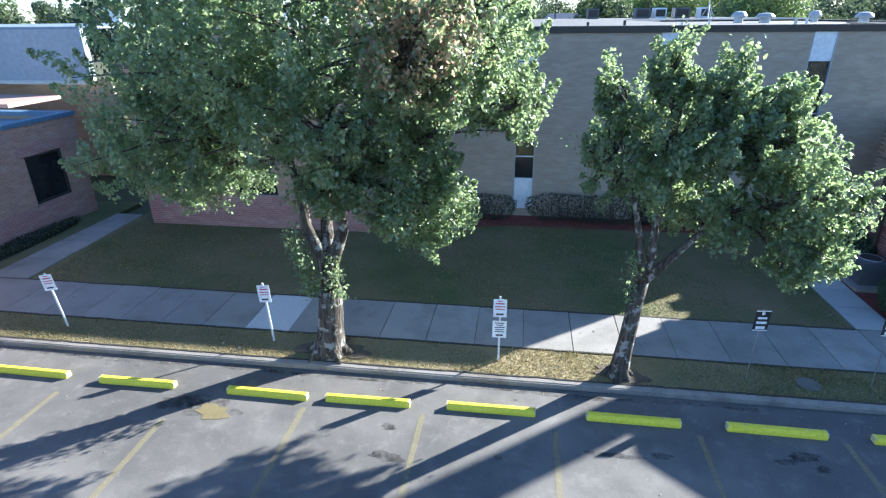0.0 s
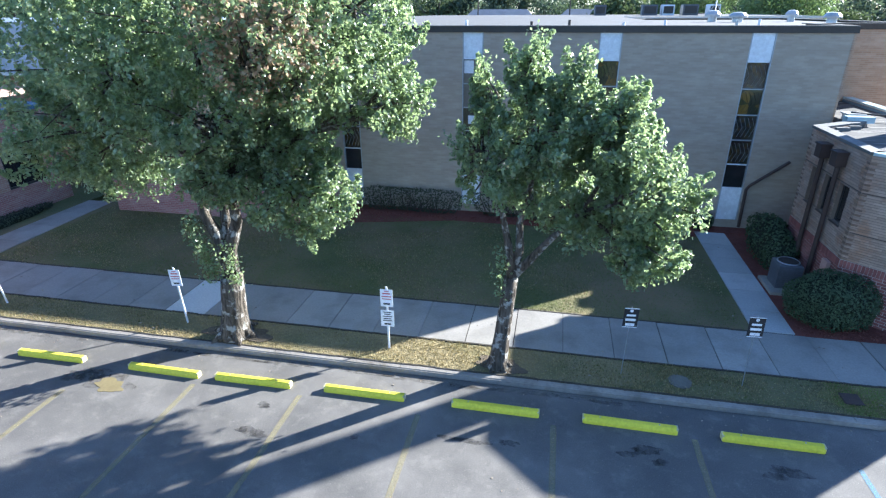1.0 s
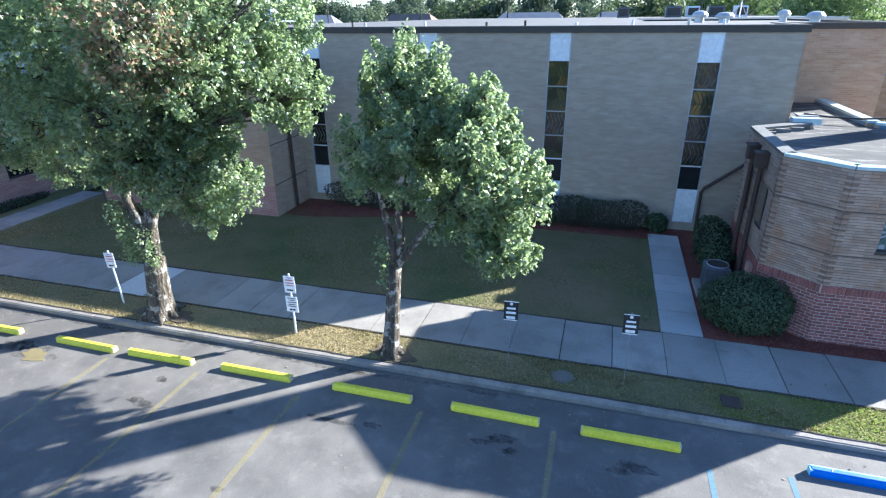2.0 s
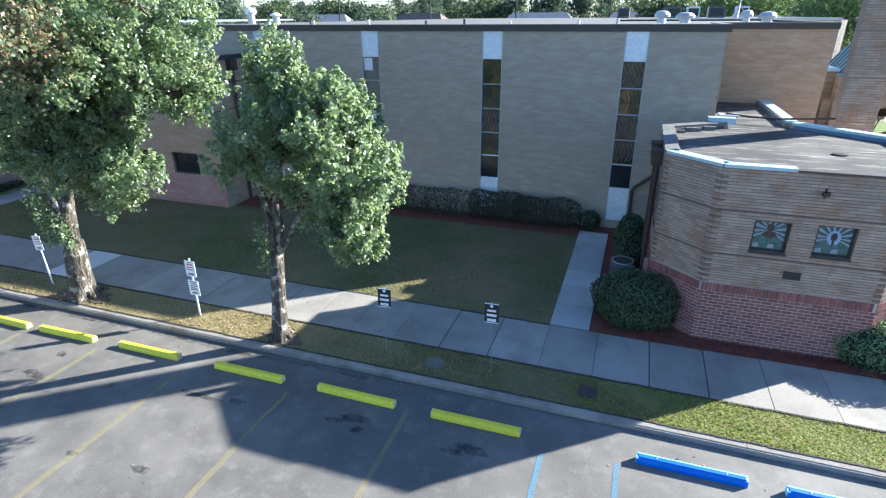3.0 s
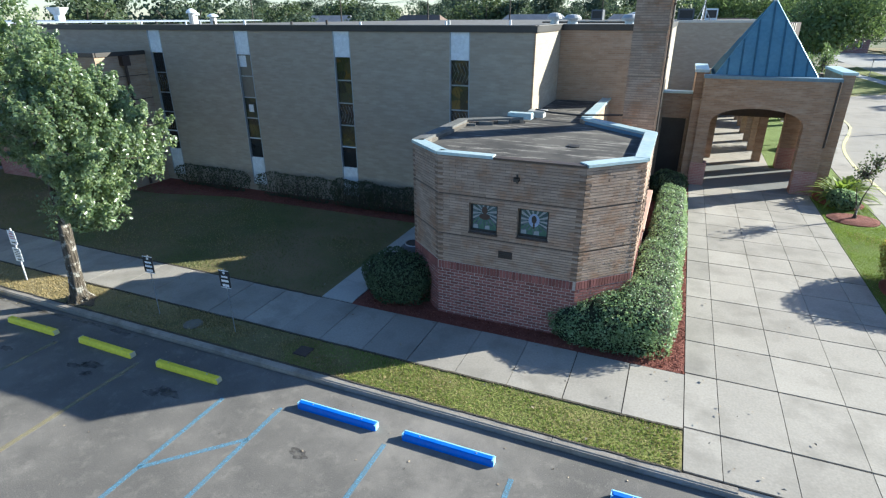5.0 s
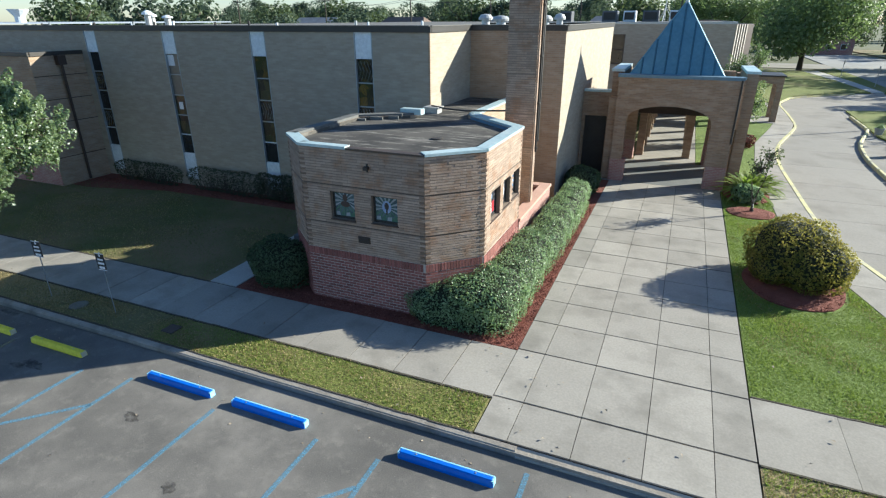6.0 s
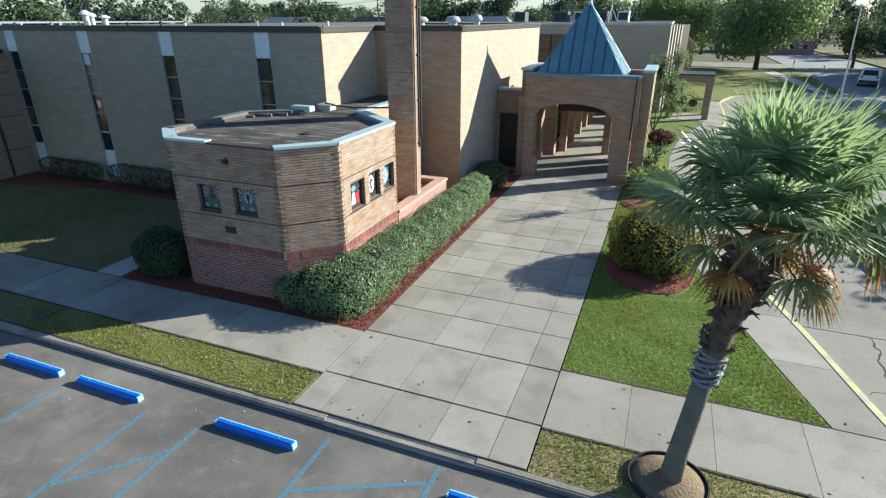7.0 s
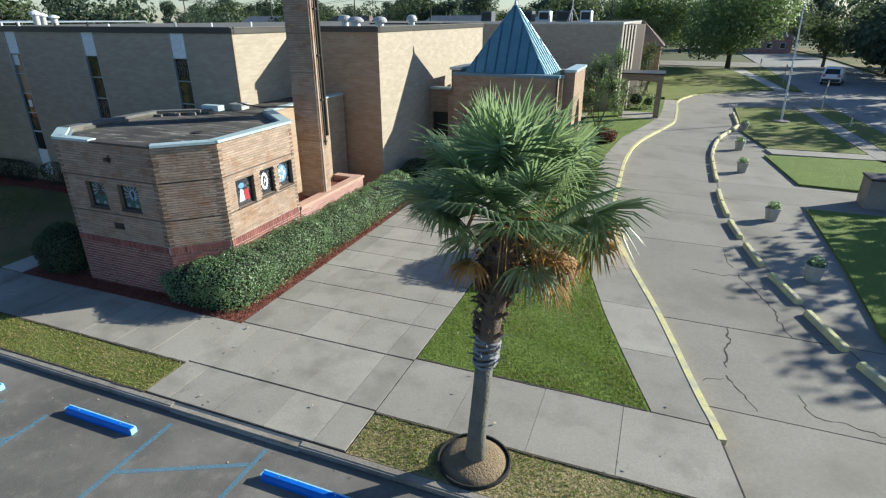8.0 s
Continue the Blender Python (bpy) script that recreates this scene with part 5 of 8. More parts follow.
part("floodlight", Geo().along(a, b, 1.87, 1.99, 3.84, 3.92, 0.13, 0.03).along(a, b, 1.91, 1.95, 3.78, 3.98, 0.035, 0.0), M_DARK, annex, "small dark floodlight")
# two downpipes with hoppers on the west face
a, b = FACES[9]
for u in (1.25, 2.2):
    d = (Vector(b) - Vector(a)).normalized()
    o = Vector((d.y, -d.x))
    q = Vector(a) + d * u + o * 0.12
    gh = Geo().along(a, b, u - 0.17, u + 0.17, 3.72, 4.05, 0.28, 0.02).along(a, b, u - 0.2, u + 0.2, 4.05, 4.1, 0.31, 0.0)
    gh.tube([(q.x, q.y, 3.75), (q.x, q.y, 0.25), (q.x + 0.25 * o.x, q.y + 0.25 * o.y, 0.18)], 0.065, 8)
    part("downpipe", gh, M_BROWN, annex, "brown downpipe with square hopper")
part("wall_box", Geo().along(a, b, 2.75, 3.05, 1.05, 1.35, 0.12, 0.02), M_PINK, annex, "pinkish wall box")

# planter wall in front of the pylon
planter = thing("brick_planter", (16.5, 20, G), "low red brick planter against the pylon", "planter")
part("wall", Geo().box(16.76, 17.06, 17.52, 21.7, 0, 1.46).box(15.9, 16.755, 21.4, 21.7, 0, 1.455), M_BRICK_REDW, planter, "low red brick wall")
part("coping", Geo().slab(16.72, 17.1, 17.53, 21.74, 1.46, 1.55).slab(15.9, 16.718, 21.36, 21.74, 1.455, 1.545), M_PINK, planter, "pinkish brick coping")
part("soil", Geo().box(15.7, 16.755, 18.75, 21.39, 0, 1.35), M_MULCH, planter, "bark mulch")

# ---------- brick pylon ----------
pylon = thing("brick_pylon", (16.4, 19.5, G), "tall narrow tan brick pylon with a dark downpipe", "pylon")
PX0, PX1, PY0, PY1, PT = 15.98, 16.9, 19.2, 19.65, 11.2
shaft = part("shaft", Geo().box(PX0, PX1, PY0, PY1, 0, PT), M_MORTAR, pylon, "tan brick shaft")
for a, b in (((PX0, PY0), (PX1, PY0)), ((PX1, PY0), (PX1, PY1))):
    rows = []
    z = 0.5
    for z1 in (3.36, 4.4, 5.6, 6.8, 8.0, 9.2, PT):
        rows += brick_rows(a, b, z, z1 - 0.015, 0.30, 0.070, 0.016, (), 0.005)
        z = z1 + 0.02
    brick_skin("tan_bricks", a, b, rows, 0.012, M_TAN, shaft, "long tan brick courses")
part("cap", Geo().slab(PX0 - 0.01, PX1 + 0.02, PY0 - 0.02, PY1 + 0.01, PT, PT + 0.12), M_COPING, pylon, "metal cap")
part("trim", Geo().box(PX1 + 0.013, PX1 + 0.05, PY0 + 0.05, PY0 + 0.13, 1.5, PT), M_TAN, pylon, "pale vertical brick strip")
pipe = part("downpipe", Geo().tube([(PX1 + 0.07, PY0 + 0.24, 3.2), (PX1 + 0.07, PY0 + 0.24, PT)], 0.035, 8), M_DARK, pylon, "thin dark vertical pipe")
part("conduit", Geo().tube([(PX1 + 0.06, PY1 - 0.03, 3.5), (PX1 + 0.06, PY1 - 0.03, PT)], 0.05, 8), M_DARK, pylon, "dark conduit at the rear corner")
for z in (3.3, 4.7, 6.1, 7.5):
    part("bracket", Geo().box(PX1 + 0.012, PX1 + 0.12, PY0 + 0.19, PY0 + 0.29, z, z + 0.05), M_DARK, pipe)

# ---------- porch ----------
porch = thing("entrance_porch", (20.8, 30.5, G), "square brick porch with wide arches and a blue pyramid roof", "porch")


def arch_wall(geo, p0, p1, z0, z1, thick, u0, u1, spring, crown, n=14, power=2.6):
    """A wall with a flattened arch through it."""
    L = math.dist(p0, p1)
    if u0 > 0:
        geo.along(p0, p1, 0, u0, z0, z1, 0, -thick)
    if u1 < L:
        geo.along(p0, p1, u1, L, z0, z1, 0, -thick)
    d = Vector((p1[0] - p0[0], p1[1] - p0[1])).normalized()
    o = Vector((d.y, -d.x))
    us = [u0 + (u1 - u0) * (0.5 - 0.5 * math.cos(math.pi * i / n)) for i in range(n + 1)]
    h = lambda u: spring + (crown - spring) * (1 - abs(2 * (u - u0) / (u1 - u0) - 1) ** power) ** (1 / power)
    for a, b in zip(us, us[1:]):
        i = len(geo.v)
        for off in (0, -thick):
            for u, z in ((a, h(a)), (b, h(b)), (b, z1), (a, z1)):
                p = Vector(p0) + d * u + o * off
                geo.v.append((p.x, p.y, z))
        geo.f += [(i, i + 1, i + 2, i + 3), (i + 7, i + 6, i + 5, i + 4), (i + 1, i, i + 4, i + 5), (i + 3, i + 2, i + 6, i + 7)]
    return geo.weld()


QX0, QX1, QY0, QY1, QT = 18.38, 23.28, 28.38, 33.2, 4.78
M_PORCH = brick_wall("porch_brick", (0.245, 0.158, 0.102), (0.345, 0.225, 0.142), (0.30, 0.235, 0.17), 0.30, 0.066)
part("front_wall", arch_wall(Geo(), (QX0, QY0), (QX1, QY0), 1.15, QT, 0.55, 0.5, 4.0, 2.95, 3.62, power=2.1), M_PORCH, porch, "tan brick front with a wide flat arch")
part("rear_wall", arch_wall(Geo(), (QX0, QY1), (QX1, QY1), 1.15, QT, 0.5, 0.65, 4.08, 3.0, 3.6), M_PORCH, porch)
part("west_wall", arch_wall(Geo(), (QX0 - 0.35, QY1 - 0.7), (QX0 - 0.35, QY0 + 0.7), 0, QT + 0.18, 0.5, 0.75, 2.6, 2.3, 3.2), M_PORCH, porch)
part("east_wall", arch_wall(Geo(), (QX1 + 0.6, QY0 + 0.75), (QX1 + 0.6, QY1 - 0.75), 0, QT + 0.22, 0.45, 0.95, 2.35, 2.5, 3.7, power=1.6), M_PORCH, porch, "sunlit gable wall with a pointed arch")
for x0 in (QX0, QX1 - 0.82):
    for y0 in (QY0, QY1 - 0.0):
        part("pier_base", Geo().box(x0 - 0.012, x0 + (0.65 if x0 == QX0 else 0.832), y0 - 0.012, y0 + 0.562, 0.05, 1.15), M_BRICK_REDW, porch, "red brick pier base")
for b6 in ((QX1, QX1 + 0.14, QY0 + 0.35, QY0 + 0.76, 2.75, QT), (QX1, QX1 + 0.14, QY1 - 0.76, QY1 - 0.35, 0, QT), (QX0 - 0.34, QX0, QY0 + 0.2, QY0 + 0.7, 0, QT - 0.9)):
    part("corner_pier", Geo().box(*b6), M_PORCH, porch)
part("ceiling", Geo().box(QX0 + 0.1, QX1 - 0.1, QY0 + 0.56, QY1 - 0.01, 3.95, 4.05), M_BROWN, porch, "brown porch ceiling")
part("deck", Geo().box(QX0 + 0.02, QX1 - 0.02, QY0 + 0.55, QY1 - 0.02, 4.3, 4.4), M_ROOF, porch)
gf = Geo()
edge(gf, (QX0, QY0), (QX1, QY0), QT, QT + 0.13, 0.05, 0.5)
part("front_coping", gf, mottled("blue_edge_metal", (0.12, 0.19, 0.25), (0.18, 0.26, 0.32), 1.2, 9, 0.5, 0.1, 0.003, metal=0.2), porch, "blue-grey metal edge")
for b6 in ((QX1 + 0.12, QX1 + 0.66, QY0 + 0.7, QY1 - 0.7, QT + 0.22, QT + 0.33), (QX0 - 0.42, QX0 + 0.14, QY0 + 0.66, QY1 - 0.66, QT + 0.18, QT + 0.3), (QX1 - 0.1, QX1 + 0.15, QY0 + 0.55, QY0 + 0.69, QT, QT + 0.1)):
    part("coping", Geo().box(*b6), M_COPING, porch, "blue-grey metal coping")
AX, AY, AZ = 20.65, 30.6, 7.86
bx0, bx1, by0, by1, bz = 18.72, 22.62, 28.95, 32.6, 4.80
M_SEAMBLUE = mottled("dark_blue_seam", (0.045, 0.11, 0.16), (0.08, 0.17, 0.23), 1.5, 9, 0.45, 0.1, 0.003, metal=0.3)
pyr = Geo()
corners = [(bx0, by0), (bx1, by0), (bx1, by1), (bx0, by1)]
for i in range(4):
    a, b = corners[i], corners[(i + 1) % 4]
    pyr.face((*a, bz), (*b, bz), (AX, AY, AZ))
for a in corners:
    pyr.face((*a, bz), (*a, bz - 0.4), (AX, AY, bz - 0.4))
roof = part("pyramid_roof", pyr, M_BLUEROOF, porch, "blue standing-seam pyramid roof")
for i in range(4):
    a, b = Vector((*corners[i], bz)), Vector((*corners[(i + 1) % 4], bz))
    nrm = (b - a).cross(Vector((AX, AY, AZ)) - a).normalized()
    tip = Vector((AX, AY, AZ))
    for q in range(1, 8):
        p = a + (b - a) * q / 8
        e = p + (tip - (a + b) / 2) * (1 - abs(q - 4) / 4) * 0.98
        g = Geo().tube([tuple(p + nrm * 0.012), tuple(e + nrm * 0.012)], 0.04, 5)
        part("seam", g, M_SEAMBLUE, roof)
    part("hip", Geo().tube([tuple(a), tuple(tip)], 0.035, 6), M_BLUEROOF, roof)
part("finial", Geo().lathe(AX, AY, [(0.10, AZ - 0.12), (0.07, AZ + 0.05), (0.02, AZ + 0.32)], 10), M_ROOFEDGE, roof, "pale metal finial")
part("spout", Geo().tube([(QX1 - 0.03, QY0 - 0.08, QT + 0.02), (QX1 - 0.03, QY0 - 0.08, 2.2)], 0.045, 8), M_DARK, porch, "dark downpipe")

# link between the porch and the end wall
link = thing("porch_link", (17.5, 30, G), "low brick link with a shaded doorway beside the porch", "building")
part("wall", wall_boxes(Geo(), (16.76, 29.4), (18.02, 29.4), 0, 4.0, 0.4, [(0.12, 1.15, 0.15, 2.9)]), M_PORCH, link)
part("coping", Geo().box(16.77, 18.02, 29.34, 29.82, 4.0, 4.1), M_COPING, link)
part("door_leaf", Geo().box(16.88, 17.9, 29.62, 29.68, 0.15, 2.9), M_DARK, link, "dark glazed door")

# covered way behind the porch
cover = thing("covered_walk", (20.8, 41, G), "covered brick colonnade behind the porch", "colonnade")
part("roof", Geo().box(18.9, 22.4, 33.72, 50, 2.6, 3.0), M_ROOF, cover, "flat roof")
part("fascia", Geo().box(22.4, 22.5, 33.72, 50, 2.52, 3.05).box(18.8, 18.9, 33.72, 50, 2.52, 3.05).box(18.9, 22.4, 33.64, 33.717, 2.52, 3.05), M_BROWN, cover)
for i in range(6):
    y = 34.3 + 2.75 * i
    for x in (19.11, 21.5):
        part("column", Geo().box(x, x + 0.38, y, y + 0.42, 0.1, 2.6), M_PORCH, cover, "square brick column")
part("end_wall", Geo().box(18.8, 22.5, 50.0, 50.3, 0, 3.05), M_PORCH, cover, "shaded brick end wall")
part("end_door", Geo().box(19.9, 21.6, 49.94, 49.998, 0.13, 2.3), M_DARK, cover, "dark double door")
part("floor", Geo().box(19.1, 22.2, 33.05, 50, 0.0, G), M_WALK, cover, "concrete floor in stripes of sun")

# gateway beside the drive
gate = thing("brick_gateway", (26.2, 49, G), "flat-topped brick gateway beside the drive", "gateway")
part("front", arch_wall(Geo(), (24.6, 48.8), (27.55, 48.8), 0, 3.3, 0.45, 0.35, 2.55, 2.6, 2.85, power=4), M_PORCH, gate, "brick gateway with a flat arch")
part("side", Geo().box(27.2, 27.55, 49.26, 51.6, 2.85, 3.3).box(27.2, 27.55, 51.2, 51.6, 0, 2.85), M_PORCH, gate)
part("coping", Geo().box(24.5, 27.65, 48.72, 51.7, 3.3, 3.4), M_FASCIA, gate, "dark flat coping")
part("floor", Geo().box(24.6, 27.5, 48.3, 51.6, 0, G + 0.01), M_WALK, gate)

# ---------- parking lot ----------
def stop_profile(length, w=0.085, h=0.135):
    g = Geo()
    ring = [(-w, 0), (-w, 0.055), (-w + 0.028, h - 0.012), (-w + 0.045, h), (w - 0.045, h), (w - 0.028, h - 0.012), (w, 0.055), (w, 0)]
    xs = [(-length / 2, 0.86), (-length / 2 + 0.03, 1.0), (length / 2 - 0.03, 1.0), (length / 2, 0.86)]
    for x, s in xs:
        g.v += [(x, y * s, z * (s if z > 0.1 else 1)) for y, z in ring]
    n = len(ring)
    for i in range(3):
        g.f += [(i * n + q, i * n + q + 1, (i + 1) * n + q + 1, (i + 1) * n + q)[::-1] for q in range(n - 1)]
    g.f += [tuple(range(n)), tuple(range(4 * n - 1, 3 * n - 1, -1))]
    return g


def wheel_stop(colour_mat, end_mat, label, group):
    ob = thing("wheel_stop", (0, 0, 0), label, "wheel stop", group)
    part("bar", stop_profile(1.76), colour_mat, ob)
    for s in (-1, 1):
        part("end_cap", Geo().box(s * 0.865 - 0.022, s * 0.865 + 0.022, -0.062, 0.062, 0.004, 0.125), end_mat, ob, "chipped end")
        part("pin", Geo().lathe(s * 0.55, 0, [(0.016, 0.13), (0.016, 0.142), (0.006, 0.145)], 8), M_STEEL, ob, "steel pin head")
    return ob


ys = wheel_stop(M_YELLOW, M_YELLOW_OLD, "yellow painted concrete wheel stop on the asphalt", "yellow wheel stops")
first = True
for x, y, a in ((-9.76, 8.62, -0.5), (-7.18, 8.58, 0.6), (-4.20, 8.58, -0.4), (-2.04, 8.62, 0.8), (0.48, 8.69, 0.3), (3.24, 8.73, 0.2), (5.85, 8.76, -0.4), (8.40, 8.76, 0.5)):
    m = pose(x, y, 0.0, 0, 0, a)
    if first:
        ys.matrix_basis, first = m, False
    else:
        copy_thing(ys, m)
bs = wheel_stop(M_BLUE, M_BLUE_PALE, "blue painted concrete wheel stop with chipped pale edge", "blue wheel stops")
part("worn_edge", Geo().prism([(-0.87, 0.035), (0.87, 0.035), (0.87, 0.06), (-0.87, 0.06)], 0.124, 0.1375), M_BLUE_PALE, bs, "pale worn upper edge")
first = True
for x, y, a in ((12.22, 8.80, 0.4), (14.55, 8.80, 0.3), (18.28, 8.84, 0.2), (23.02, 8.84, 0.0)):
    m = pose(x, y, 0.0, 0, 0, a)
    if first:
        bs.matrix_basis, first = m, False
    else:
        copy_thing(bs, m)


def painted(name, a, b, w, mat, label):
    d = Vector((b[0] - a[0], b[1] - a[1])).normalized()
    o = Vector((d.y, -d.x)) * w / 2
    q = [(a[0] + o.x, a[1] + o.y), (b[0] + o.x, b[1] + o.y), (b[0] - o.x, b[1] - o.y), (a[0] - o.x, a[1] - o.y)]
    return structure(name, flat(q, -0.01, 0.004), mat, label, "marking")


for x, y1 in ((-11.4, 8.1), (-8.74, 8.1), (-5.95, 7.6), (-3.3, 8.3), (-0.86, 8.4), (1.74, 8.3), (4.41, 8.5)):
    painted("stall_line", (x, y1), (x, 2.6), 0.11, M_LINE_Y, "worn yellow stall line")
painted("stall_line", (7.02, 8.62), (7.08, 2.6), 0.11, M_LINE_Y, "worn yellow stall line")
for a, b in (((9.72, 8.4), (9.72, 2.8)), ((11.02, 8.6), (11.02, 2.8)), ((9.72, 6.35), (11.02, 7.65)), ((9.72, 4.6), (11.02, 5.9)), ((13.42, 8.5), (13.42, 2.8)), ((15.80, 8.6), (15.80, 2.8)), ((17.1, 8.6), (17.1, 2.8)),
             ((15.84, 6.6), (17.06, 7.9)), ((15.84, 4.8), (17.06, 6.1)), ((19.6, 9.3), (19.6, 2.8)), ((21.76, 9.4), (21.76, 2.8)), ((19.65, 8.0), (21.7, 8.98)), ((19.65, 6.0), (21.7, 7.4))):
    painted("bay_line", a, b, 0.09, M_LINE_B, "worn blue bay line")


def soft_stain(name, colour, keep):
    """A soaked-in stain that thins out in patches."""
    m, n, k, b = material(name, 0.8, 0, 0.25)
    f = noise_fac(n, k, 5.5, keep - 0.17, keep + 0.17, 7, None, 0.7)
    grain = noise_fac(n, k, 45, 0.3, 0.7, 3)
    k.new(mixed(n, k, grain, colour, tuple(1.7 * c for c in colour)), b.inputs["Base Color"])
    bare = n.new("ShaderNodeBsdfTransparent")
    thin = n.new("ShaderNodeMapRange")
    thin.inputs[3].default_value, thin.inputs[4].default_value = 0.25, 1.0
    mix = n.new("ShaderNodeMixShader")
    k.new(f, thin.inputs[0]), k.new(thin.outputs[0], mix.inputs[0]), k.new(b.outputs[0], mix.inputs[1]), k.new(bare.outputs[0], mix.inputs[2])
    k.new(mix.outputs[0], n["Material Output"].inputs["Surface"])
    return m


def blot(name, x, y, rx, ry, mat, label, seed, z=0.003):
    r = random.Random(seed)
    ph = [r.uniform(0, 6.28) for _ in range(4)]
    ring = []
    for i in range(40):
        a = 2 * math.pi * i / 40
        s = 1 + 0.22 * math.sin(2 * a + ph[0]) + 0.14 * math.sin(5 * a + ph[1]) + 0.08 * math.sin(9 * a + ph[2])
        ring.append((x + rx * s * math.cos(a), y + ry * s * math.sin(a)))
    return structure(name, flat(ring, -0.01, z), mat, label, "stain")


M_OIL_SOFT = soft_stain("soaked_asphalt", (0.028, 0.026, 0.025), 0.47)
M_GUTTER = soft_stain("gutter_leaf_dirt", (0.05, 0.043, 0.034), 0.40)
for i, (x, y, rx, ry) in enumerate(((6.1, 8.17, 0.3, 0.1), (5.75, 8.0, 0.16, 0.08), (6.3, 7.9, 0.14, 0.08), (8.2, 7.95, 0.16, 0.1), (3.6, 7.86, 0.16, 0.09), (-1.45, 7.97, 0.15, 0.08), (0.7, 7.46, 0.1, 0.06), (2.75, 7.77, 0.45, 0.07), (1.7, 5.7, 0.1, 0.07), (14.2, 6.7, 0.13, 0.12), (12.1, 7.7, 0.2, 0.1), (8.5, 8.1, 0.3, 0.12), (-1.3, 7.2, 0.3, 0.12), (3.2, 5.8, 0.14, 0.1))):
    blot("oil_stain", x, y, rx, ry, M_OIL_SOFT, "dark oil stain on the asphalt", i)
blot("wet_hole", -5.85, 8.12, 0.5, 0.22, M_OIL_SOFT, "dark broken hollow in the asphalt", 31, 0.004)
blot("ochre_patch", -5.08, 7.93, 0.36, 0.2, M_PATCH, "ochre patch of bare ground in the asphalt", 33, 0.006)
blot("broken_edge", -5.4, 8.1, 0.8, 0.30, M_GUTTER, "dark crumbled asphalt round the bare patch", 34, 0.0045)
for i in range(11):
    blot("gutter_dirt", -12.2 + 1.75 * i, 9.40 + 0.03 * math.sin(2.1 * i), 0.95 + 0.3 * math.sin(1.7 * i), 0.075, M_GUTTER, "brown leaf dirt along the kerb", 40 + i, 0.0035)
rng = np.random.default_rng(11)
n = 300
pts = np.column_stack([rng.uniform(-14, 30, n), rng.uniform(2.5, 9.45, n), np.full(n, 0.006)])
pts[:120, 1] = rng.uniform(9.0, 9.52, 120)
v, t = cards(pts, np.tile((0, 0, 1.0), (n, 1)) + rng.normal(0, 0.25, (n, 3)), rng.uniform(0.012, 0.032, n), 3)
tagged(part("leaf_litter", soup("leaf_litter", v, t), M_LITTER, None), "scattered pale dry leaves on the asphalt", "litter", kind="stuff")
n = 260
pts = np.column_stack([rng.uniform(-14, 29, n), np.concatenate([rng.uniform(9.8, 12.7, 160), rng.uniform(12.7, 19, 100)]), np.full(n, G + 0.035)])
v, t = cards(pts, np.tile((0, 0, 1.0), (n, 1)) + rng.normal(0, 0.3, (n, 3)), rng.uniform(0.015, 0.045, n), 4)
tagged(part("fallen_leaves", soup("fallen_leaves", v, t), M_LITTER, None), "scattered fallen leaves on lawn and pavement", "litter", kind="stuff")

# ---------- signs ----------
def sign_post(x, y, plates, lean, post_mat, height, label, thick=0.022):
    ob = thing("sign_post", (0, 0, 0), label, "sign", "signs on the verge")
    part("post", Geo().box(-thick, thick, -0.012, 0.012, -0.1, height), post_mat, ob, "thin metal post")
    for z, w, h, kind in plates:
        black = kind == "black"
        p = part("plate", Geo().slab(-w / 2, w / 2, -0.022, -0.014, z, z + h, 0.002), M_INK if black else M_SIGN, ob, "dark sign plate" if black else "white sign plate")
        bars = ((0.08, 0.14, M_SIGN, 0.62), (0.34, 0.12, M_SIGN, 0.70), (0.58, 0.10, M_SIGN, 0.62)) if black else ((0.12, 0.09, M_INK, 0.55), (0.42, 0.05, M_INK_RED, 0.7), (0.56, 0.06, M_INK_RED, 0.78), (0.72, 0.08, M_INK_RED, 0.62), (0.88, 0.04, M_INK_RED, 0.4)) if kind == "red" else ((0.10, 0.10, M_INK, 0.5), (0.34, 0.05, M_INK, 0.7), (0.46, 0.05, M_INK, 0.6), (0.60, 0.05, M_INK, 0.72), (0.74, 0.05, M_INK, 0.5), (0.86, 0.05, M_INK, 0.66))
        for f, t, m, s in bars:
            part("print_bar", Geo().box(-w * s / 2, w * s / 2, -0.0245, -0.0215, z + h * f, z + h * (f + t)), m, p)
        if black:
            for zz in (z, z + h - 0.018):
                part("border", Geo().box(-w / 2, w / 2, -0.0235, -0.0215, zz, zz + 0.018), M_SIGN, p)
            part("emblem", Geo().lathe(0, 0, [(0.035, 0), (0.03, 0.002)], 10), M_SIGN, p).matrix_basis = pose(0, -0.0225, z + h * 0.86, 90, 0, 0)
        for s in (0.06, h - 0.06):
            part("bolt", Geo().box(-0.008, 0.008, -0.03, -0.012, z + s - 0.008, z + s + 0.008), M_STEEL, p)
    ob.matrix_basis = pose(x, y, G, 0, lean[0], lean[1])
    return ob


sign_post(-10.4, 10.40, [(1.04, 0.29, 0.43, "red")], (-6, 14), M_POLE, 1.5, "leaning white sign with red print on the verge")
sign_post(-4.86, 10.42, [(1.06, 0.29, 0.44, "red")], (-3, 4), M_POLE, 1.55, "white sign with red print on a white post")
sign_post(0.55, 10.30, [(1.12, 0.29, 0.44, "red"), (0.60, 0.31, 0.42, "black_print")], (0, 2), M_POLE, 1.62, "post with two white signs one above the other")
sign_post(5.83, 10.32, [(1.18, 0.30, 0.46, "black")], (1, 6), M_STEEL, 1.66, "dark sign with pale panels on a thin stake", 0.0045)
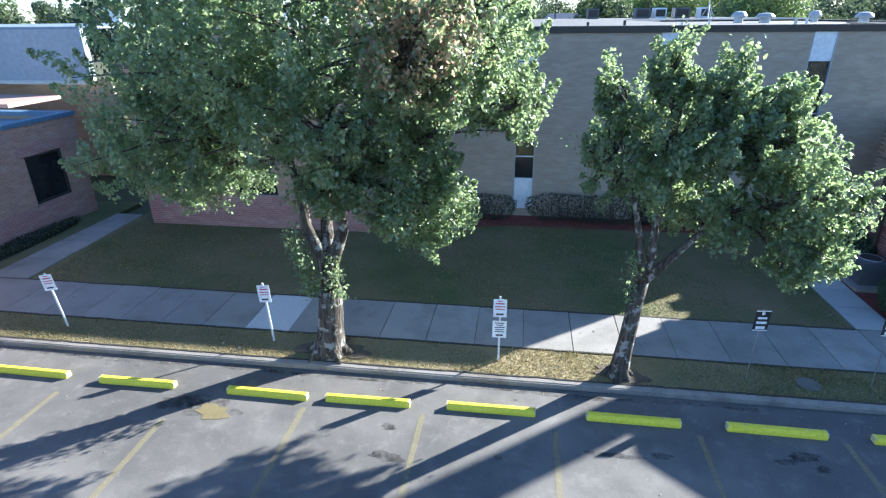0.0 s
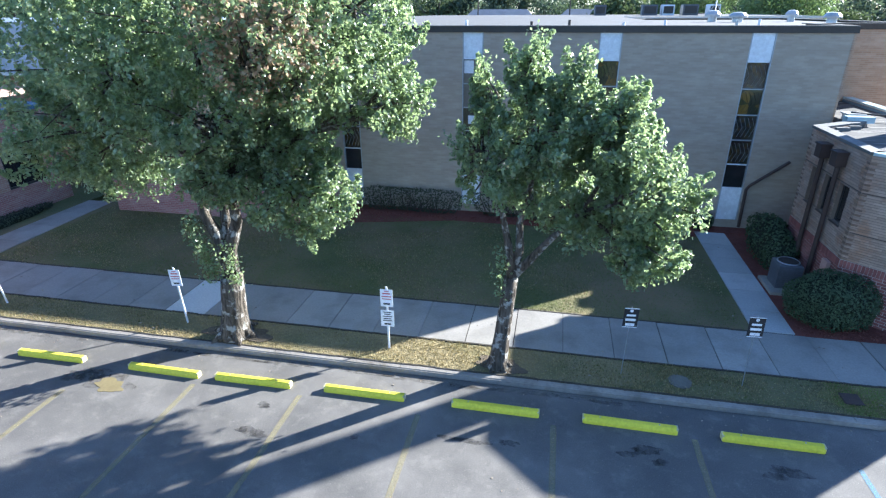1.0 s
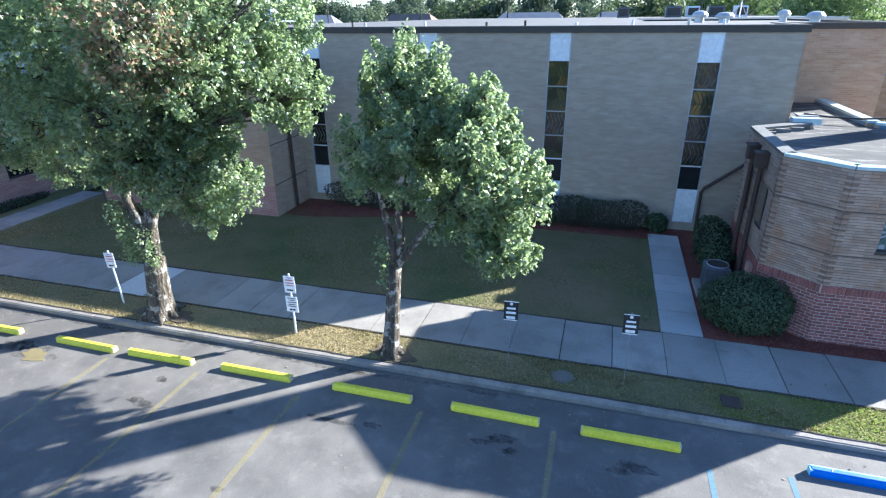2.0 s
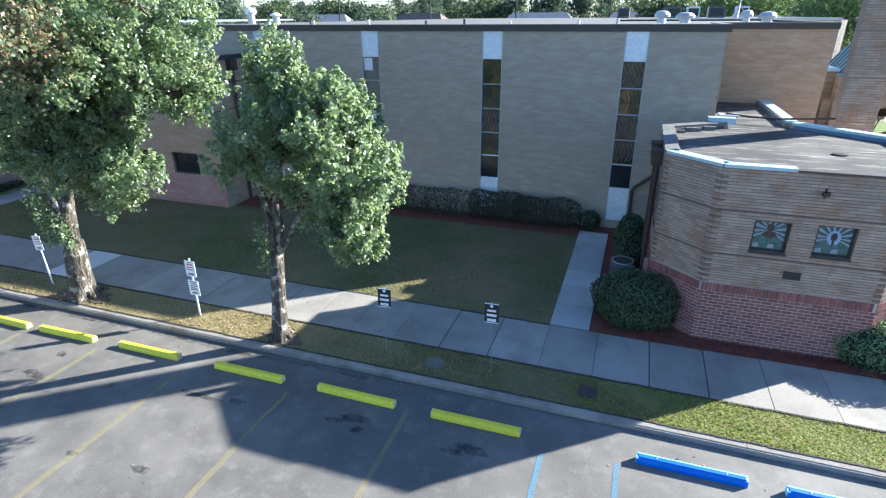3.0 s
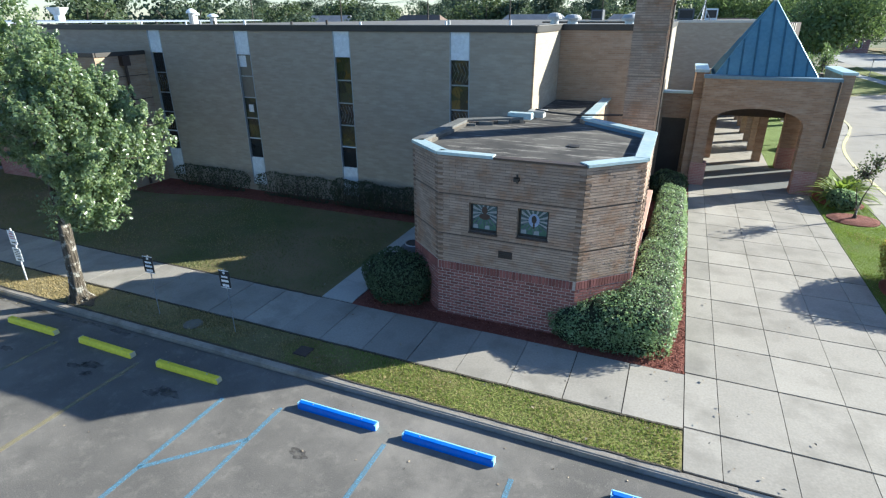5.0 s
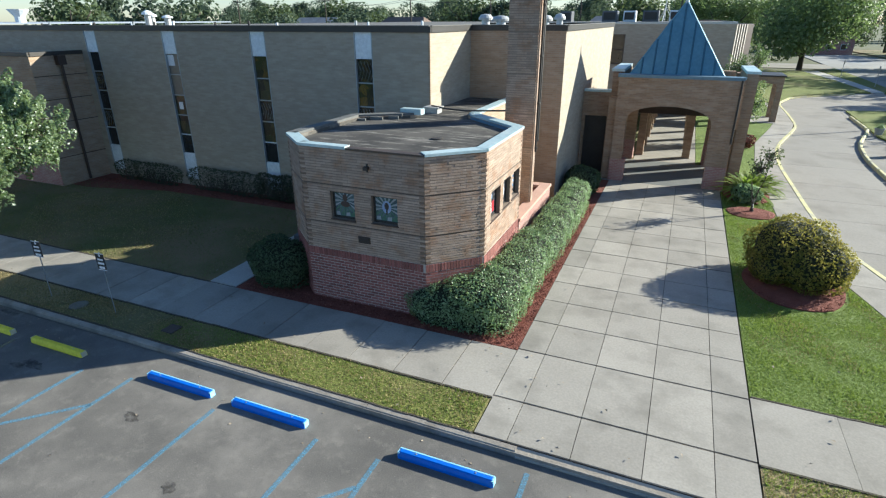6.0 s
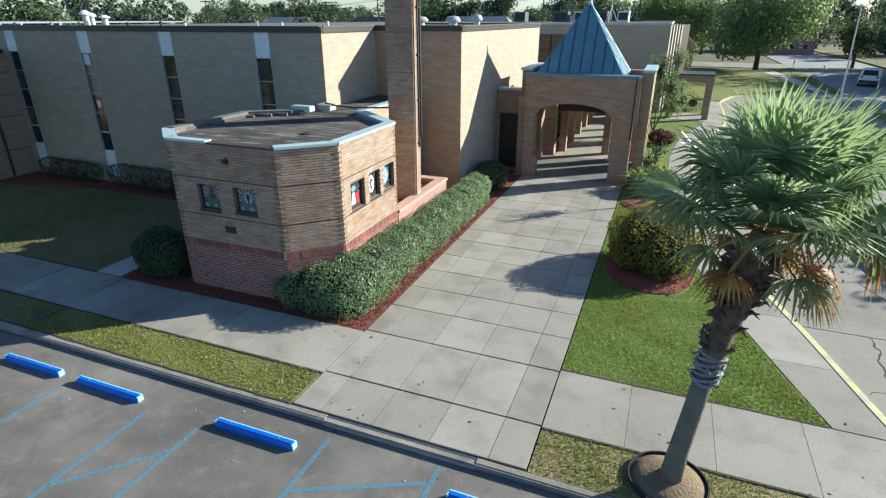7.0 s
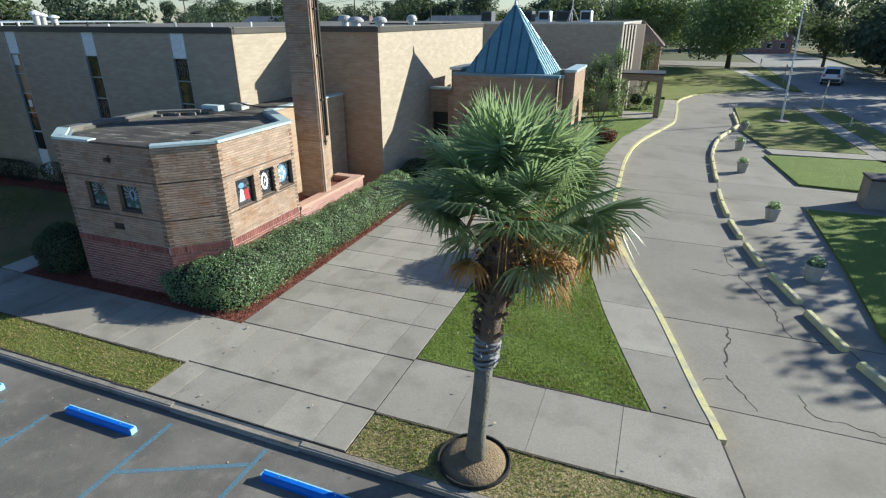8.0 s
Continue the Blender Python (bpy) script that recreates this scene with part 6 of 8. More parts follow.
sign_post(8.30, 10.36, [(1.21, 0.30, 0.46, "black")], (-1, 2), M_STEEL, 1.7, "dark sign with pale panels on a thin stake", 0.0045)
M_DIRTY = mottled("dirty_concrete", (0.12, 0.11, 0.09), (0.2, 0.185, 0.15), 3, 20, 0.95, 0.4, 0.01)
hatch = thing("valve_cover", (7.04, 10.25, G), "round concrete valve cover in the verge", "cover")
part("lid", Geo().lathe(7.04, 10.25, [(0.2, G - 0.05), (0.2, G + 0.015), (0.17, G + 0.02)], 20), M_DIRTY, hatch)
part("rim", Geo().lathe(7.04, 10.25, [(0.24, G - 0.05), (0.24, G + 0.006), (0.21, G + 0.01)], 20), M_DIRTY, hatch)
hatch = thing("meter_box", (10.35, 10.3, G), "rusty meter box lid in the verge", "cover")
part("lid", Geo().slab(10.17, 10.53, 10.12, 10.48, 0, G + 0.02), M_BROWN, hatch)

# ---------- trees ----------
def branch_path(a, b, rnd, sag=0.12, n=5):
    a, b = Vector(a), Vector(b)
    d = b - a
    out = [a + d * i / n for i in range(n + 1)]
    for i in range(1, n):
        out[i] += Vector((rnd.uniform(-1, 1), rnd.uniform(-1, 1), rnd.uniform(0.2, 1))) * d.length * sag * math.sin(math.pi * i / n) * 0.6
    return out


M_SOIL_DARK = mottled("dark_soil", (0.09, 0.07, 0.045), (0.19, 0.15, 0.10), 2.5, 24, 0.95, 0.9, 0.03)


def leafy_tree(name, base, fork, lobes, stems, trunk_r, leaf, leaves_per, clusters, seed, label, mats, spread=0.26, shoots=(), browning=None):
    """A tree whose limbs reach into lobes of its crown: (centre, radii, weight)."""
    rnd = random.Random(seed)
    rng = np.random.default_rng(seed)
    ob = thing(name, base, label, "tree")
    wood = Geo()
    bx, by, bz = base
    # flared foot and trunk, then stems from the fork
    ring = []
    wood.tube([(bx, by, bz - 0.1), (bx, by, bz + 0.12), (bx + (fork[0] - bx) * 0.3, by + (fork[1] - by) * 0.3, bz + (fork[2] - bz) * 0.35), (bx + (fork[0] - bx) * 0.7, by + (fork[1] - by) * 0.7, bz + (fork[2] - bz) * 0.75), fork],
              [trunk_r * 1.7, trunk_r * 1.25, trunk_r, trunk_r * 0.92, trunk_r * 0.85], 12)
    for i in range(6):
        a = i * 1.05 + rnd.uniform(-0.2, 0.2)
        wood.tube([(bx + 0.3 * trunk_r * math.cos(a), by + 0.3 * trunk_r * math.sin(a), bz + 0.3), (bx + 1.3 * trunk_r * math.cos(a), by + 1.3 * trunk_r * math.sin(a), bz + 0.07), (bx + 2.1 * trunk_r * math.cos(a), by + 2.1 * trunk_r * math.sin(a), bz - 0.04)], [trunk_r * 0.5, trunk_r * 0.33, trunk_r * 0.12], 6)
    part("trunk", wood, M_BARK, ob, "grey furrowed trunk", smooth=True)
    heads = []
    for s in stems:
        p = branch_path(fork, s, rnd, 0.06, 4)
        part("limb", Geo().tube([tuple(q) for q in p], [trunk_r * (0.62 - 0.1 * i) for i in range(5)], 9), M_BARK, ob, "pale grey limb", smooth=True)
        heads.append(p)
    pts, nrm = [], []
    total = sum(l[2] for l in lobes)
    for centre, radii, weight in lobes:
        c, r = np.array(centre), np.array(radii)
        near = min((q for h in heads for q in h[1:]), key=lambda q: (q - Vector(centre)).length)
        p = branch_path(near, centre, rnd, 0.08, 4)
        part("limb", Geo().tube([tuple(q) for q in p], [trunk_r * f for f in (0.30, 0.25, 0.20, 0.15, 0.10)], 7), M_BARK, ob, "", smooth=True)
        n = max(6, int(clusters * weight / total))
        u = rng.normal(size=(n, 3))
        u /= np.linalg.norm(u, axis=1, keepdims=True)
        rad = rng.uniform(0.12, 1.0, n) ** 0.45 * rng.uniform(0.82, 1.12, n)
        cc = c + u * rad[:, None] * r
        twigs = Geo()
        for q in cc[:: max(1, n // 26)]:
            start = p[rnd.choice((2, 3, 4))]
            w = branch_path(start, Vector(q), rnd, 0.10, 3)
            twigs.tube([tuple(x) for x in w], [0.035, 0.026, 0.017, 0.008], 5, False)
        part("branchwork", twigs, M_BARK, ob, "", smooth=True, kind="stuff")
        for q, d in zip(cc, u):
            k = int(leaves_per * rng.uniform(0.6, 1.4))
            way = d * 0.6 + np.array((0, 0, 0.75)) + rng.normal(size=3) * 0.35
            way /= np.linalg.norm(way)
            reach = spread * rng.uniform(2.4, 4.6)
            f = rng.uniform(0, 1, (k, 1)) ** 0.85
            around = rng.normal(size=(k, 3))
            around -= (around @ way)[:, None] * way
            around *= np.minimum(1, 1.6 / np.linalg.norm(around, axis=1, keepdims=True))
            off = way * (f - 0.5) * reach + around * spread * 0.62 * (1.08 - 0.85 * f ** 2)
            pts.append(q + off)
            nrm.append(around * 0.45 + d * 0.35 + np.array((0, 0, 0.4)) + rng.normal(size=(k, 3)) * 0.5)
    for a, b, k in shoots:
        f = rng.uniform(0, 1, (k, 1))
        pts.append(np.array(a) + (np.array(b) - np.array(a)) * f + rng.normal(size=(k, 3)) * 0.10)
        nrm.append(rng.normal(size=(k, 3)) + np.array((0, 0, 0.4)))
    pts, nrm = np.concatenate(pts), np.concatenate(nrm)
    keep = pts[:, 2] > bz + 1.2
    pts, nrm = pts[keep], nrm[keep]
    if browning:
        c, r = browning
        gone = (((pts - np.array(c)) / np.array(r)) ** 2).sum(axis=1) < rng.uniform(-0.6, 0.8, len(pts))
        v, t = cards(pts[gone], nrm[gone], rng.uniform(0.6, 1.15, gone.sum()) * leaf, seed + 1, 1.15)
        part("browning_leaves", soup("browning_leaves", v, t), M_LEAF_BROWN, ob, "patch of browning leaves", kind="stuff")
        pts, nrm = pts[~gone], nrm[~gone]
    v, t = cards(pts, nrm, rng.uniform(0.6, 1.15, len(pts)) * leaf, seed, 1.15)
    part("crown", soup("crown", v, t), mats, ob, "dense crown of small glossy leaves", kind="stuff")
    return ob


BROWN_AT = ((-0.7, 8.3, 7.0), (1.7, 1.6, 1.4))
leafy_tree("maple_tree", (-3.35, 10.18, G), (-3.2, 10.2, 1.75),
           [((-3.3, 10.4, 7.6), (2.9, 3.3, 2.3), 10), ((-5.6, 10.3, 6.7), (1.9, 2.6, 1.8), 6), ((-6.3, 10.6, 5.0), (1.8, 2.2, 1.3), 5.2), ((-6.8, 12.2, 3.7), (1.5, 1.4, 0.8), 2.4), ((-1.0, 10.0, 3.85), (1.05, 1.2, 0.95), 2.6), ((-1.5, 10.3, 4.9), (1.2, 1.2, 0.7), 2.0), ((-2.6, 9.7, 4.2), (0.9, 0.9, 0.6), 1.4),
            ((-0.5, 10.7, 6.3), (1.5, 2.4, 1.0), 4.6), ((-2.8, 9.9, 5.5), (1.9, 2.3, 1.0), 3.6), ((0.0, 10.9, 7.5), (1.3, 2.2, 1.2), 3.0), ((-0.9, 8.6, 7.0), (1.2, 1.1, 1.2), 2.2), ((0.75, 11.0, 5.7), (0.75, 1.2, 0.75), 1.3)],
           [(-3.9, 10.4, 4.6), (-2.6, 10.0, 4.4), (-3.3, 11.0, 4.8)], 0.30, 0.050, 84, 1800, 21, "large broad maple with forked trunk and some browning leaves", M_LEAF, 0.165,
           [((-3.5, 9.95, 1.7), (-3.9, 10.0, 3.2), 520), ((-2.9, 9.9, 1.7), (-3.0, 9.9, 2.6), 200)], BROWN_AT)
leafy_tree("maple_tree", (3.15, 10.08, G), (3.35, 10.1, 2.35),
           [((3.7, 10.5, 5.1), (1.25, 2.0, 1.3), 5.5), ((3.45, 10.5, 6.3), (0.42, 0.5, 0.75), 1.2), ((4.3, 10.0, 6.0), (0.45, 0.6, 0.75), 1.3), ((5.2, 10.0, 5.2), (0.7, 1.3, 0.8), 2.3), ((5.75, 9.7, 4.3), (0.85, 1.1, 0.95), 3.0), ((5.75, 9.3, 3.35), (0.6, 0.7, 0.55), 1.4), ((5.0, 10.5, 5.45), (0.65, 0.9, 0.6), 1.4),
            ((2.55, 10.7, 4.7), (0.65, 1.0, 0.95), 1.0), ((4.5, 10.9, 3.7), (0.95, 1.6, 0.6), 2.2), ((2.55, 11.4, 5.9), (0.28, 0.35, 0.55), 0.4), ((5.3, 9.9, 5.85), (0.3, 0.4, 0.45), 0.5), ((4.2, 12.2, 4.4), (0.9, 0.9, 0.9), 1.5)],
           [(3.0, 10.2, 4.2), (4.6, 10.0, 3.9), (3.7, 10.3, 4.6)], 0.17, 0.049, 76, 880, 33, "slender maple with a slanting trunk and glossy green leaves", M_LEAF, 0.14,
           [((3.2, 9.98, 1.9), (3.1, 9.98, 3.0), 140), ((3.5, 10.6, 6.6), (3.57, 10.65, 7.1), 70), ((4.4, 9.9, 6.4), (4.49, 9.8, 6.95), 60), ((2.5, 11.55, 6.2), (2.56, 11.65, 6.65), 40), ((1.75, 11.0, 5.05), (2.3, 10.8, 4.6), 40)])

for i, (x, y, rx, ry) in enumerate(((-3.3, 10.2, 0.75, 0.36), (3.2, 10.1, 0.5, 0.3))):
    blot("bare_earth", x, y, rx, ry, M_SOIL_DARK, "bare trodden earth round a tree foot", 60 + i, G + 0.012)

# ---------- palm ----------
palm = thing("fan_palm", (25.44, 10.34, G), "leaning fan palm with a shaggy trunk and withered lower fronds", "palm tree")
HEAD = Vector((25.9, 10.12, 4.84))
axis = [(25.44, 10.34, 0.05), (25.49, 10.31, 0.9), (25.57, 10.24, 1.9), (25.66, 10.19, 2.8), (25.74, 10.16, 3.5)]
axis_low, axis_up = axis[:3] + [(25.62, 10.21, 2.45)], [(25.62, 10.21, 2.44), axis[3], axis[4]]
part("trunk", Geo().tube(axis_low, [0.19, 0.155, 0.142, 0.145], 14), M_PALM_LOW, palm, "smooth grey-green lower trunk", smooth=True)
part("upper_trunk", Geo().tube(axis_up, [0.145, 0.155, 0.17], 14), M_PALM_TRUNK, palm, "rough brown upper trunk", smooth=True)
rnd = random.Random(77)
part("shaggy_trunk", Geo().tube([(25.72, 10.17, 3.3), (25.77, 10.15, 3.7), (25.83, 10.14, 4.2), (25.89, 10.12, 4.72)], [0.17, 0.20, 0.24, 0.12], 14), M_PALM_TRUNK, palm, "rough brown upper trunk")
boots = Geo()
for i in range(230):
    z = rnd.uniform(2.85, 4.45) if i % 3 == 0 else rnd.uniform(3.5, 4.45)
    a = rnd.uniform(0, 6.28)
    c = Vector((25.71 + 0.13 * (z - 3.25), 10.15 + 0.03 * max(0, 3.4 - z), z))
    d = Vector((math.cos(a), math.sin(a), 0))
    r = 0.14 + 0.09 * math.sin((z - 3.2) * 1.6) if z > 3.2 else 0.15 + 0.1 * (z - 2.7)
    boots.tube([tuple(c + d * r * 0.8), tuple(c + d * (r + 0.06) + Vector((0, 0, 0.08))), tuple(c + d * (r + rnd.uniform(0.1, 0.2) * (1 if z > 3.2 else 0.35)) + Vector((0, 0, rnd.uniform(-0.05, 0.2))))], [0.04, 0.03, 0.006], 4)
part("shaggy_bark", boots, M_PALM_TRUNK, palm, "broken brown leaf stubs", kind="stuff")
wrap = Geo()
for i in range(9):
    z = 2.36 + 0.05 * i
    cx = 25.60 + 0.09 * (z - 2.2)
    pts = [(cx + (0.175 + 0.015 * (i % 2)) * math.cos(2 * math.pi * q / 12), 10.22 + 0.175 * math.sin(2 * math.pi * q / 12), z + 0.05 * math.sin(2 * math.pi * q / 12 + i * 1.3)) for q in range(13)]
    wrap.tube(pts, 0.026, 5)
for i in range(16):
    a, z = rnd.uniform(0, 6.28), rnd.uniform(2.34, 2.82)
    cx = 25.60 + 0.09 * (z - 2.2)
    wrap.tube([(cx + 0.17 * math.cos(a), 10.22 + 0.17 * math.sin(a), z), (cx + 0.30 * math.cos(a + 0.25), 10.22 + 0.30 * math.sin(a + 0.25), z + rnd.uniform(-0.02, 0.12))], [0.022, 0.006], 4)
part("wrap", wrap, M_WRAP, palm, "grey knotted wrap round the trunk")


def fan(centre, direction, reach, radius, droop, seed, parent, mat, label="", blades=38, span=245):
    """A fan leaf: a stalk and a half-round of narrow pleated blades with drooping tips."""
    r = random.Random(seed)
    d = Vector(direction).normalized()
    hub = Vector(centre) + d * reach + Vector((0, 0, -droop * reach * 0.25))
    g = Geo()
    side = d.cross(Vector((0, 0, 1)))
    side = side.normalized() if side.length > 0.05 else Vector((1, 0, 0))
    up = side.cross(d)
    mid = (Vector(centre) + hub) / 2 + Vector((0, 0, 0.08))
    st = Geo().tube([tuple(centre), tuple(mid), tuple(hub)], [0.028, 0.02, 0.014], 5)
    for i in range(blades):
        a = radians(-span / 2 + span * i / (blades - 1) + r.uniform(-2.5, 2.5))
        bd = (d * math.cos(a) + side * math.sin(a)).normalized()
        bd = (bd + up * 0.22 * math.cos(a)).normalized()
        L = radius * (0.72 + 0.28 * math.cos(a * 0.55)) * r.uniform(0.86, 1.08)
        w = 0.024
        wv = bd.cross(up).normalized() * w
        pts = []
        for f, wf, dz in ((0.0, 0.25, 0), (0.35, 1.0, -0.02), (0.68, 0.8, -0.12 * droop - 0.03), (1.0, 0.06, -0.50 * droop - 0.05)):
            p = hub + bd * L * f + Vector((0, 0, dz * L))
            pts.append((p - wv * wf, p + up * 0.012 * wf, p + wv * wf))
        k = len(g.v)
        for row in pts:
            g.v += [tuple(q) for q in row]
        for q in range(3):
            o = k + 3 * q
            g.f += [(o, o + 1, o + 4, o + 3), (o + 1, o + 2, o + 5, o + 4)]
    frond = part("frond", g, mat, parent, label)
    part("stalk", st, M_PALM if mat is M_PALM else M_PALM_OLD, frond)
    return frond


rnd = random.Random(4)
k = 0
for ring_z, count, elev, reach, radius, droop in ((0.30, 7, 66, 0.72, 0.90, 0.2), (0.18, 9, 40, 0.92, 0.98, 0.4), (0.05, 10, 18, 1.0, 0.95, 0.55), (-0.05, 6, 15, 0.85, 0.70, 0.5)):
    for i in range(count):
        a = 2 * math.pi * i / count + rnd.uniform(-0.22, 0.22) + ring_z * 3
        e = radians(elev + rnd.uniform(-9, 9))
        fan(tuple(HEAD + Vector((0.05 * math.cos(a), 0.05 * math.sin(a), ring_z * 0.7))), (math.cos(a) * math.cos(e), math.sin(a) * math.cos(e), math.sin(e)), reach * rnd.uniform(0.85, 1.12), radius * rnd.uniform(0.88, 1.08), droop * rnd.uniform(0.7, 1.3), k, palm, M_PALM, "green fan frond" if k == 0 else "")
        k += 1
for i in range(6):
    a = 2 * math.pi * i / 6 + rnd.uniform(-0.3, 0.3)
    e = radians(rnd.uniform(-16, 4))
    fan(tuple(HEAD + Vector((0, 0, -0.25))), (math.cos(a) * math.cos(e), math.sin(a) * math.cos(e), math.sin(e)), rnd.uniform(0.4, 0.6), rnd.uniform(0.4, 0.6), 1.2, k, palm, M_PALM if i % 2 else M_PALM_OLD, "" if i % 2 else "withered brown frond", 22, 200)
    k += 1
for i, (dx, dy, dz) in enumerate(((0.95, 0.1, -0.45), (0.8, 0.5, -0.5), (0.9, -0.3, -0.6), (0.97, 0.2, 0.30), (0.95, -0.15, 0.22), (0.9, 0.45, 0.26), (0.95, 0.0, 0.36))):
    out = 0.62 + 0.04 * i if i < 3 else 1.12
    fan(tuple(HEAD + Vector((0.05, 0, -0.2))), (dx, dy, dz), out, 0.42 if i < 3 else 0.55 if i < 6 else 0.8, 1.1, 910 + i, palm, M_PALM if i in (0, 6) else M_PALM_OLD, "", 24, 190)
stalks = Geo()
for i in range(26):
    a = rnd.uniform(0, 6.28)
    L = rnd.uniform(0.7, 1.15)
    p0 = HEAD + Vector((0, 0, -0.1))
    p1 = p0 + Vector((math.cos(a) * L * 0.55, math.sin(a) * L * 0.55, 0.05))
    p2 = p0 + Vector((math.cos(a) * L * 0.85, math.sin(a) * L * 0.85, -0.55 * L))
    stalks.tube([tuple(p0), tuple(p1), tuple(p2)], [0.014, 0.01, 0.006], 4)
part("fruit_bunch", stalks, M_PALM_OLD, palm, "orange-brown fruit stalks", kind="stuff")
rng = np.random.default_rng(8)
aa = rng.uniform(-1.2, 1.6, 700)
rr = rng.uniform(0.25, 0.95, 700)
pts = np.column_stack([HEAD.x + rr * np.cos(aa), HEAD.y + rr * np.sin(aa), HEAD.z - 0.15 - 0.75 * rr ** 1.5 + rng.normal(0, 0.12, 700)])
v, t = cards(pts, rng.normal(size=(700, 3)), rng.uniform(0.012, 0.035, 700), 6)
part("fruit_sprays", soup("fruit_sprays", v, t), M_PALM_OLD, palm, "withered brown fruit sprays", kind="stuff")
ring = thing("tree_ring", (25.43, 10.37, G), "round mulched mound with black edging at the palm", "tree ring")
mound = Geo()
prof = [(0.60, G - 0.05), (0.58, G + 0.03), (0.42, G + 0.10), (0.24, G + 0.17), (0.10, G + 0.2)]
mound.lathe(25.43, 10.37, prof, 28)
part("mound", mound, M_SOIL, ring, "sandy soil and bark", smooth=True)
edge_ring = Geo()
for q in range(28):
    a, b = 2 * math.pi * q / 28, 2 * math.pi * (q + 1) / 28
    edge_ring.prism([(25.43 + s * math.cos(w), 10.37 + s * math.sin(w)) for s, w in ((0.61, a), (0.635, a), (0.635, b), (0.61, b))], G - 0.05, G + 0.07)
part("edging", edge_ring, M_TYRE, ring, "black plastic edging")

# ---------- hedges and shrubs ----------
def leafy_mass(name, blobs, leaf, count, mat, seed, label, category, core=0.88, group=""):
    """A clipped or loose shrub: near-black solid cores, painting the inner shade, clad in many small leaves. blobs:
    (centre, radii, squareness).
    """
    rng = np.random.default_rng(seed)
    x0, y0 = blobs[0][0][0], blobs[0][0][1]
    ob = thing(name, (x0, y0, G), label, category, group)
    pts, nrm = [], []
    core_g = Geo()
    area = [r[0] * r[1] + r[0] * r[2] + r[1] * r[2] for _, r, _ in blobs]
    for (c, r, p), a in zip(blobs, area):
        c, r = np.array(c), np.array(r)

        def surf(d):
            return d / (np.abs(d) ** p).sum(axis=-1, keepdims=True) ** (1 / p)
        k = int(count * a / sum(area))
        d = rng.normal(size=(k, 3))
        s = surf(d)
        lump = 1 + 0.05 * np.sin(7 * s[:, :1] * r[0] + 3) + 0.05 * np.sin(6 * s[:, 1:2] * r[1] + 1) + 0.04 * np.sin(9 * s[:, 2:] * r[2])
        q = c + s * r * lump * rng.uniform(0.9, 1.035, (k, 1))
        inside = np.zeros(k, bool)
        for (c2, r2, p2) in blobs:
            if c2 is not None and not np.allclose(c2, c):
                inside |= (np.abs((q - np.array(c2)) / np.array(r2)) ** p2).sum(axis=1) < 0.82
        keep = (~inside) & (q[:, 2] > G + 0.02)
        g = np.sign(s) * np.abs(s) ** (p - 1) / r
        pts.append(q[keep]), nrm.append((g / np.linalg.norm(g, axis=1, keepdims=True) + rng.normal(size=(k, 3)) * 0.55)[keep])
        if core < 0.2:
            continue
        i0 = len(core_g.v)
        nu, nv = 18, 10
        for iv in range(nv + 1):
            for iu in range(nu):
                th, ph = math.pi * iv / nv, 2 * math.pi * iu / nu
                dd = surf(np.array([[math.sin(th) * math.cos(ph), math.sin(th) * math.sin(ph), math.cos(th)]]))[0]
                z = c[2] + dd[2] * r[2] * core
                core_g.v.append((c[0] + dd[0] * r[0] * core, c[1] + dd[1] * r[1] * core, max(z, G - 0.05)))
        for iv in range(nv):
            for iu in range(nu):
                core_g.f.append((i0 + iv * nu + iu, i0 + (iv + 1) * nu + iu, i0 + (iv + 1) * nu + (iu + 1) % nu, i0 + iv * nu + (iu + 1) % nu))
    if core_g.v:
        # solid dark body in place of the shaded inside of the shrub
        part("core", core_g, M_CORE_SHADE, ob, "near-black solid core for the shade inside")
    else:
        twigs = Geo()
        for (c, r, p) in blobs:
            for q in range(14):
                e = rng.uniform(-0.85, 0.85, 3) * np.array(r)
                twigs.tube([(c[0] + 0.3 * e[0], c[1], G - 0.05), (c[0] + 0.7 * e[0], c[1] + 0.5 * e[1], c[2] * 0.5), (c[0] + e[0], c[1] + e[1], c[2] + abs(e[2]))], [0.016, 0.012, 0.006], 4)
        part("stem", twigs, M_BARK_FAR, ob, "thin bare stems", kind="stuff")
    pts, nrm = np.concatenate(pts), np.concatenate(nrm)
    v, t = cards(pts, nrm, rng.uniform(0.6, 1.2, len(pts)) * leaf, seed, 1.0)
    part("leaves", soup("leaves", v, t), mat, ob, "", kind="stuff")
    return ob


M_BUSH_DULL = leaf_material("dull_hedge_leaf", ((0.05, 0.058, 0.042), (0.064, 0.074, 0.052), (0.08, 0.09, 0.062)), 0.85, 0.25, (0.2, 0.26, 0.08), None, 0.2)
M_MULCH_CHIP = leaf_material("mulch_chip", ((0.09, 0.028, 0.02), (0.20, 0.065, 0.045), (0.33, 0.14, 0.10)), 0.8, 0.05, (0.2, 0.08, 0.05), None, 0.2)
leafy_mass("hedge", [((16.35, 13.45, 0.48), (1.0, 0.62, 0.60), 2.8), ((16.95, 13.55, 0.55), (0.98, 0.70, 0.68), 3.0), ((17.40, 14.1, 0.62), (0.76, 1.18, 0.72), 3.4), ((17.58, 15.9, 0.66), (0.60, 2.3, 0.69), 3.8)], 0.031, 44000, M_HEDGE, 51, "clipped glossy green hedge round the annex corner", "hedge")
leafy_mass("hedge", [((17.75, 19.5, 0.67), (0.53, 2.6, 0.68), 4.2), ((17.78, 22.3, 0.66), (0.50, 1.9, 0.68), 4.2)], 0.032, 27000, M_HEDGE, 52, "long clipped green hedge beside the walk", "hedge")
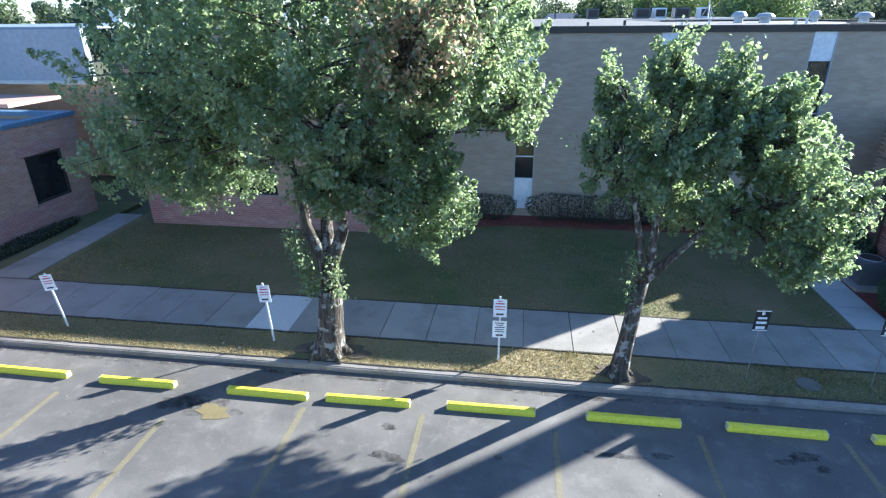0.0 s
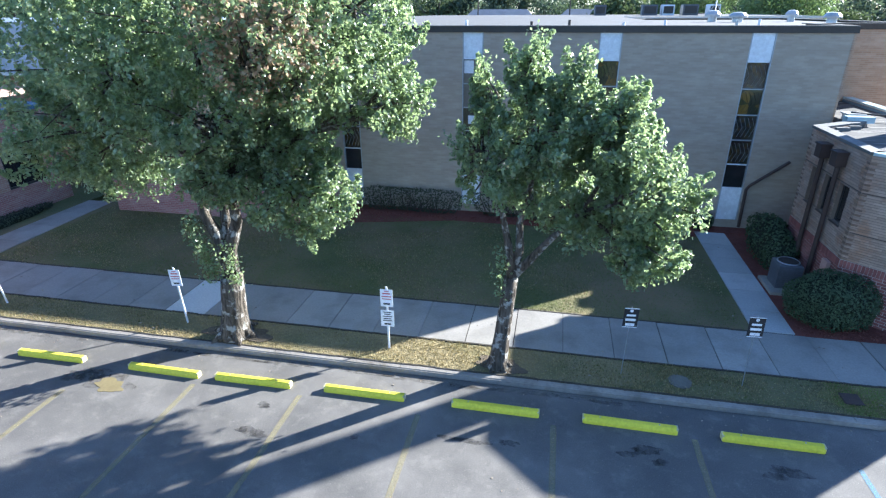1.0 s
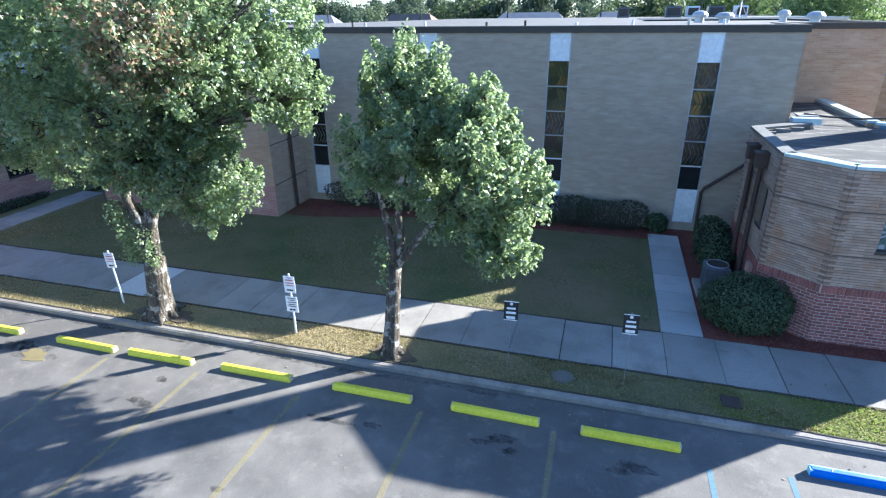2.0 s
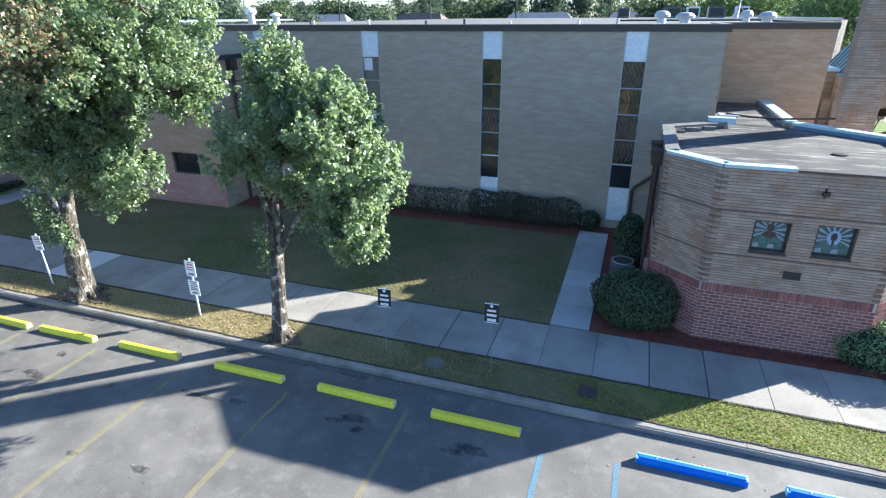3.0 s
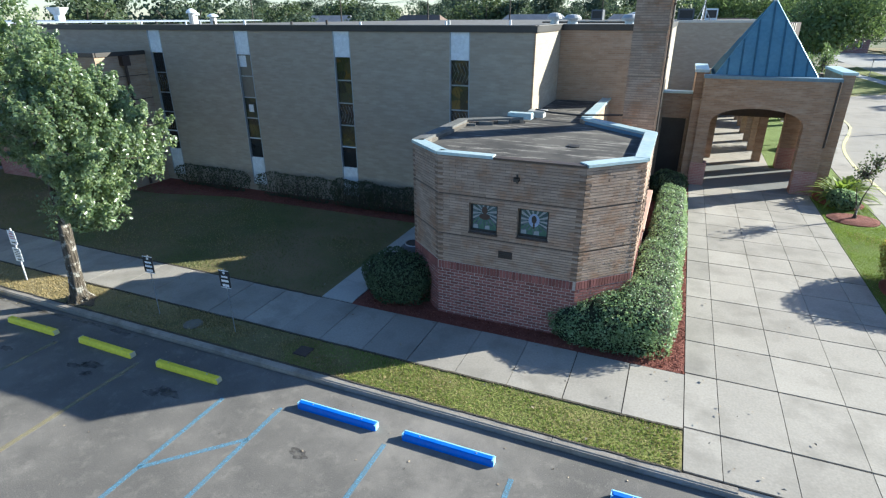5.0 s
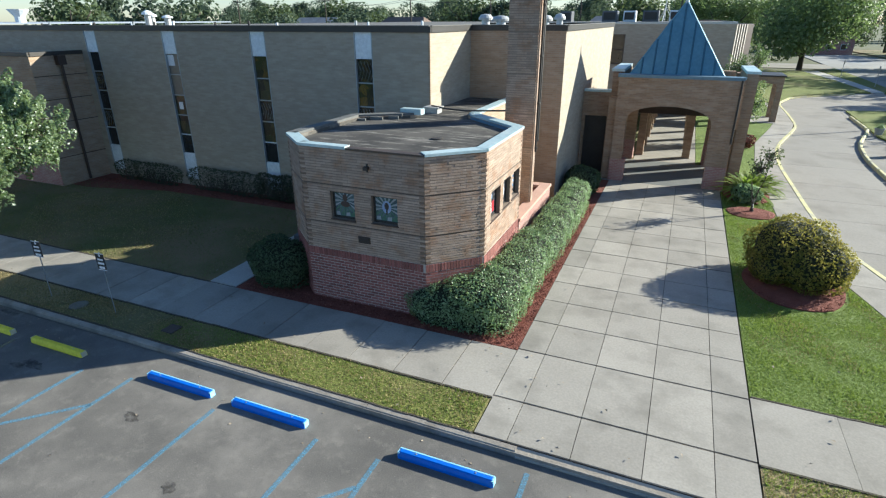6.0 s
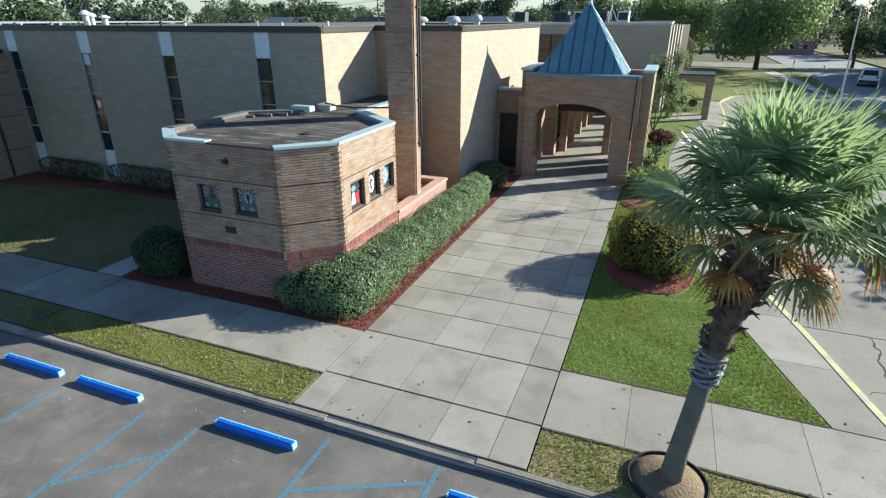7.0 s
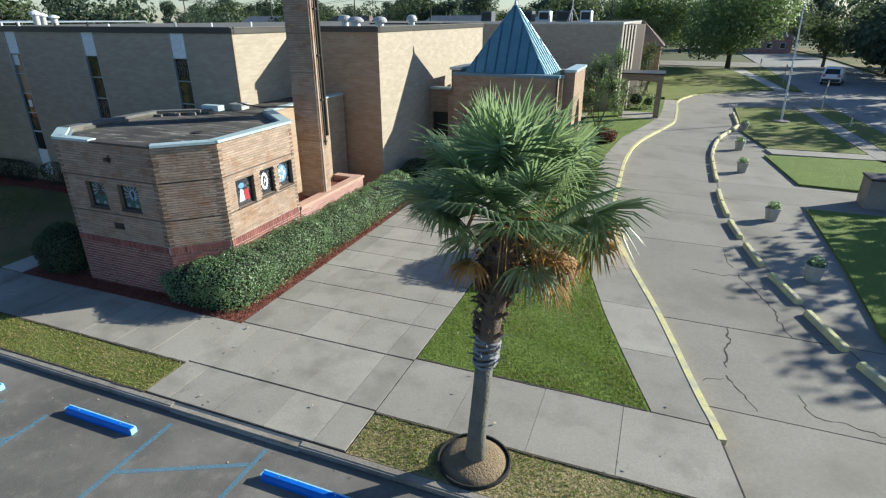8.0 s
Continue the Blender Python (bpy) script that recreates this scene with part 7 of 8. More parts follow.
leafy_mass("hedge", [((17.55, 25.9, 0.62), (0.7, 1.1, 0.62), 2.6)], 0.055, 3500, M_SHRUB, 53, "dark rounded shrub near the porch", "shrub")
leafy_mass("shrub", [((11.15, 13.6, 0.70), (0.98, 0.75, 0.72), 2.4)], 0.036, 9000, M_SHRUB, 54, "dark clipped round shrub beside the path", "shrub")
leafy_mass("shrub", [((10.95, 17.6, 0.72), (0.52, 1.25, 0.74), 2.4), ((11.0, 16.6, 0.6), (0.45, 0.6, 0.6), 2.2)], 0.05, 3600, M_SHRUB, 55, "loose dark shrub against the annex", "shrub")
for seed, (x0, x1, top) in enumerate(((-3.1, 0.3, 0.95), (1.55, 5.0, 1.05), (5.2, 7.0, 1.12), (6.9, 8.9, 1.05))):
    run = [((x0 + (x1 - x0) * f, 19.72 + 0.05 * math.sin(5 * f + seed), top * 0.52 + G), ((x1 - x0) * 0.27, 0.30, top * (0.45 + 0.03 * math.cos(7 * f))), 2.8) for f in (0.16, 0.33, 0.5, 0.67, 0.84)]
    leafy_mass("shrub", run, 0.042, 4800, M_BUSH_DULL, 80 + seed, "low loose hedge in the shade under the main wall", "hedge", 0.0, "hedges at the main wall")
leafy_mass("shrub", [((18.2, 35.2, 0.9), (0.62, 1.3, 0.95), 2.4), ((18.1, 38.0, 0.85), (0.65, 1.5, 0.9), 2.4), ((18.15, 41.0, 0.85), (0.6, 1.5, 0.85), 2.4)], 0.07, 3000, M_SHRUB, 57, "dark leafy planting beside the colonnade", "shrub")
leafy_mass("shrub", [((9.5, 19.8, 0.42), (0.34, 0.28, 0.36), 2.2)], 0.06, 600, M_SHRUB, 58, "small dark shrub at the window foot", "shrub")
leafy_mass("bush", [((24.7, 19.5, 0.98), (1.18, 1.25, 0.90), 2.3), ((25.1, 18.8, 0.86), (0.95, 0.9, 0.76), 2.2), ((24.2, 19.0, 0.66), (0.7, 0.8, 0.5), 2.1), ((25.3, 19.9, 0.7), (0.8, 0.8, 0.56), 2.2)], 0.04, 20000, M_BUSH, 59, "rounded olive-yellow bush in red mulch", "bush", 0.86)
leafy_mass("shrub", [((-15.95, 15.0, 0.24), (0.26, 2.4, 0.22), 2.6)], 0.05, 1800, M_BUSH_DULL, 60, "low dark planting along the wing", "shrub")
leafy_tree("tall_shrub", (24.0, 40.0, G), (24.0, 40.0, 0.5), [((23.4, 39.8, 2.4), (0.7, 0.9, 0.9), 1.0), ((24.6, 40.2, 3.2), (0.8, 0.9, 1.0), 1.4), ((23.8, 40.0, 4.3), (0.8, 0.9, 0.9), 1.2), ((24.9, 40.4, 4.9), (0.5, 0.6, 0.7), 0.8), ((25.0, 40.3, 2.0), (0.6, 0.8, 0.7), 0.8), ((23.2, 39.8, 3.6), (0.5, 0.7, 0.7), 0.6)],
           [(23.5, 39.9, 2.0), (24.5, 40.2, 2.4), (24.0, 40.1, 3.2), (24.8, 40.3, 3.6), (23.3, 39.8, 2.6)], 0.06, 0.055, 34, 200, 61, "tall loose grey-green shrub behind the porch", M_LEAF_OAK, 0.22)
leafy_tree("small_tree", (25.3, 70.5, G), (25.4, 70.5, 1.2), [((25.3, 70.5, 2.8), (1.3, 1.2, 1.2), 1), ((26.0, 70.4, 4.0), (0.9, 0.9, 0.9), 0.7), ((24.7, 70.6, 3.9), (0.8, 0.9, 0.9), 0.5)], [(25.0, 70.5, 2.6), (25.9, 70.5, 3.0), (25.4, 70.6, 3.4)], 0.09, 0.08, 20, 110, 72, "thin brownish young tree beyond the gateway", M_LEAF_FAR2, 0.26)
leafy_mass("shrub", [((24.55, 38.6, 0.5), (0.75, 0.75, 0.45), 2.2)], 0.06, 1600, M_MULCH_CHIP, 66, "low reddish shrub beside the curved path", "shrub")
leafy_mass("shrub", [((25.6, 53.5, 0.9), (1.1, 0.9, 1.0), 2.1), ((26.6, 53.8, 0.7), (0.8, 0.8, 0.7), 2.1)], 0.07, 1500, M_LEAF_FAR2, 62, "loose shrub inside the gateway", "shrub", 0.45)
leafy_mass("shrub", [((24.1, 27.0, 0.45), (0.55, 0.55, 0.4), 2.1)], 0.06, 1800, M_HEDGE, 63, "low green plant beside the porch pier", "shrub")


def sago(x, y, n, length, seed, label):
    ob = thing("arching_plant", (x, y, G), label, "plant")
    r = random.Random(seed)
    g = Geo()
    for i in range(n):
        a, e = r.uniform(0, 6.28), r.uniform(0.35, 1.35)
        L = length * r.uniform(0.7, 1.1)
        d = Vector((math.cos(a) * math.cos(e), math.sin(a) * math.cos(e), math.sin(e)))
        side = d.cross(Vector((0, 0, 1))).normalized()
        pts = [Vector((x, y, G + 0.1)) + d * L * f - Vector((0, 0, 0.5 * L * f * f)) for f in (0, 0.3, 0.6, 0.85, 1.0)]
        k = len(g.v)
        for p, w in zip(pts, (0.01, 0.06, 0.07, 0.05, 0.005)):
            g.v += [tuple(p - side * w), tuple(p + side * w)]
        g.f += [(k + 2 * q, k + 2 * q + 1, k + 2 * q + 3, k + 2 * q + 2) for q in range(4)]
    part("fronds", g, M_GRASS_BRIGHT, ob, "arching green fronds")
    return ob


sago(24.2, 27.9, 110, 1.95, 3, "arching green plant beside the porch pier")
sago(24.9, 29.3, 60, 1.4, 4, "arching green plant beside the porch wall")
leafy_tree("small_tree", (24.2, 25.5, G), (24.2, 25.5, 0.5), [((24.2, 25.6, 1.9), (0.45, 0.45, 0.5), 1), ((24.5, 25.7, 2.4), (0.4, 0.4, 0.4), 0.7)], [(24.0, 25.5, 1.4), (24.45, 25.6, 1.5)], 0.05, 0.05, 12, 40, 71, "thin young tree in a mulch ring", M_LEAF_FAR2, 0.14)

# ---------- services ----------
ac = thing("condenser", (10.9, 15.45, G), "grey air conditioning condenser on a concrete pad", "air conditioner")
part("pad", Geo().slab(10.25, 11.25, 14.85, 15.95, 0.0, G + 0.08), M_WALK, ac, "concrete pad")
part("body", Geo().slab(10.43, 11.05, 15.14, 15.76, G + 0.08, G + 0.78, 0.03), M_AC, ac, "grey louvred body")
for q in range(9):
    part("louvre", Geo().box(10.42, 11.06, 15.13, 15.77, G + 0.15 + 0.065 * q, G + 0.165 + 0.065 * q), M_AC, ac)
part("grille", Geo().lathe(10.74, 15.45, [(0.25, G + 0.775), (0.25, G + 0.81), (0.21, G + 0.815), (0.02, G + 0.81)], 20), M_DARK, ac, "round fan grille")
part("rim", Geo().tube([(10.74 + 0.28 * math.cos(a), 15.45 + 0.28 * math.sin(a), G + 0.8) for a in (2 * math.pi * q / 20 for q in range(21))], 0.018, 5), M_STEEL, ac)


def planter_pot(label):
    ob = thing("flower_pot", (0, 0, 0), label, "planter", "pots along the drive")
    part("pot", Geo().lathe(0, 0, [(0.19, 0), (0.2, 0.02), (0.27, 0.44), (0.30, 0.45), (0.30, 0.52), (0.25, 0.52), (0.24, 0.46)], 18), M_POT, ob, "grey tapered pot")
    part("soil", Geo().lathe(0, 0, [(0.24, 0.40), (0.24, 0.47), (0.1, 0.49)], 16), M_MULCH, ob)
    r = np.random.default_rng(9)
    d = r.normal(size=(260, 3))
    d /= np.linalg.norm(d, axis=1, keepdims=True)
    q = np.array((0, 0, 0.55)) + d * np.array((0.24, 0.24, 0.22)) * r.uniform(0.4, 1.1, (260, 1))
    q[:, 2] = np.maximum(q[:, 2], 0.48)
    v, t = cards(q, d + r.normal(size=(260, 3)) * 0.5, r.uniform(0.03, 0.06, 260), 5)
    part("plant", soup("plant", v, t), M_HEDGE, ob, "small leafy plant", kind="stuff")
    return ob


pot = planter_pot("tapered grey pot with a small plant on the drive")
for i, (x, y) in enumerate(((32.2, 26.5), (32.55, 21.0), (31.9, 34.0), (32.3, 39.6), (33.2, 46.3))):
    if i:
        copy_thing(pot, pose(x, y, 0.02, 0, 0, 50 * i))
    else:
        pot.matrix_basis = pose(x, y, 0.02)

block = thing("kerb_block", (0, 0, 0), "yellow painted kerb block along the drive", "kerb block", "yellow blocks along the drive")
part("bar", stop_profile(1.76, 0.1, 0.16), M_YELLOW_OLD, block)
ends = [((33.25, 14.65), (32.58, 16.3)), ((32.43, 16.9), (31.97, 18.55)), ((31.87, 19.15), (31.44, 20.8)), ((31.25, 21.5), (30.98, 23.2)), ((30.88, 23.95), (30.70, 25.5)), ((30.66, 26.3), (30.58, 27.9)), ((30.57, 28.2), (30.56, 29.8)),
        ((30.6, 31.6), (30.62, 33.2)), ((30.62, 33.5), (30.65, 35.1)), ((30.65, 35.4), (30.7, 37.0)), ((30.72, 37.3), (30.85, 38.9)), ((30.9, 39.2), (31.1, 40.8)), ((31.15, 41.1), (31.45, 42.6)), ((31.5, 42.9), (31.95, 44.4)), ((32.0, 44.7), (32.55, 46.2)), ((32.6, 46.5), (33.0, 48.0)), ((33.02, 48.4), (33.1, 50.0)), ((33.1, 50.3), (33.15, 51.9)), ((33.15, 52.2), (33.2, 53.8))]
for i, (a, b) in enumerate(ends):
    m = pose((a[0] + b[0]) / 2, (a[1] + b[1]) / 2, 0.02, 0, 0, math.degrees(math.atan2(b[1] - a[1], b[0] - a[0])))
    if i:
        copy_thing(block, m)
    else:
        block.matrix_basis = m

pole = thing("flagpole", (36.1, 50.6, G), "bare white flagpole leaning slightly on a round base", "flagpole")
part("base", Geo().lathe(36.1, 50.6, [(0.55, G - 0.05), (0.55, G + 0.07), (0.5, G + 0.09)], 20), M_KERB, pole)
part("shaft", Geo().tube([(36.1, 50.6, G), (35.98, 50.6, 4.2), (35.85, 50.6, 7.9)], [0.075, 0.06, 0.04], 10), M_POLE, pole)
part("ball", Geo().lathe(35.85, 50.6, [(0.03, 7.88), (0.09, 7.95), (0.09, 8.0), (0.02, 8.07)], 10), M_ROOFEDGE, pole)
bench = thing("stone_block", (36.6, 29.9, G), "dark stone block beside the path", "block")
part("body", Geo().slab(35.95, 38.0, 29.4, 30.5, 0, 1.2, 0.05), M_KERB, bench)
part("cap", Geo().slab(35.9, 38.05, 29.35, 30.55, 1.2, 1.28, 0.02), M_BROWN, bench)

# street signs
for x, y, h, m, lab in ((40.2, 58.2, 2.5, M_STEEL, "street sign on a steel post seen edge on"), (40.4, 78.4, 2.3, M_STEEL, "small street sign on a steel post"), (40.3, 50.0, 1.0, M_POLE, "short white marker post by the street"), (39.0, 88, 2.3, M_STEEL, "small street sign on a steel post")):
    ob = thing("street_sign", (x, y, G), lab, "sign")
    part("post", Geo().tube([(x, y, 0), (x, y, h)], 0.035, 6), m, ob)
    if h > 1.5:
        part("plate", Geo().prism([(x - 0.09, y - 0.22), (x - 0.07, y - 0.225), (x + 0.13, y + 0.2), (x + 0.11, y + 0.205)], h - 0.5, h), M_STEEL, ob, "dull sign plate")
    else:
        part("reflector", Geo().box(x - 0.05, x + 0.05, y - 0.045, y - 0.036, h - 0.2, h - 0.05), M_INK_RED, ob)

# parked car
def car(x, y, turn):
    ob = thing("parked_car", (0, 0, 0), "white parked sport utility car at the street", "car")
    L, W = 4.8, 1.95
    prof = [(-2.4, 0.35), (-2.4, 0.95), (-2.25, 1.12), (-1.75, 1.82), (-1.2, 1.92), (0.3, 1.9), (1.05, 1.25), (2.15, 1.08), (2.4, 0.8), (2.4, 0.35)]
    g = Geo()
    for yy, s in ((-W / 2, 0), (-W / 2 + 0.12, 1), (W / 2 - 0.12, 1), (W / 2, 0)):
        g.v += [(px, yy * (0.86 if pz > 1.3 else 1.0), pz - (0.03 if not s else 0)) for px, pz in prof]
    n = len(prof)
    for i in range(3):
        g.f += [(i * n + q, i * n + (q + 1) % n, (i + 1) * n + (q + 1) % n, (i + 1) * n + q) for q in range(n)]
    g.f += [tuple(range(n - 1, -1, -1)), tuple(range(3 * n, 4 * n))]
    body = part("body", g, M_CARWHITE, ob, "white painted body")
    part("rear_window", Geo().face((-2.19, -0.72, 1.22), (-2.19, 0.72, 1.22), (-1.79, 0.66, 1.78), (-1.79, -0.66, 1.78)), M_GLASS, body)
    part("windscreen", Geo().face((1.06, -0.7, 1.29), (1.06, 0.7, 1.29), (0.36, 0.66, 1.87), (0.36, -0.66, 1.87)), M_GLASS, body)
    for s in (-1, 1):
        part("side_window", Geo().face((-1.6, s * 0.86, 1.3), (0.85, s * 0.86, 1.3), (0.2, s * 0.845, 1.8), (-1.45, s * 0.845, 1.8)), M_GLASS, body)
        part("tail_light", Geo().box(-2.42, -2.3, s * 0.72 - 0.14, s * 0.72 + 0.14, 0.95, 1.2), M_INK_RED, body)
        for xx in (-1.45, 1.5):
            w = part("wheel", Geo().tube([(xx, s * 0.78, 0.36), (xx, s * 0.99, 0.36)], 0.36, 16), M_TYRE, ob)
            part("rim", Geo().tube([(xx, s * 0.985, 0.36), (xx, s * 1.0, 0.36)], 0.22, 12), M_STEEL, w)
    part("bumper", Geo().slab(-2.48, -2.36, -0.9, 0.9, 0.4, 0.72, 0.03), M_DARK, ob)
    ob.matrix_basis = pose(x, y, 0.04, 0, 0, turn)


car(46.0, 82.0, 72)

# ---------- roof equipment ----------
def mushroom(x, y, z, r, h, label):
    ob = thing("roof_vent", (x, y, z), label, "roof vent")
    part("neck", Geo().lathe(x, y, [(r * 0.6, z), (r * 0.55, z + h * 0.6)], 14), M_STEEL, ob)
    part("hood", Geo().lathe(x, y, [(r, z + h * 0.5), (r * 1.02, z + h * 0.7), (r * 0.7, z + h), (r * 0.2, z + h * 1.08)], 16), M_ROOFEDGE, ob)
    return ob


RZ = 6.86
mushroom(11.2, 31.0, RZ, 0.36, 0.5, "mushroom roof vent of pale metal")
mushroom(12.2, 30.4, RZ, 0.42, 0.42, "wide mushroom roof vent of pale metal")
mushroom(15.1, 27.5, RZ, 0.34, 0.42, "mushroom roof vent of pale metal")
mushroom(14.9, 31.5, RZ, 0.28, 0.5, "mushroom roof vent of pale metal")
for x, y, h in ((-11.5, 30, 0.9), (-12.3, 31, 0.75), (-9.8, 30, 0.6)):
    ob = thing("roof_stack", (x, y, RZ), "pale metal roof stack with a cap", "roof vent")
    part("pipe", Geo().lathe(x, y, [(0.2, RZ), (0.2, RZ + h * 0.7)], 12), M_ROOFEDGE, ob)
    part("cap", Geo().lathe(x, y, [(0.34, RZ + h * 0.7), (0.30, RZ + h * 0.85), (0.08, RZ + h)], 12), M_PANEL, ob)
rnd = random.Random(12)
for i in range(16):
    x = -12 + 1.8 * i + rnd.uniform(-0.6, 0.6)
    y = rnd.choice((20.9, 21.4, 23.5, 24.6))
    if x > 12.3:
        continue
    ob = thing("pipe_stub", (x, y, RZ), "small pipe stub on the roof edge", "roof pipe")
    part("pipe", Geo().tube([(x, y, RZ), (x, y, RZ + rnd.uniform(0.14, 0.26))], 0.05, 8), rnd.choice((M_DARK, M_PANEL, M_STEEL)), ob)
for i, (x, y, w) in enumerate(((12.9, 66, 1.5), (14.8, 66.5, 1.2), (16.9, 66, 1.5), (19.2, 66, 1.1), (8.0, 68, 1.2))):
    ob = thing("roof_unit", (x, y, RZ), "pale rooftop air handling unit", "roof unit")
    part("cabinet", Geo().slab(x - w / 2, x + w / 2, y - 0.8, y + 0.8, RZ - 0.05, RZ + 1.05, 0.05), M_PANEL if i % 2 else M_AC, ob)
    part("grille", Geo().box(x - w * 0.4, x + w * 0.4, y - 0.83, y - 0.79, RZ + 0.2, RZ + 0.9), M_DARK, ob)
dish = thing("roof_mast", (18.4, 61.5, 6.88), "three-legged roof mast with a small dish", "mast")
for a in (0.3, 2.4, 4.5):
    part("leg", Geo().tube([(18.4 + 0.7 * math.cos(a), 61.5 + 0.7 * math.sin(a), 6.86), (18.4, 61.5, 8.2)], 0.04, 5), M_STEEL, dish)
part("mast", Geo().tube([(18.4, 61.5, 7.0), (18.4, 61.5, 9.0)], 0.05, 6), M_STEEL, dish)
part("dish", Geo().lathe(18.4, 61.2, [(0.05, 8.75), (0.4, 8.9), (0.42, 8.94)], 14), M_PANEL, dish)
ob = thing("roof_hood", (-19.5, 27, 7.05), "flared white roof hood", "roof vent")
part("hood", Geo().lathe(-19.5, 27, [(0.3, 7.05), (0.3, 7.4), (0.6, 7.8), (0.62, 7.85)], 14), M_PANEL, ob)

# ---------- distance ----------
def far_tree(seed, height, width, mat, leaves, leaf, label, trunk_h=0.10):
    """A tree at the origin, seen from afar: trunk, limbs and a ragged crown of leaf clumps."""
    rnd = random.Random(seed)
    rng = np.random.default_rng(seed)
    ob = thing("tree", (0, 0, 0), label, "tree", "trees beyond the buildings")
    g = Geo()
    g.tube([(0, 0, -0.2), (0.05, 0, height * 0.2), (0, 0.1, height * 0.5)], [height * 0.035, height * 0.026, height * 0.014], 8)
    for i in range(6):
        a = i * 1.05 + rnd.uniform(-0.3, 0.3)
        g.tube([(0, 0, height * rnd.uniform(0.2, 0.4)), (math.cos(a) * width * 0.2, math.sin(a) * width * 0.2, height * 0.5), (math.cos(a) * width * 0.36, math.sin(a) * width * 0.36, height * 0.66)], [height * 0.014, height * 0.009, height * 0.004], 6)
    part("trunk", g, M_BARK_FAR, ob, smooth=True)
    pts, nrm = [], []
    lobes = [(np.array((rnd.uniform(-0.3, 0.3) * width, rnd.uniform(-0.3, 0.3) * width, height * rnd.uniform(trunk_h + 0.16, 0.84))), width * rnd.uniform(0.17, 0.29)) for _ in range(15)]
    for c, r in lobes:
        k = leaves // 15
        d = rng.normal(size=(k, 3))
        d /= np.linalg.norm(d, axis=1, keepdims=True)
        q = c + d * r * (rng.uniform(0.35, 1.08, (k, 1)) ** 0.5) * np.array((1, 1, 0.8))
        q[:, 2] = np.clip(q[:, 2], height * trunk_h * 0.8, height)
        pts.append(q), nrm.append(d + np.array((0, 0, 0.4)) + rng.normal(size=(k, 3)) * 0.5)
    pts, nrm = np.concatenate(pts), np.concatenate(nrm)
    v, t = cards(pts, nrm, rng.uniform(0.6, 1.3, len(pts)) * leaf, seed, 1.2)
    part("crown", soup("crown", v, t), mat, ob, kind="stuff")
    return ob


kinds = [far_tree(101, 10.5, 11, M_LEAF_FAR, 3000, 0.30, "broad dark green tree in the distance"), far_tree(102, 11.5, 10, M_LEAF_FAR2, 3000, 0.28, "light green tree in the distance"),
         far_tree(103, 9.0, 9, M_LEAF_FAR, 2600, 0.28, "rounded dark green tree in the distance"), far_tree(104, 12.5, 7, M_LEAF_FAR, 2600, 0.28, "tall slim tree in the distance")]
rnd = random.Random(9)
spots = []
x = -120.0
while x < 70:
    spots.append((x, rnd.uniform(100, 150)))
    x += rnd.uniform(5.0, 8.5)
x = -150.0
while x < 60:
    spots.append((x, rnd.uniform(160, 210)))
    x += rnd.uniform(6, 10)
x = -230.0
while x < 190:
    spots.append((x, rnd.uniform(225, 290)))
    x += rnd.uniform(7, 11)
spots += [(-45, 62), (-52, 70), (-60, 58), (-38, 75), (-70, 66), (-30, 84), (-64, 45), (-78, 52)]
spots = [(x, y) for x, y in spots if not (18 < x < 66 and y < 158)]
spots += [(54.5, 82), (57, 75), (57.5, 92), (59, 101), (63, 112), (64, 84), (72, 96), (24, 134), (30, 142), (19, 128), (66, 150), (74, 152), (60, 156), (52, 160), (45, 162), (38, 158), (55.5, 67), (57, 58)]
used = set()
for i, (x, y) in enumerate(spots):
    k = rnd.randrange(4)
    s = rnd.uniform(0.85, 1.2) * (1.35 if y > 220 else 1.0)
    m = pose(x, y, 0.0, 0, 0, rnd.uniform(0, 360)) @ Matrix.Diagonal((s, s, s * rnd.uniform(0.9, 1.12), 1))
    if k not in used:
        used.add(k)
        kinds[k].matrix_basis = m
    else:
        src = kinds[k]
        c = copy_thing(src, pose(x, y, 0.0, 0, 0, rnd.uniform(0, 360)))
        c.scale = (s, s, s * 1.02)
oak = far_tree(105, 14.5, 19, M_LEAF_OAK, 21000, 0.20, "large spreading oak beside the street", 0.07)
oak["group"] = ""
oak.matrix_basis = pose(36.4, 102, -1.6, 0, 0, 20)
oak2 = copy_thing(oak, pose(25.5, 110, 0.0, 0, 0, 130))
oak2.scale = (0.8, 0.8, 0.85)
young = far_tree(106, 8.0, 8.5, M_LEAF_FAR2, 3500, 0.2, "light green young tree across the street", 0.12)
young["group"] = ""
young.matrix_basis = pose(50.5, 109, 0.0, 0, 0, 70)


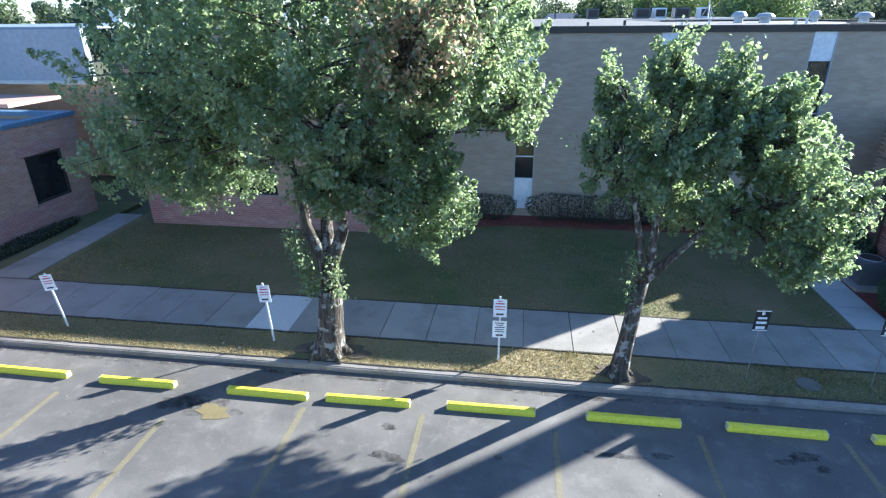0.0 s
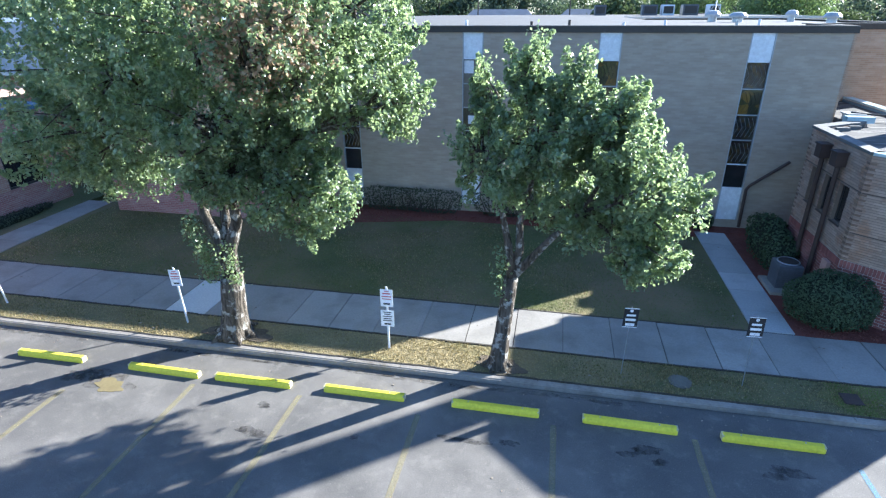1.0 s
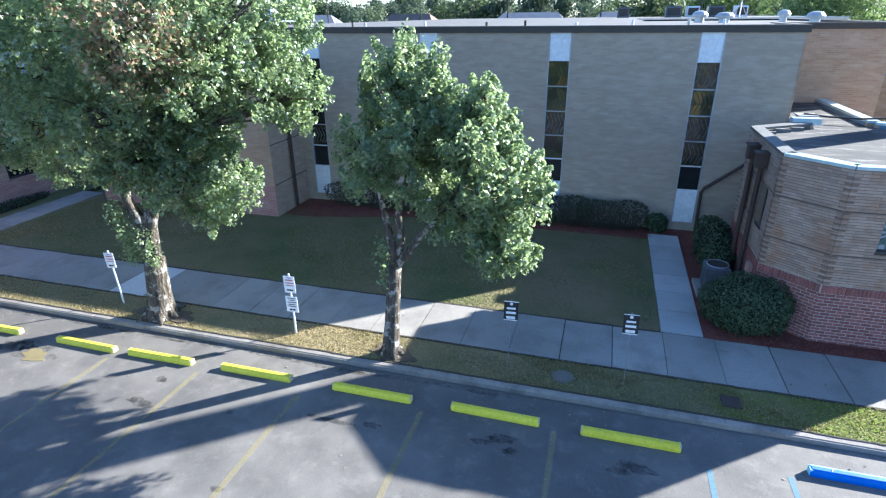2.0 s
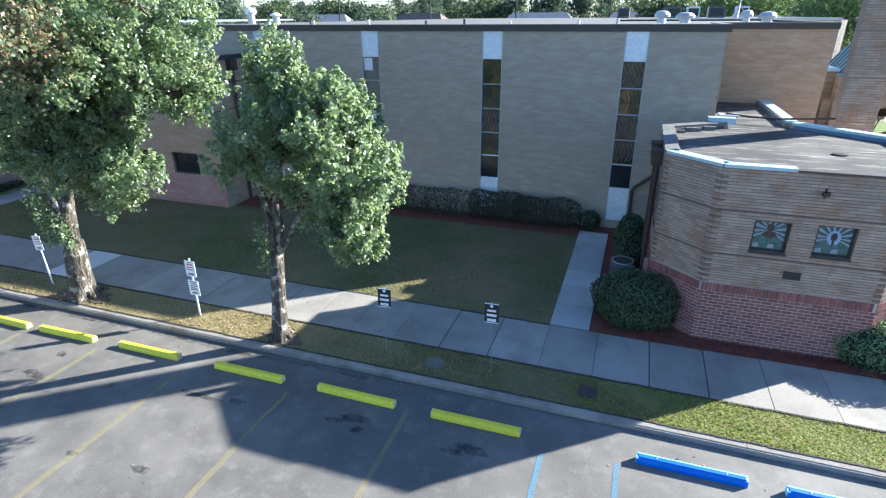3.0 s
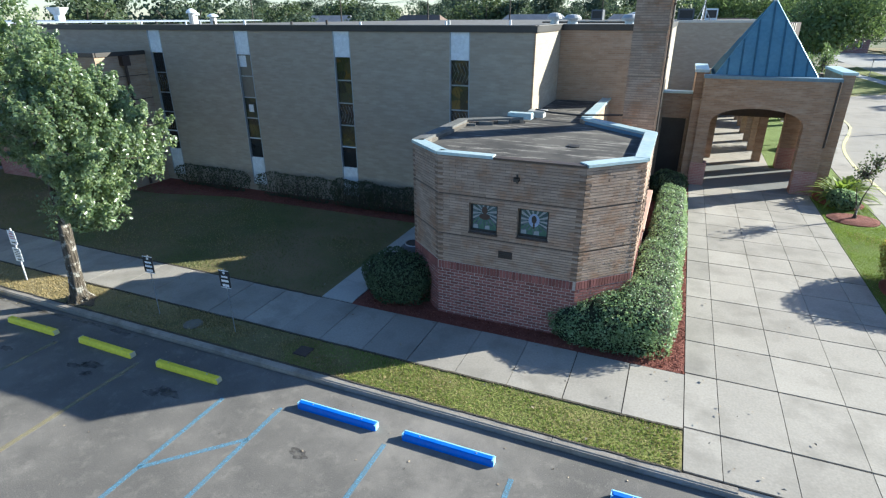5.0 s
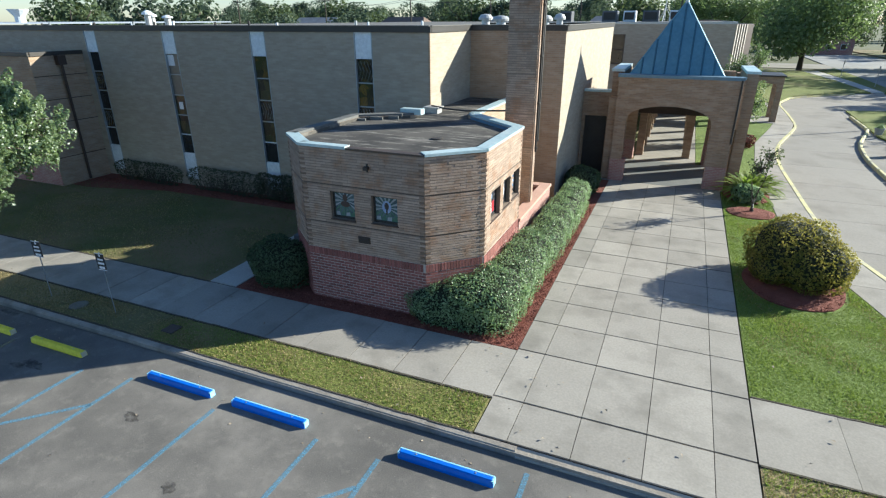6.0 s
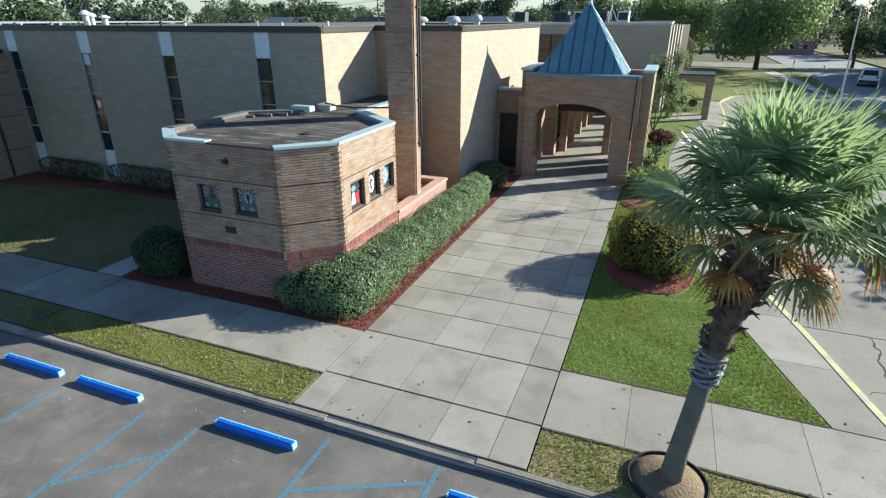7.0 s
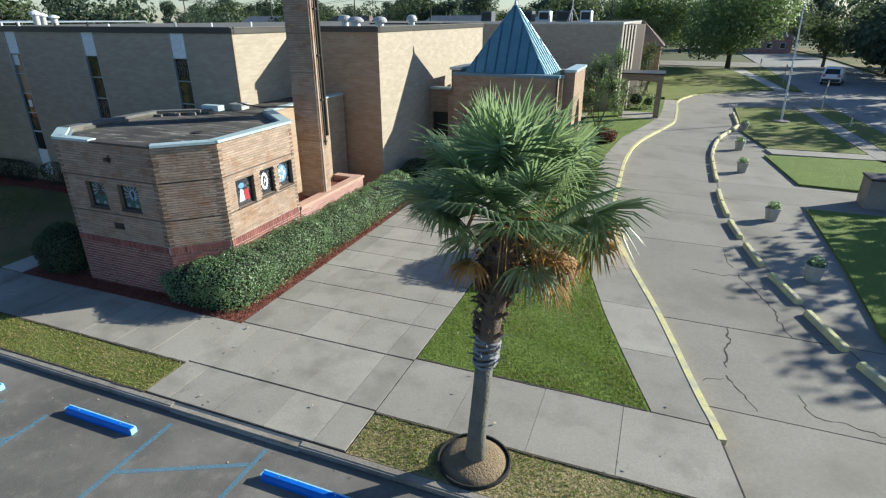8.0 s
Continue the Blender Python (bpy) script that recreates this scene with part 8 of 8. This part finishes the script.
def house(x, y, w, d, h, rise, turn, wall_mat, roof_mat, label):
    ob = thing("house", (0, 0, 0), label, "house")
    part("wall", Geo().box(-w / 2, w / 2, -d / 2, d / 2, 0, h), wall_mat, ob)
    g = Geo()
    o = 0.4
    g.face((-w / 2 - o, -d / 2 - o, h), (w / 2 + o, -d / 2 - o, h), (w / 2 - d * 0.3, 0, h + rise), (-w / 2 + d * 0.3, 0, h + rise))
    g.face((w / 2 + o, d / 2 + o, h), (-w / 2 - o, d / 2 + o, h), (-w / 2 + d * 0.3, 0, h + rise), (w / 2 - d * 0.3, 0, h + rise))
    g.face((w / 2 + o, -d / 2 - o, h), (w / 2 + o, d / 2 + o, h), (w / 2 - d * 0.3, 0, h + rise))
    g.face((-w / 2 - o, d / 2 + o, h), (-w / 2 - o, -d / 2 - o, h), (-w / 2 + d * 0.3, 0, h + rise))
    part("roof", g, roof_mat, ob)
    for q in range(3):
        xx = -w / 2 + w * (q + 0.7) / 3.4
        win = part("window", Geo().box(xx - 0.55, xx + 0.55, -d / 2 - 0.03, -d / 2 + 0.02, 1.0, 2.2), M_PANEL, ob)
        part("pane", Geo().box(xx - 0.47, xx + 0.47, -d / 2 - 0.045, -d / 2 - 0.028, 1.08, 2.12), M_GLASS, win)
    ob.matrix_basis = pose(x, y, 0, 0, 0, turn)
    return ob


house(22.2, 84, 9, 9, 4.0, 3.0, 0, M_PORCH, M_SHINGLE, "brick house with a steep brown shingle roof")
house(47, 150, 9, 9, 3.2, 2.6, 8, M_BRICK_REDW, M_SHINGLE, "brown brick house behind street trees")
for x, y, w, t, m in ((-6, 96, 14, 3, M_SHINGLE_GREY), (-28, 100, 13, -6, M_SHINGLE), (8, 110, 12, 4, M_SHINGLE_GREY), (-50, 104, 14, 5, M_SHINGLE_GREY), (66, 74, 14, 85, M_SHINGLE)):
    house(x, y, w, 9, 4.6, 3.0, t, M_SIDING, m, "far house with a low hipped roof")

rnd = random.Random(3)
for i, (x, y, h) in enumerate(((-40, 92, 11), (-24, 94, 11), (-9, 92, 11.5), (5, 93, 11), (19, 94, 11.5), (-58, 90, 11), (33, 120, 11))):
    ob = thing("utility_pole", (x, y, 0), "thin weathered utility pole in the distance", "utility pole", "utility poles")
    part("pole", Geo().tube([(x, y, 0), (x, y, h)], [0.14, 0.09], 7), M_BARK_FAR, ob)
    part("crossarm", Geo().box(x - 1.1, x + 1.1, y - 0.06, y + 0.06, h - 0.8, h - 0.65), M_BARK_FAR, ob)
wires = thing("wires", (0, 92, 0), "thin overhead wires between the utility poles", "cable")
tops = [(-58, 90, 10.35), (-40, 92, 10.35), (-24, 94, 10.35), (-9, 92, 10.85), (5, 93, 10.35), (19, 94, 10.85)]
for a, b in zip(tops, tops[1:]):
    for off in (-1.0, 1.0):
        part("wire", Geo().tube([(a[0] + off + (b[0] - a[0]) * q / 8, a[1] + (b[1] - a[1]) * q / 8, a[2] + (b[2] - a[2]) * q / 8 - 0.9 * math.sin(math.pi * q / 8)) for q in range(9)], 0.022, 4), M_DARK, wires)
# street trees, small ones before the far house and some east of the drive whose shade falls on it
for x, y, s, r in ((55, 131, 0.55, 150), (44.7, 30.3, 0.72, 40), (46.4, 28.2, 0.78, 120), (49.0, 35.2, 0.84, 200), (47.4, 25.6, 0.84, 310)):
    c = copy_thing(kinds[2], pose(x, y, 0.0, 0, 0, r))
    c.scale = (s, s, s)

for x, y, s, r in ((55.6, 97, 1.3, 20), (55.2, 88, 1.25, 140)):
    c = copy_thing(kinds[0], pose(x, y, 0.0, 0, 0, r))
    c.scale = (s, s, s)

# ---------- grass blades ----------
def blades(name, polys, density, h, mat, seed, label):
    rng = np.random.default_rng(seed)
    allp = []
    for x0, x1, y0, y1, inside in polys:
        n = int((x1 - x0) * (y1 - y0) * density)
        p = np.column_stack([rng.uniform(x0, x1, n), rng.uniform(y0, y1, n)])
        if inside is not None:
            p = p[inside(p[:, 0], p[:, 1])]
        allp.append(p)
    p = np.concatenate(allp)
    n = len(p)
    patch = 0.75 + 0.35 * np.sin(p[:, 0] * 1.7 + 2 * np.sin(p[:, 1] * 1.3)) * np.sin(p[:, 1] * 2.1 + p[:, 0] * 0.6)
    a = rng.uniform(0, 2 * np.pi, n)
    lean = rng.uniform(0.1, 0.9, n) * h
    hh = h * rng.uniform(0.5, 1.3, n) * patch
    w = rng.uniform(0.006, 0.014, n)
    base = np.column_stack([p, np.full(n, G - 0.014)])
    side = np.column_stack([-np.sin(a), np.cos(a), np.zeros(n)]) * w[:, None]
    tip = base + np.column_stack([np.cos(a) * lean, np.sin(a) * lean, hh])
    v = np.stack([base - side, base + side, tip], axis=1).reshape(-1, 3)
    t = np.arange(3 * n).reshape(-1, 3)
    ob = part(name, soup(name, v, t), mat, None)
    return tagged(ob, label, "grass", kind="stuff")


edge_x = np.array([p[0] for p in WALK_EDGE])
edge_y = np.array([p[1] for p in WALK_EDGE])


def in_east(x, y):
    bed1 = ((x - 24.75) / 1.32) ** 2 + ((y - 18.85) / 1.6) ** 2 > 1
    bed2 = ((x - 24.2) / 0.9) ** 2 + ((y - 25.5) / 0.8) ** 2 > 1
    return (x < np.interp(y, edge_y, edge_x) - 0.03) & bed1 & bed2


def off_ring(x, y):
    return (x - 25.43) ** 2 + (y - 10.37) ** 2 > 0.43


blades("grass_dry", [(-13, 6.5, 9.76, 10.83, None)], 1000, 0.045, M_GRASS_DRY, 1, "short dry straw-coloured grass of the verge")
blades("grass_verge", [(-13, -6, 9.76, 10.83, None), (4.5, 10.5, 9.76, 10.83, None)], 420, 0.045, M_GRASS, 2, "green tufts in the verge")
# brighter blades on the sunlit stretch; the shaded stretch has duller ones
blades("grass_sunlit", [(10.0, 18.4, 9.76, 10.83, None), (23.26, 29.0, 9.78, 10.86, off_ring)], 900, 0.045, M_GRASS_BRIGHT, 3, "green verge grass in a brighter colour for the sunlit stretch")
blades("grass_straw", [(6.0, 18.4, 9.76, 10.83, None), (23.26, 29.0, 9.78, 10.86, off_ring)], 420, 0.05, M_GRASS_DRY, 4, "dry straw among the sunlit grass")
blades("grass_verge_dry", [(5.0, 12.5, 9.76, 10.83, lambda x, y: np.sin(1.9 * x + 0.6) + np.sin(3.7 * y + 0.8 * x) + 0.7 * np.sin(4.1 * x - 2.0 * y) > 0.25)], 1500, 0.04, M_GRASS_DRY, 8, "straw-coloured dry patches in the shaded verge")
blades("grass_lawn", [(23.26, 28.2, 12.9, 30, in_east)], 1500, 0.05, M_GRASS_BRIGHT, 5, "thick bright green lawn grass")
blades("grass_lawn_worn", [(23.26, 28.2, 12.9, 24, lambda x, y: in_east(x, y) & (np.sin(2.3 * x + 0.9 * y) + np.sin(1.7 * y - 0.8 * x + 1) + 0.8 * np.sin(4.3 * x + 2.9 * y) > 0.4))], 420, 0.05, M_GRASS_DRY, 9, "worn yellowish patches in the bright lawn")
blades("grass_court", [(-13.6, 9.0, 12.75, 18.95, None)], 420, 0.05, M_GRASS, 6, "short green lawn grass in the court")
blades("grass_court_dry", [(-13.6, 9.0, 12.75, 18.95, lambda x, y: np.sin(0.5 * x + 1) + np.sin(0.9 * y) + 0.6 * np.sin(1.3 * x + y) > 0.1)], 300, 0.045, M_GRASS_DRY, 7, "dry grass patches in the court")
rng = np.random.default_rng(17)


def chips(name, spots, n, seed, label):
    rng = np.random.default_rng(seed)
    pts = []
    for x0, x1, y0, y1, z in spots:
        k = int(n * (x1 - x0) * (y1 - y0))
        pts.append(np.column_stack([rng.uniform(x0, x1, k), rng.uniform(y0, y1, k), z + rng.uniform(0, 0.03, k)]))
    pts = np.concatenate(pts)
    k = len(pts)
    v, t = cards(pts, rng.normal(size=(k, 3)) * 0.6 + np.array((0, 0, 1.0)), rng.uniform(0.015, 0.045, k), seed, 0.5)
    return tagged(part(name, soup(name, v, t), M_MULCH_CHIP, None), label, "mulch", kind="stuff")


chips("mulch_chips", [(15, 18.44, 12.72, 13.3, G), (17.9, 18.44, 13.3, 24, G), (10.3, 15.0, 12.72, 13.2, G), (-4.4, 9.3, 19.02, 19.5, G)], 420, 3, "loose red mulch chips in the beds")
chips("mulch_chips", [(24.0, 25.5, 17.45, 18.2, G + 0.03), (23.65, 24.3, 17.9, 19.3, G + 0.03), (25.4, 25.9, 18.0, 19.6, G + 0.03), (23.6, 24.8, 25.0, 26.0, G + 0.03)], 420, 5, "loose red mulch chips under the bush")
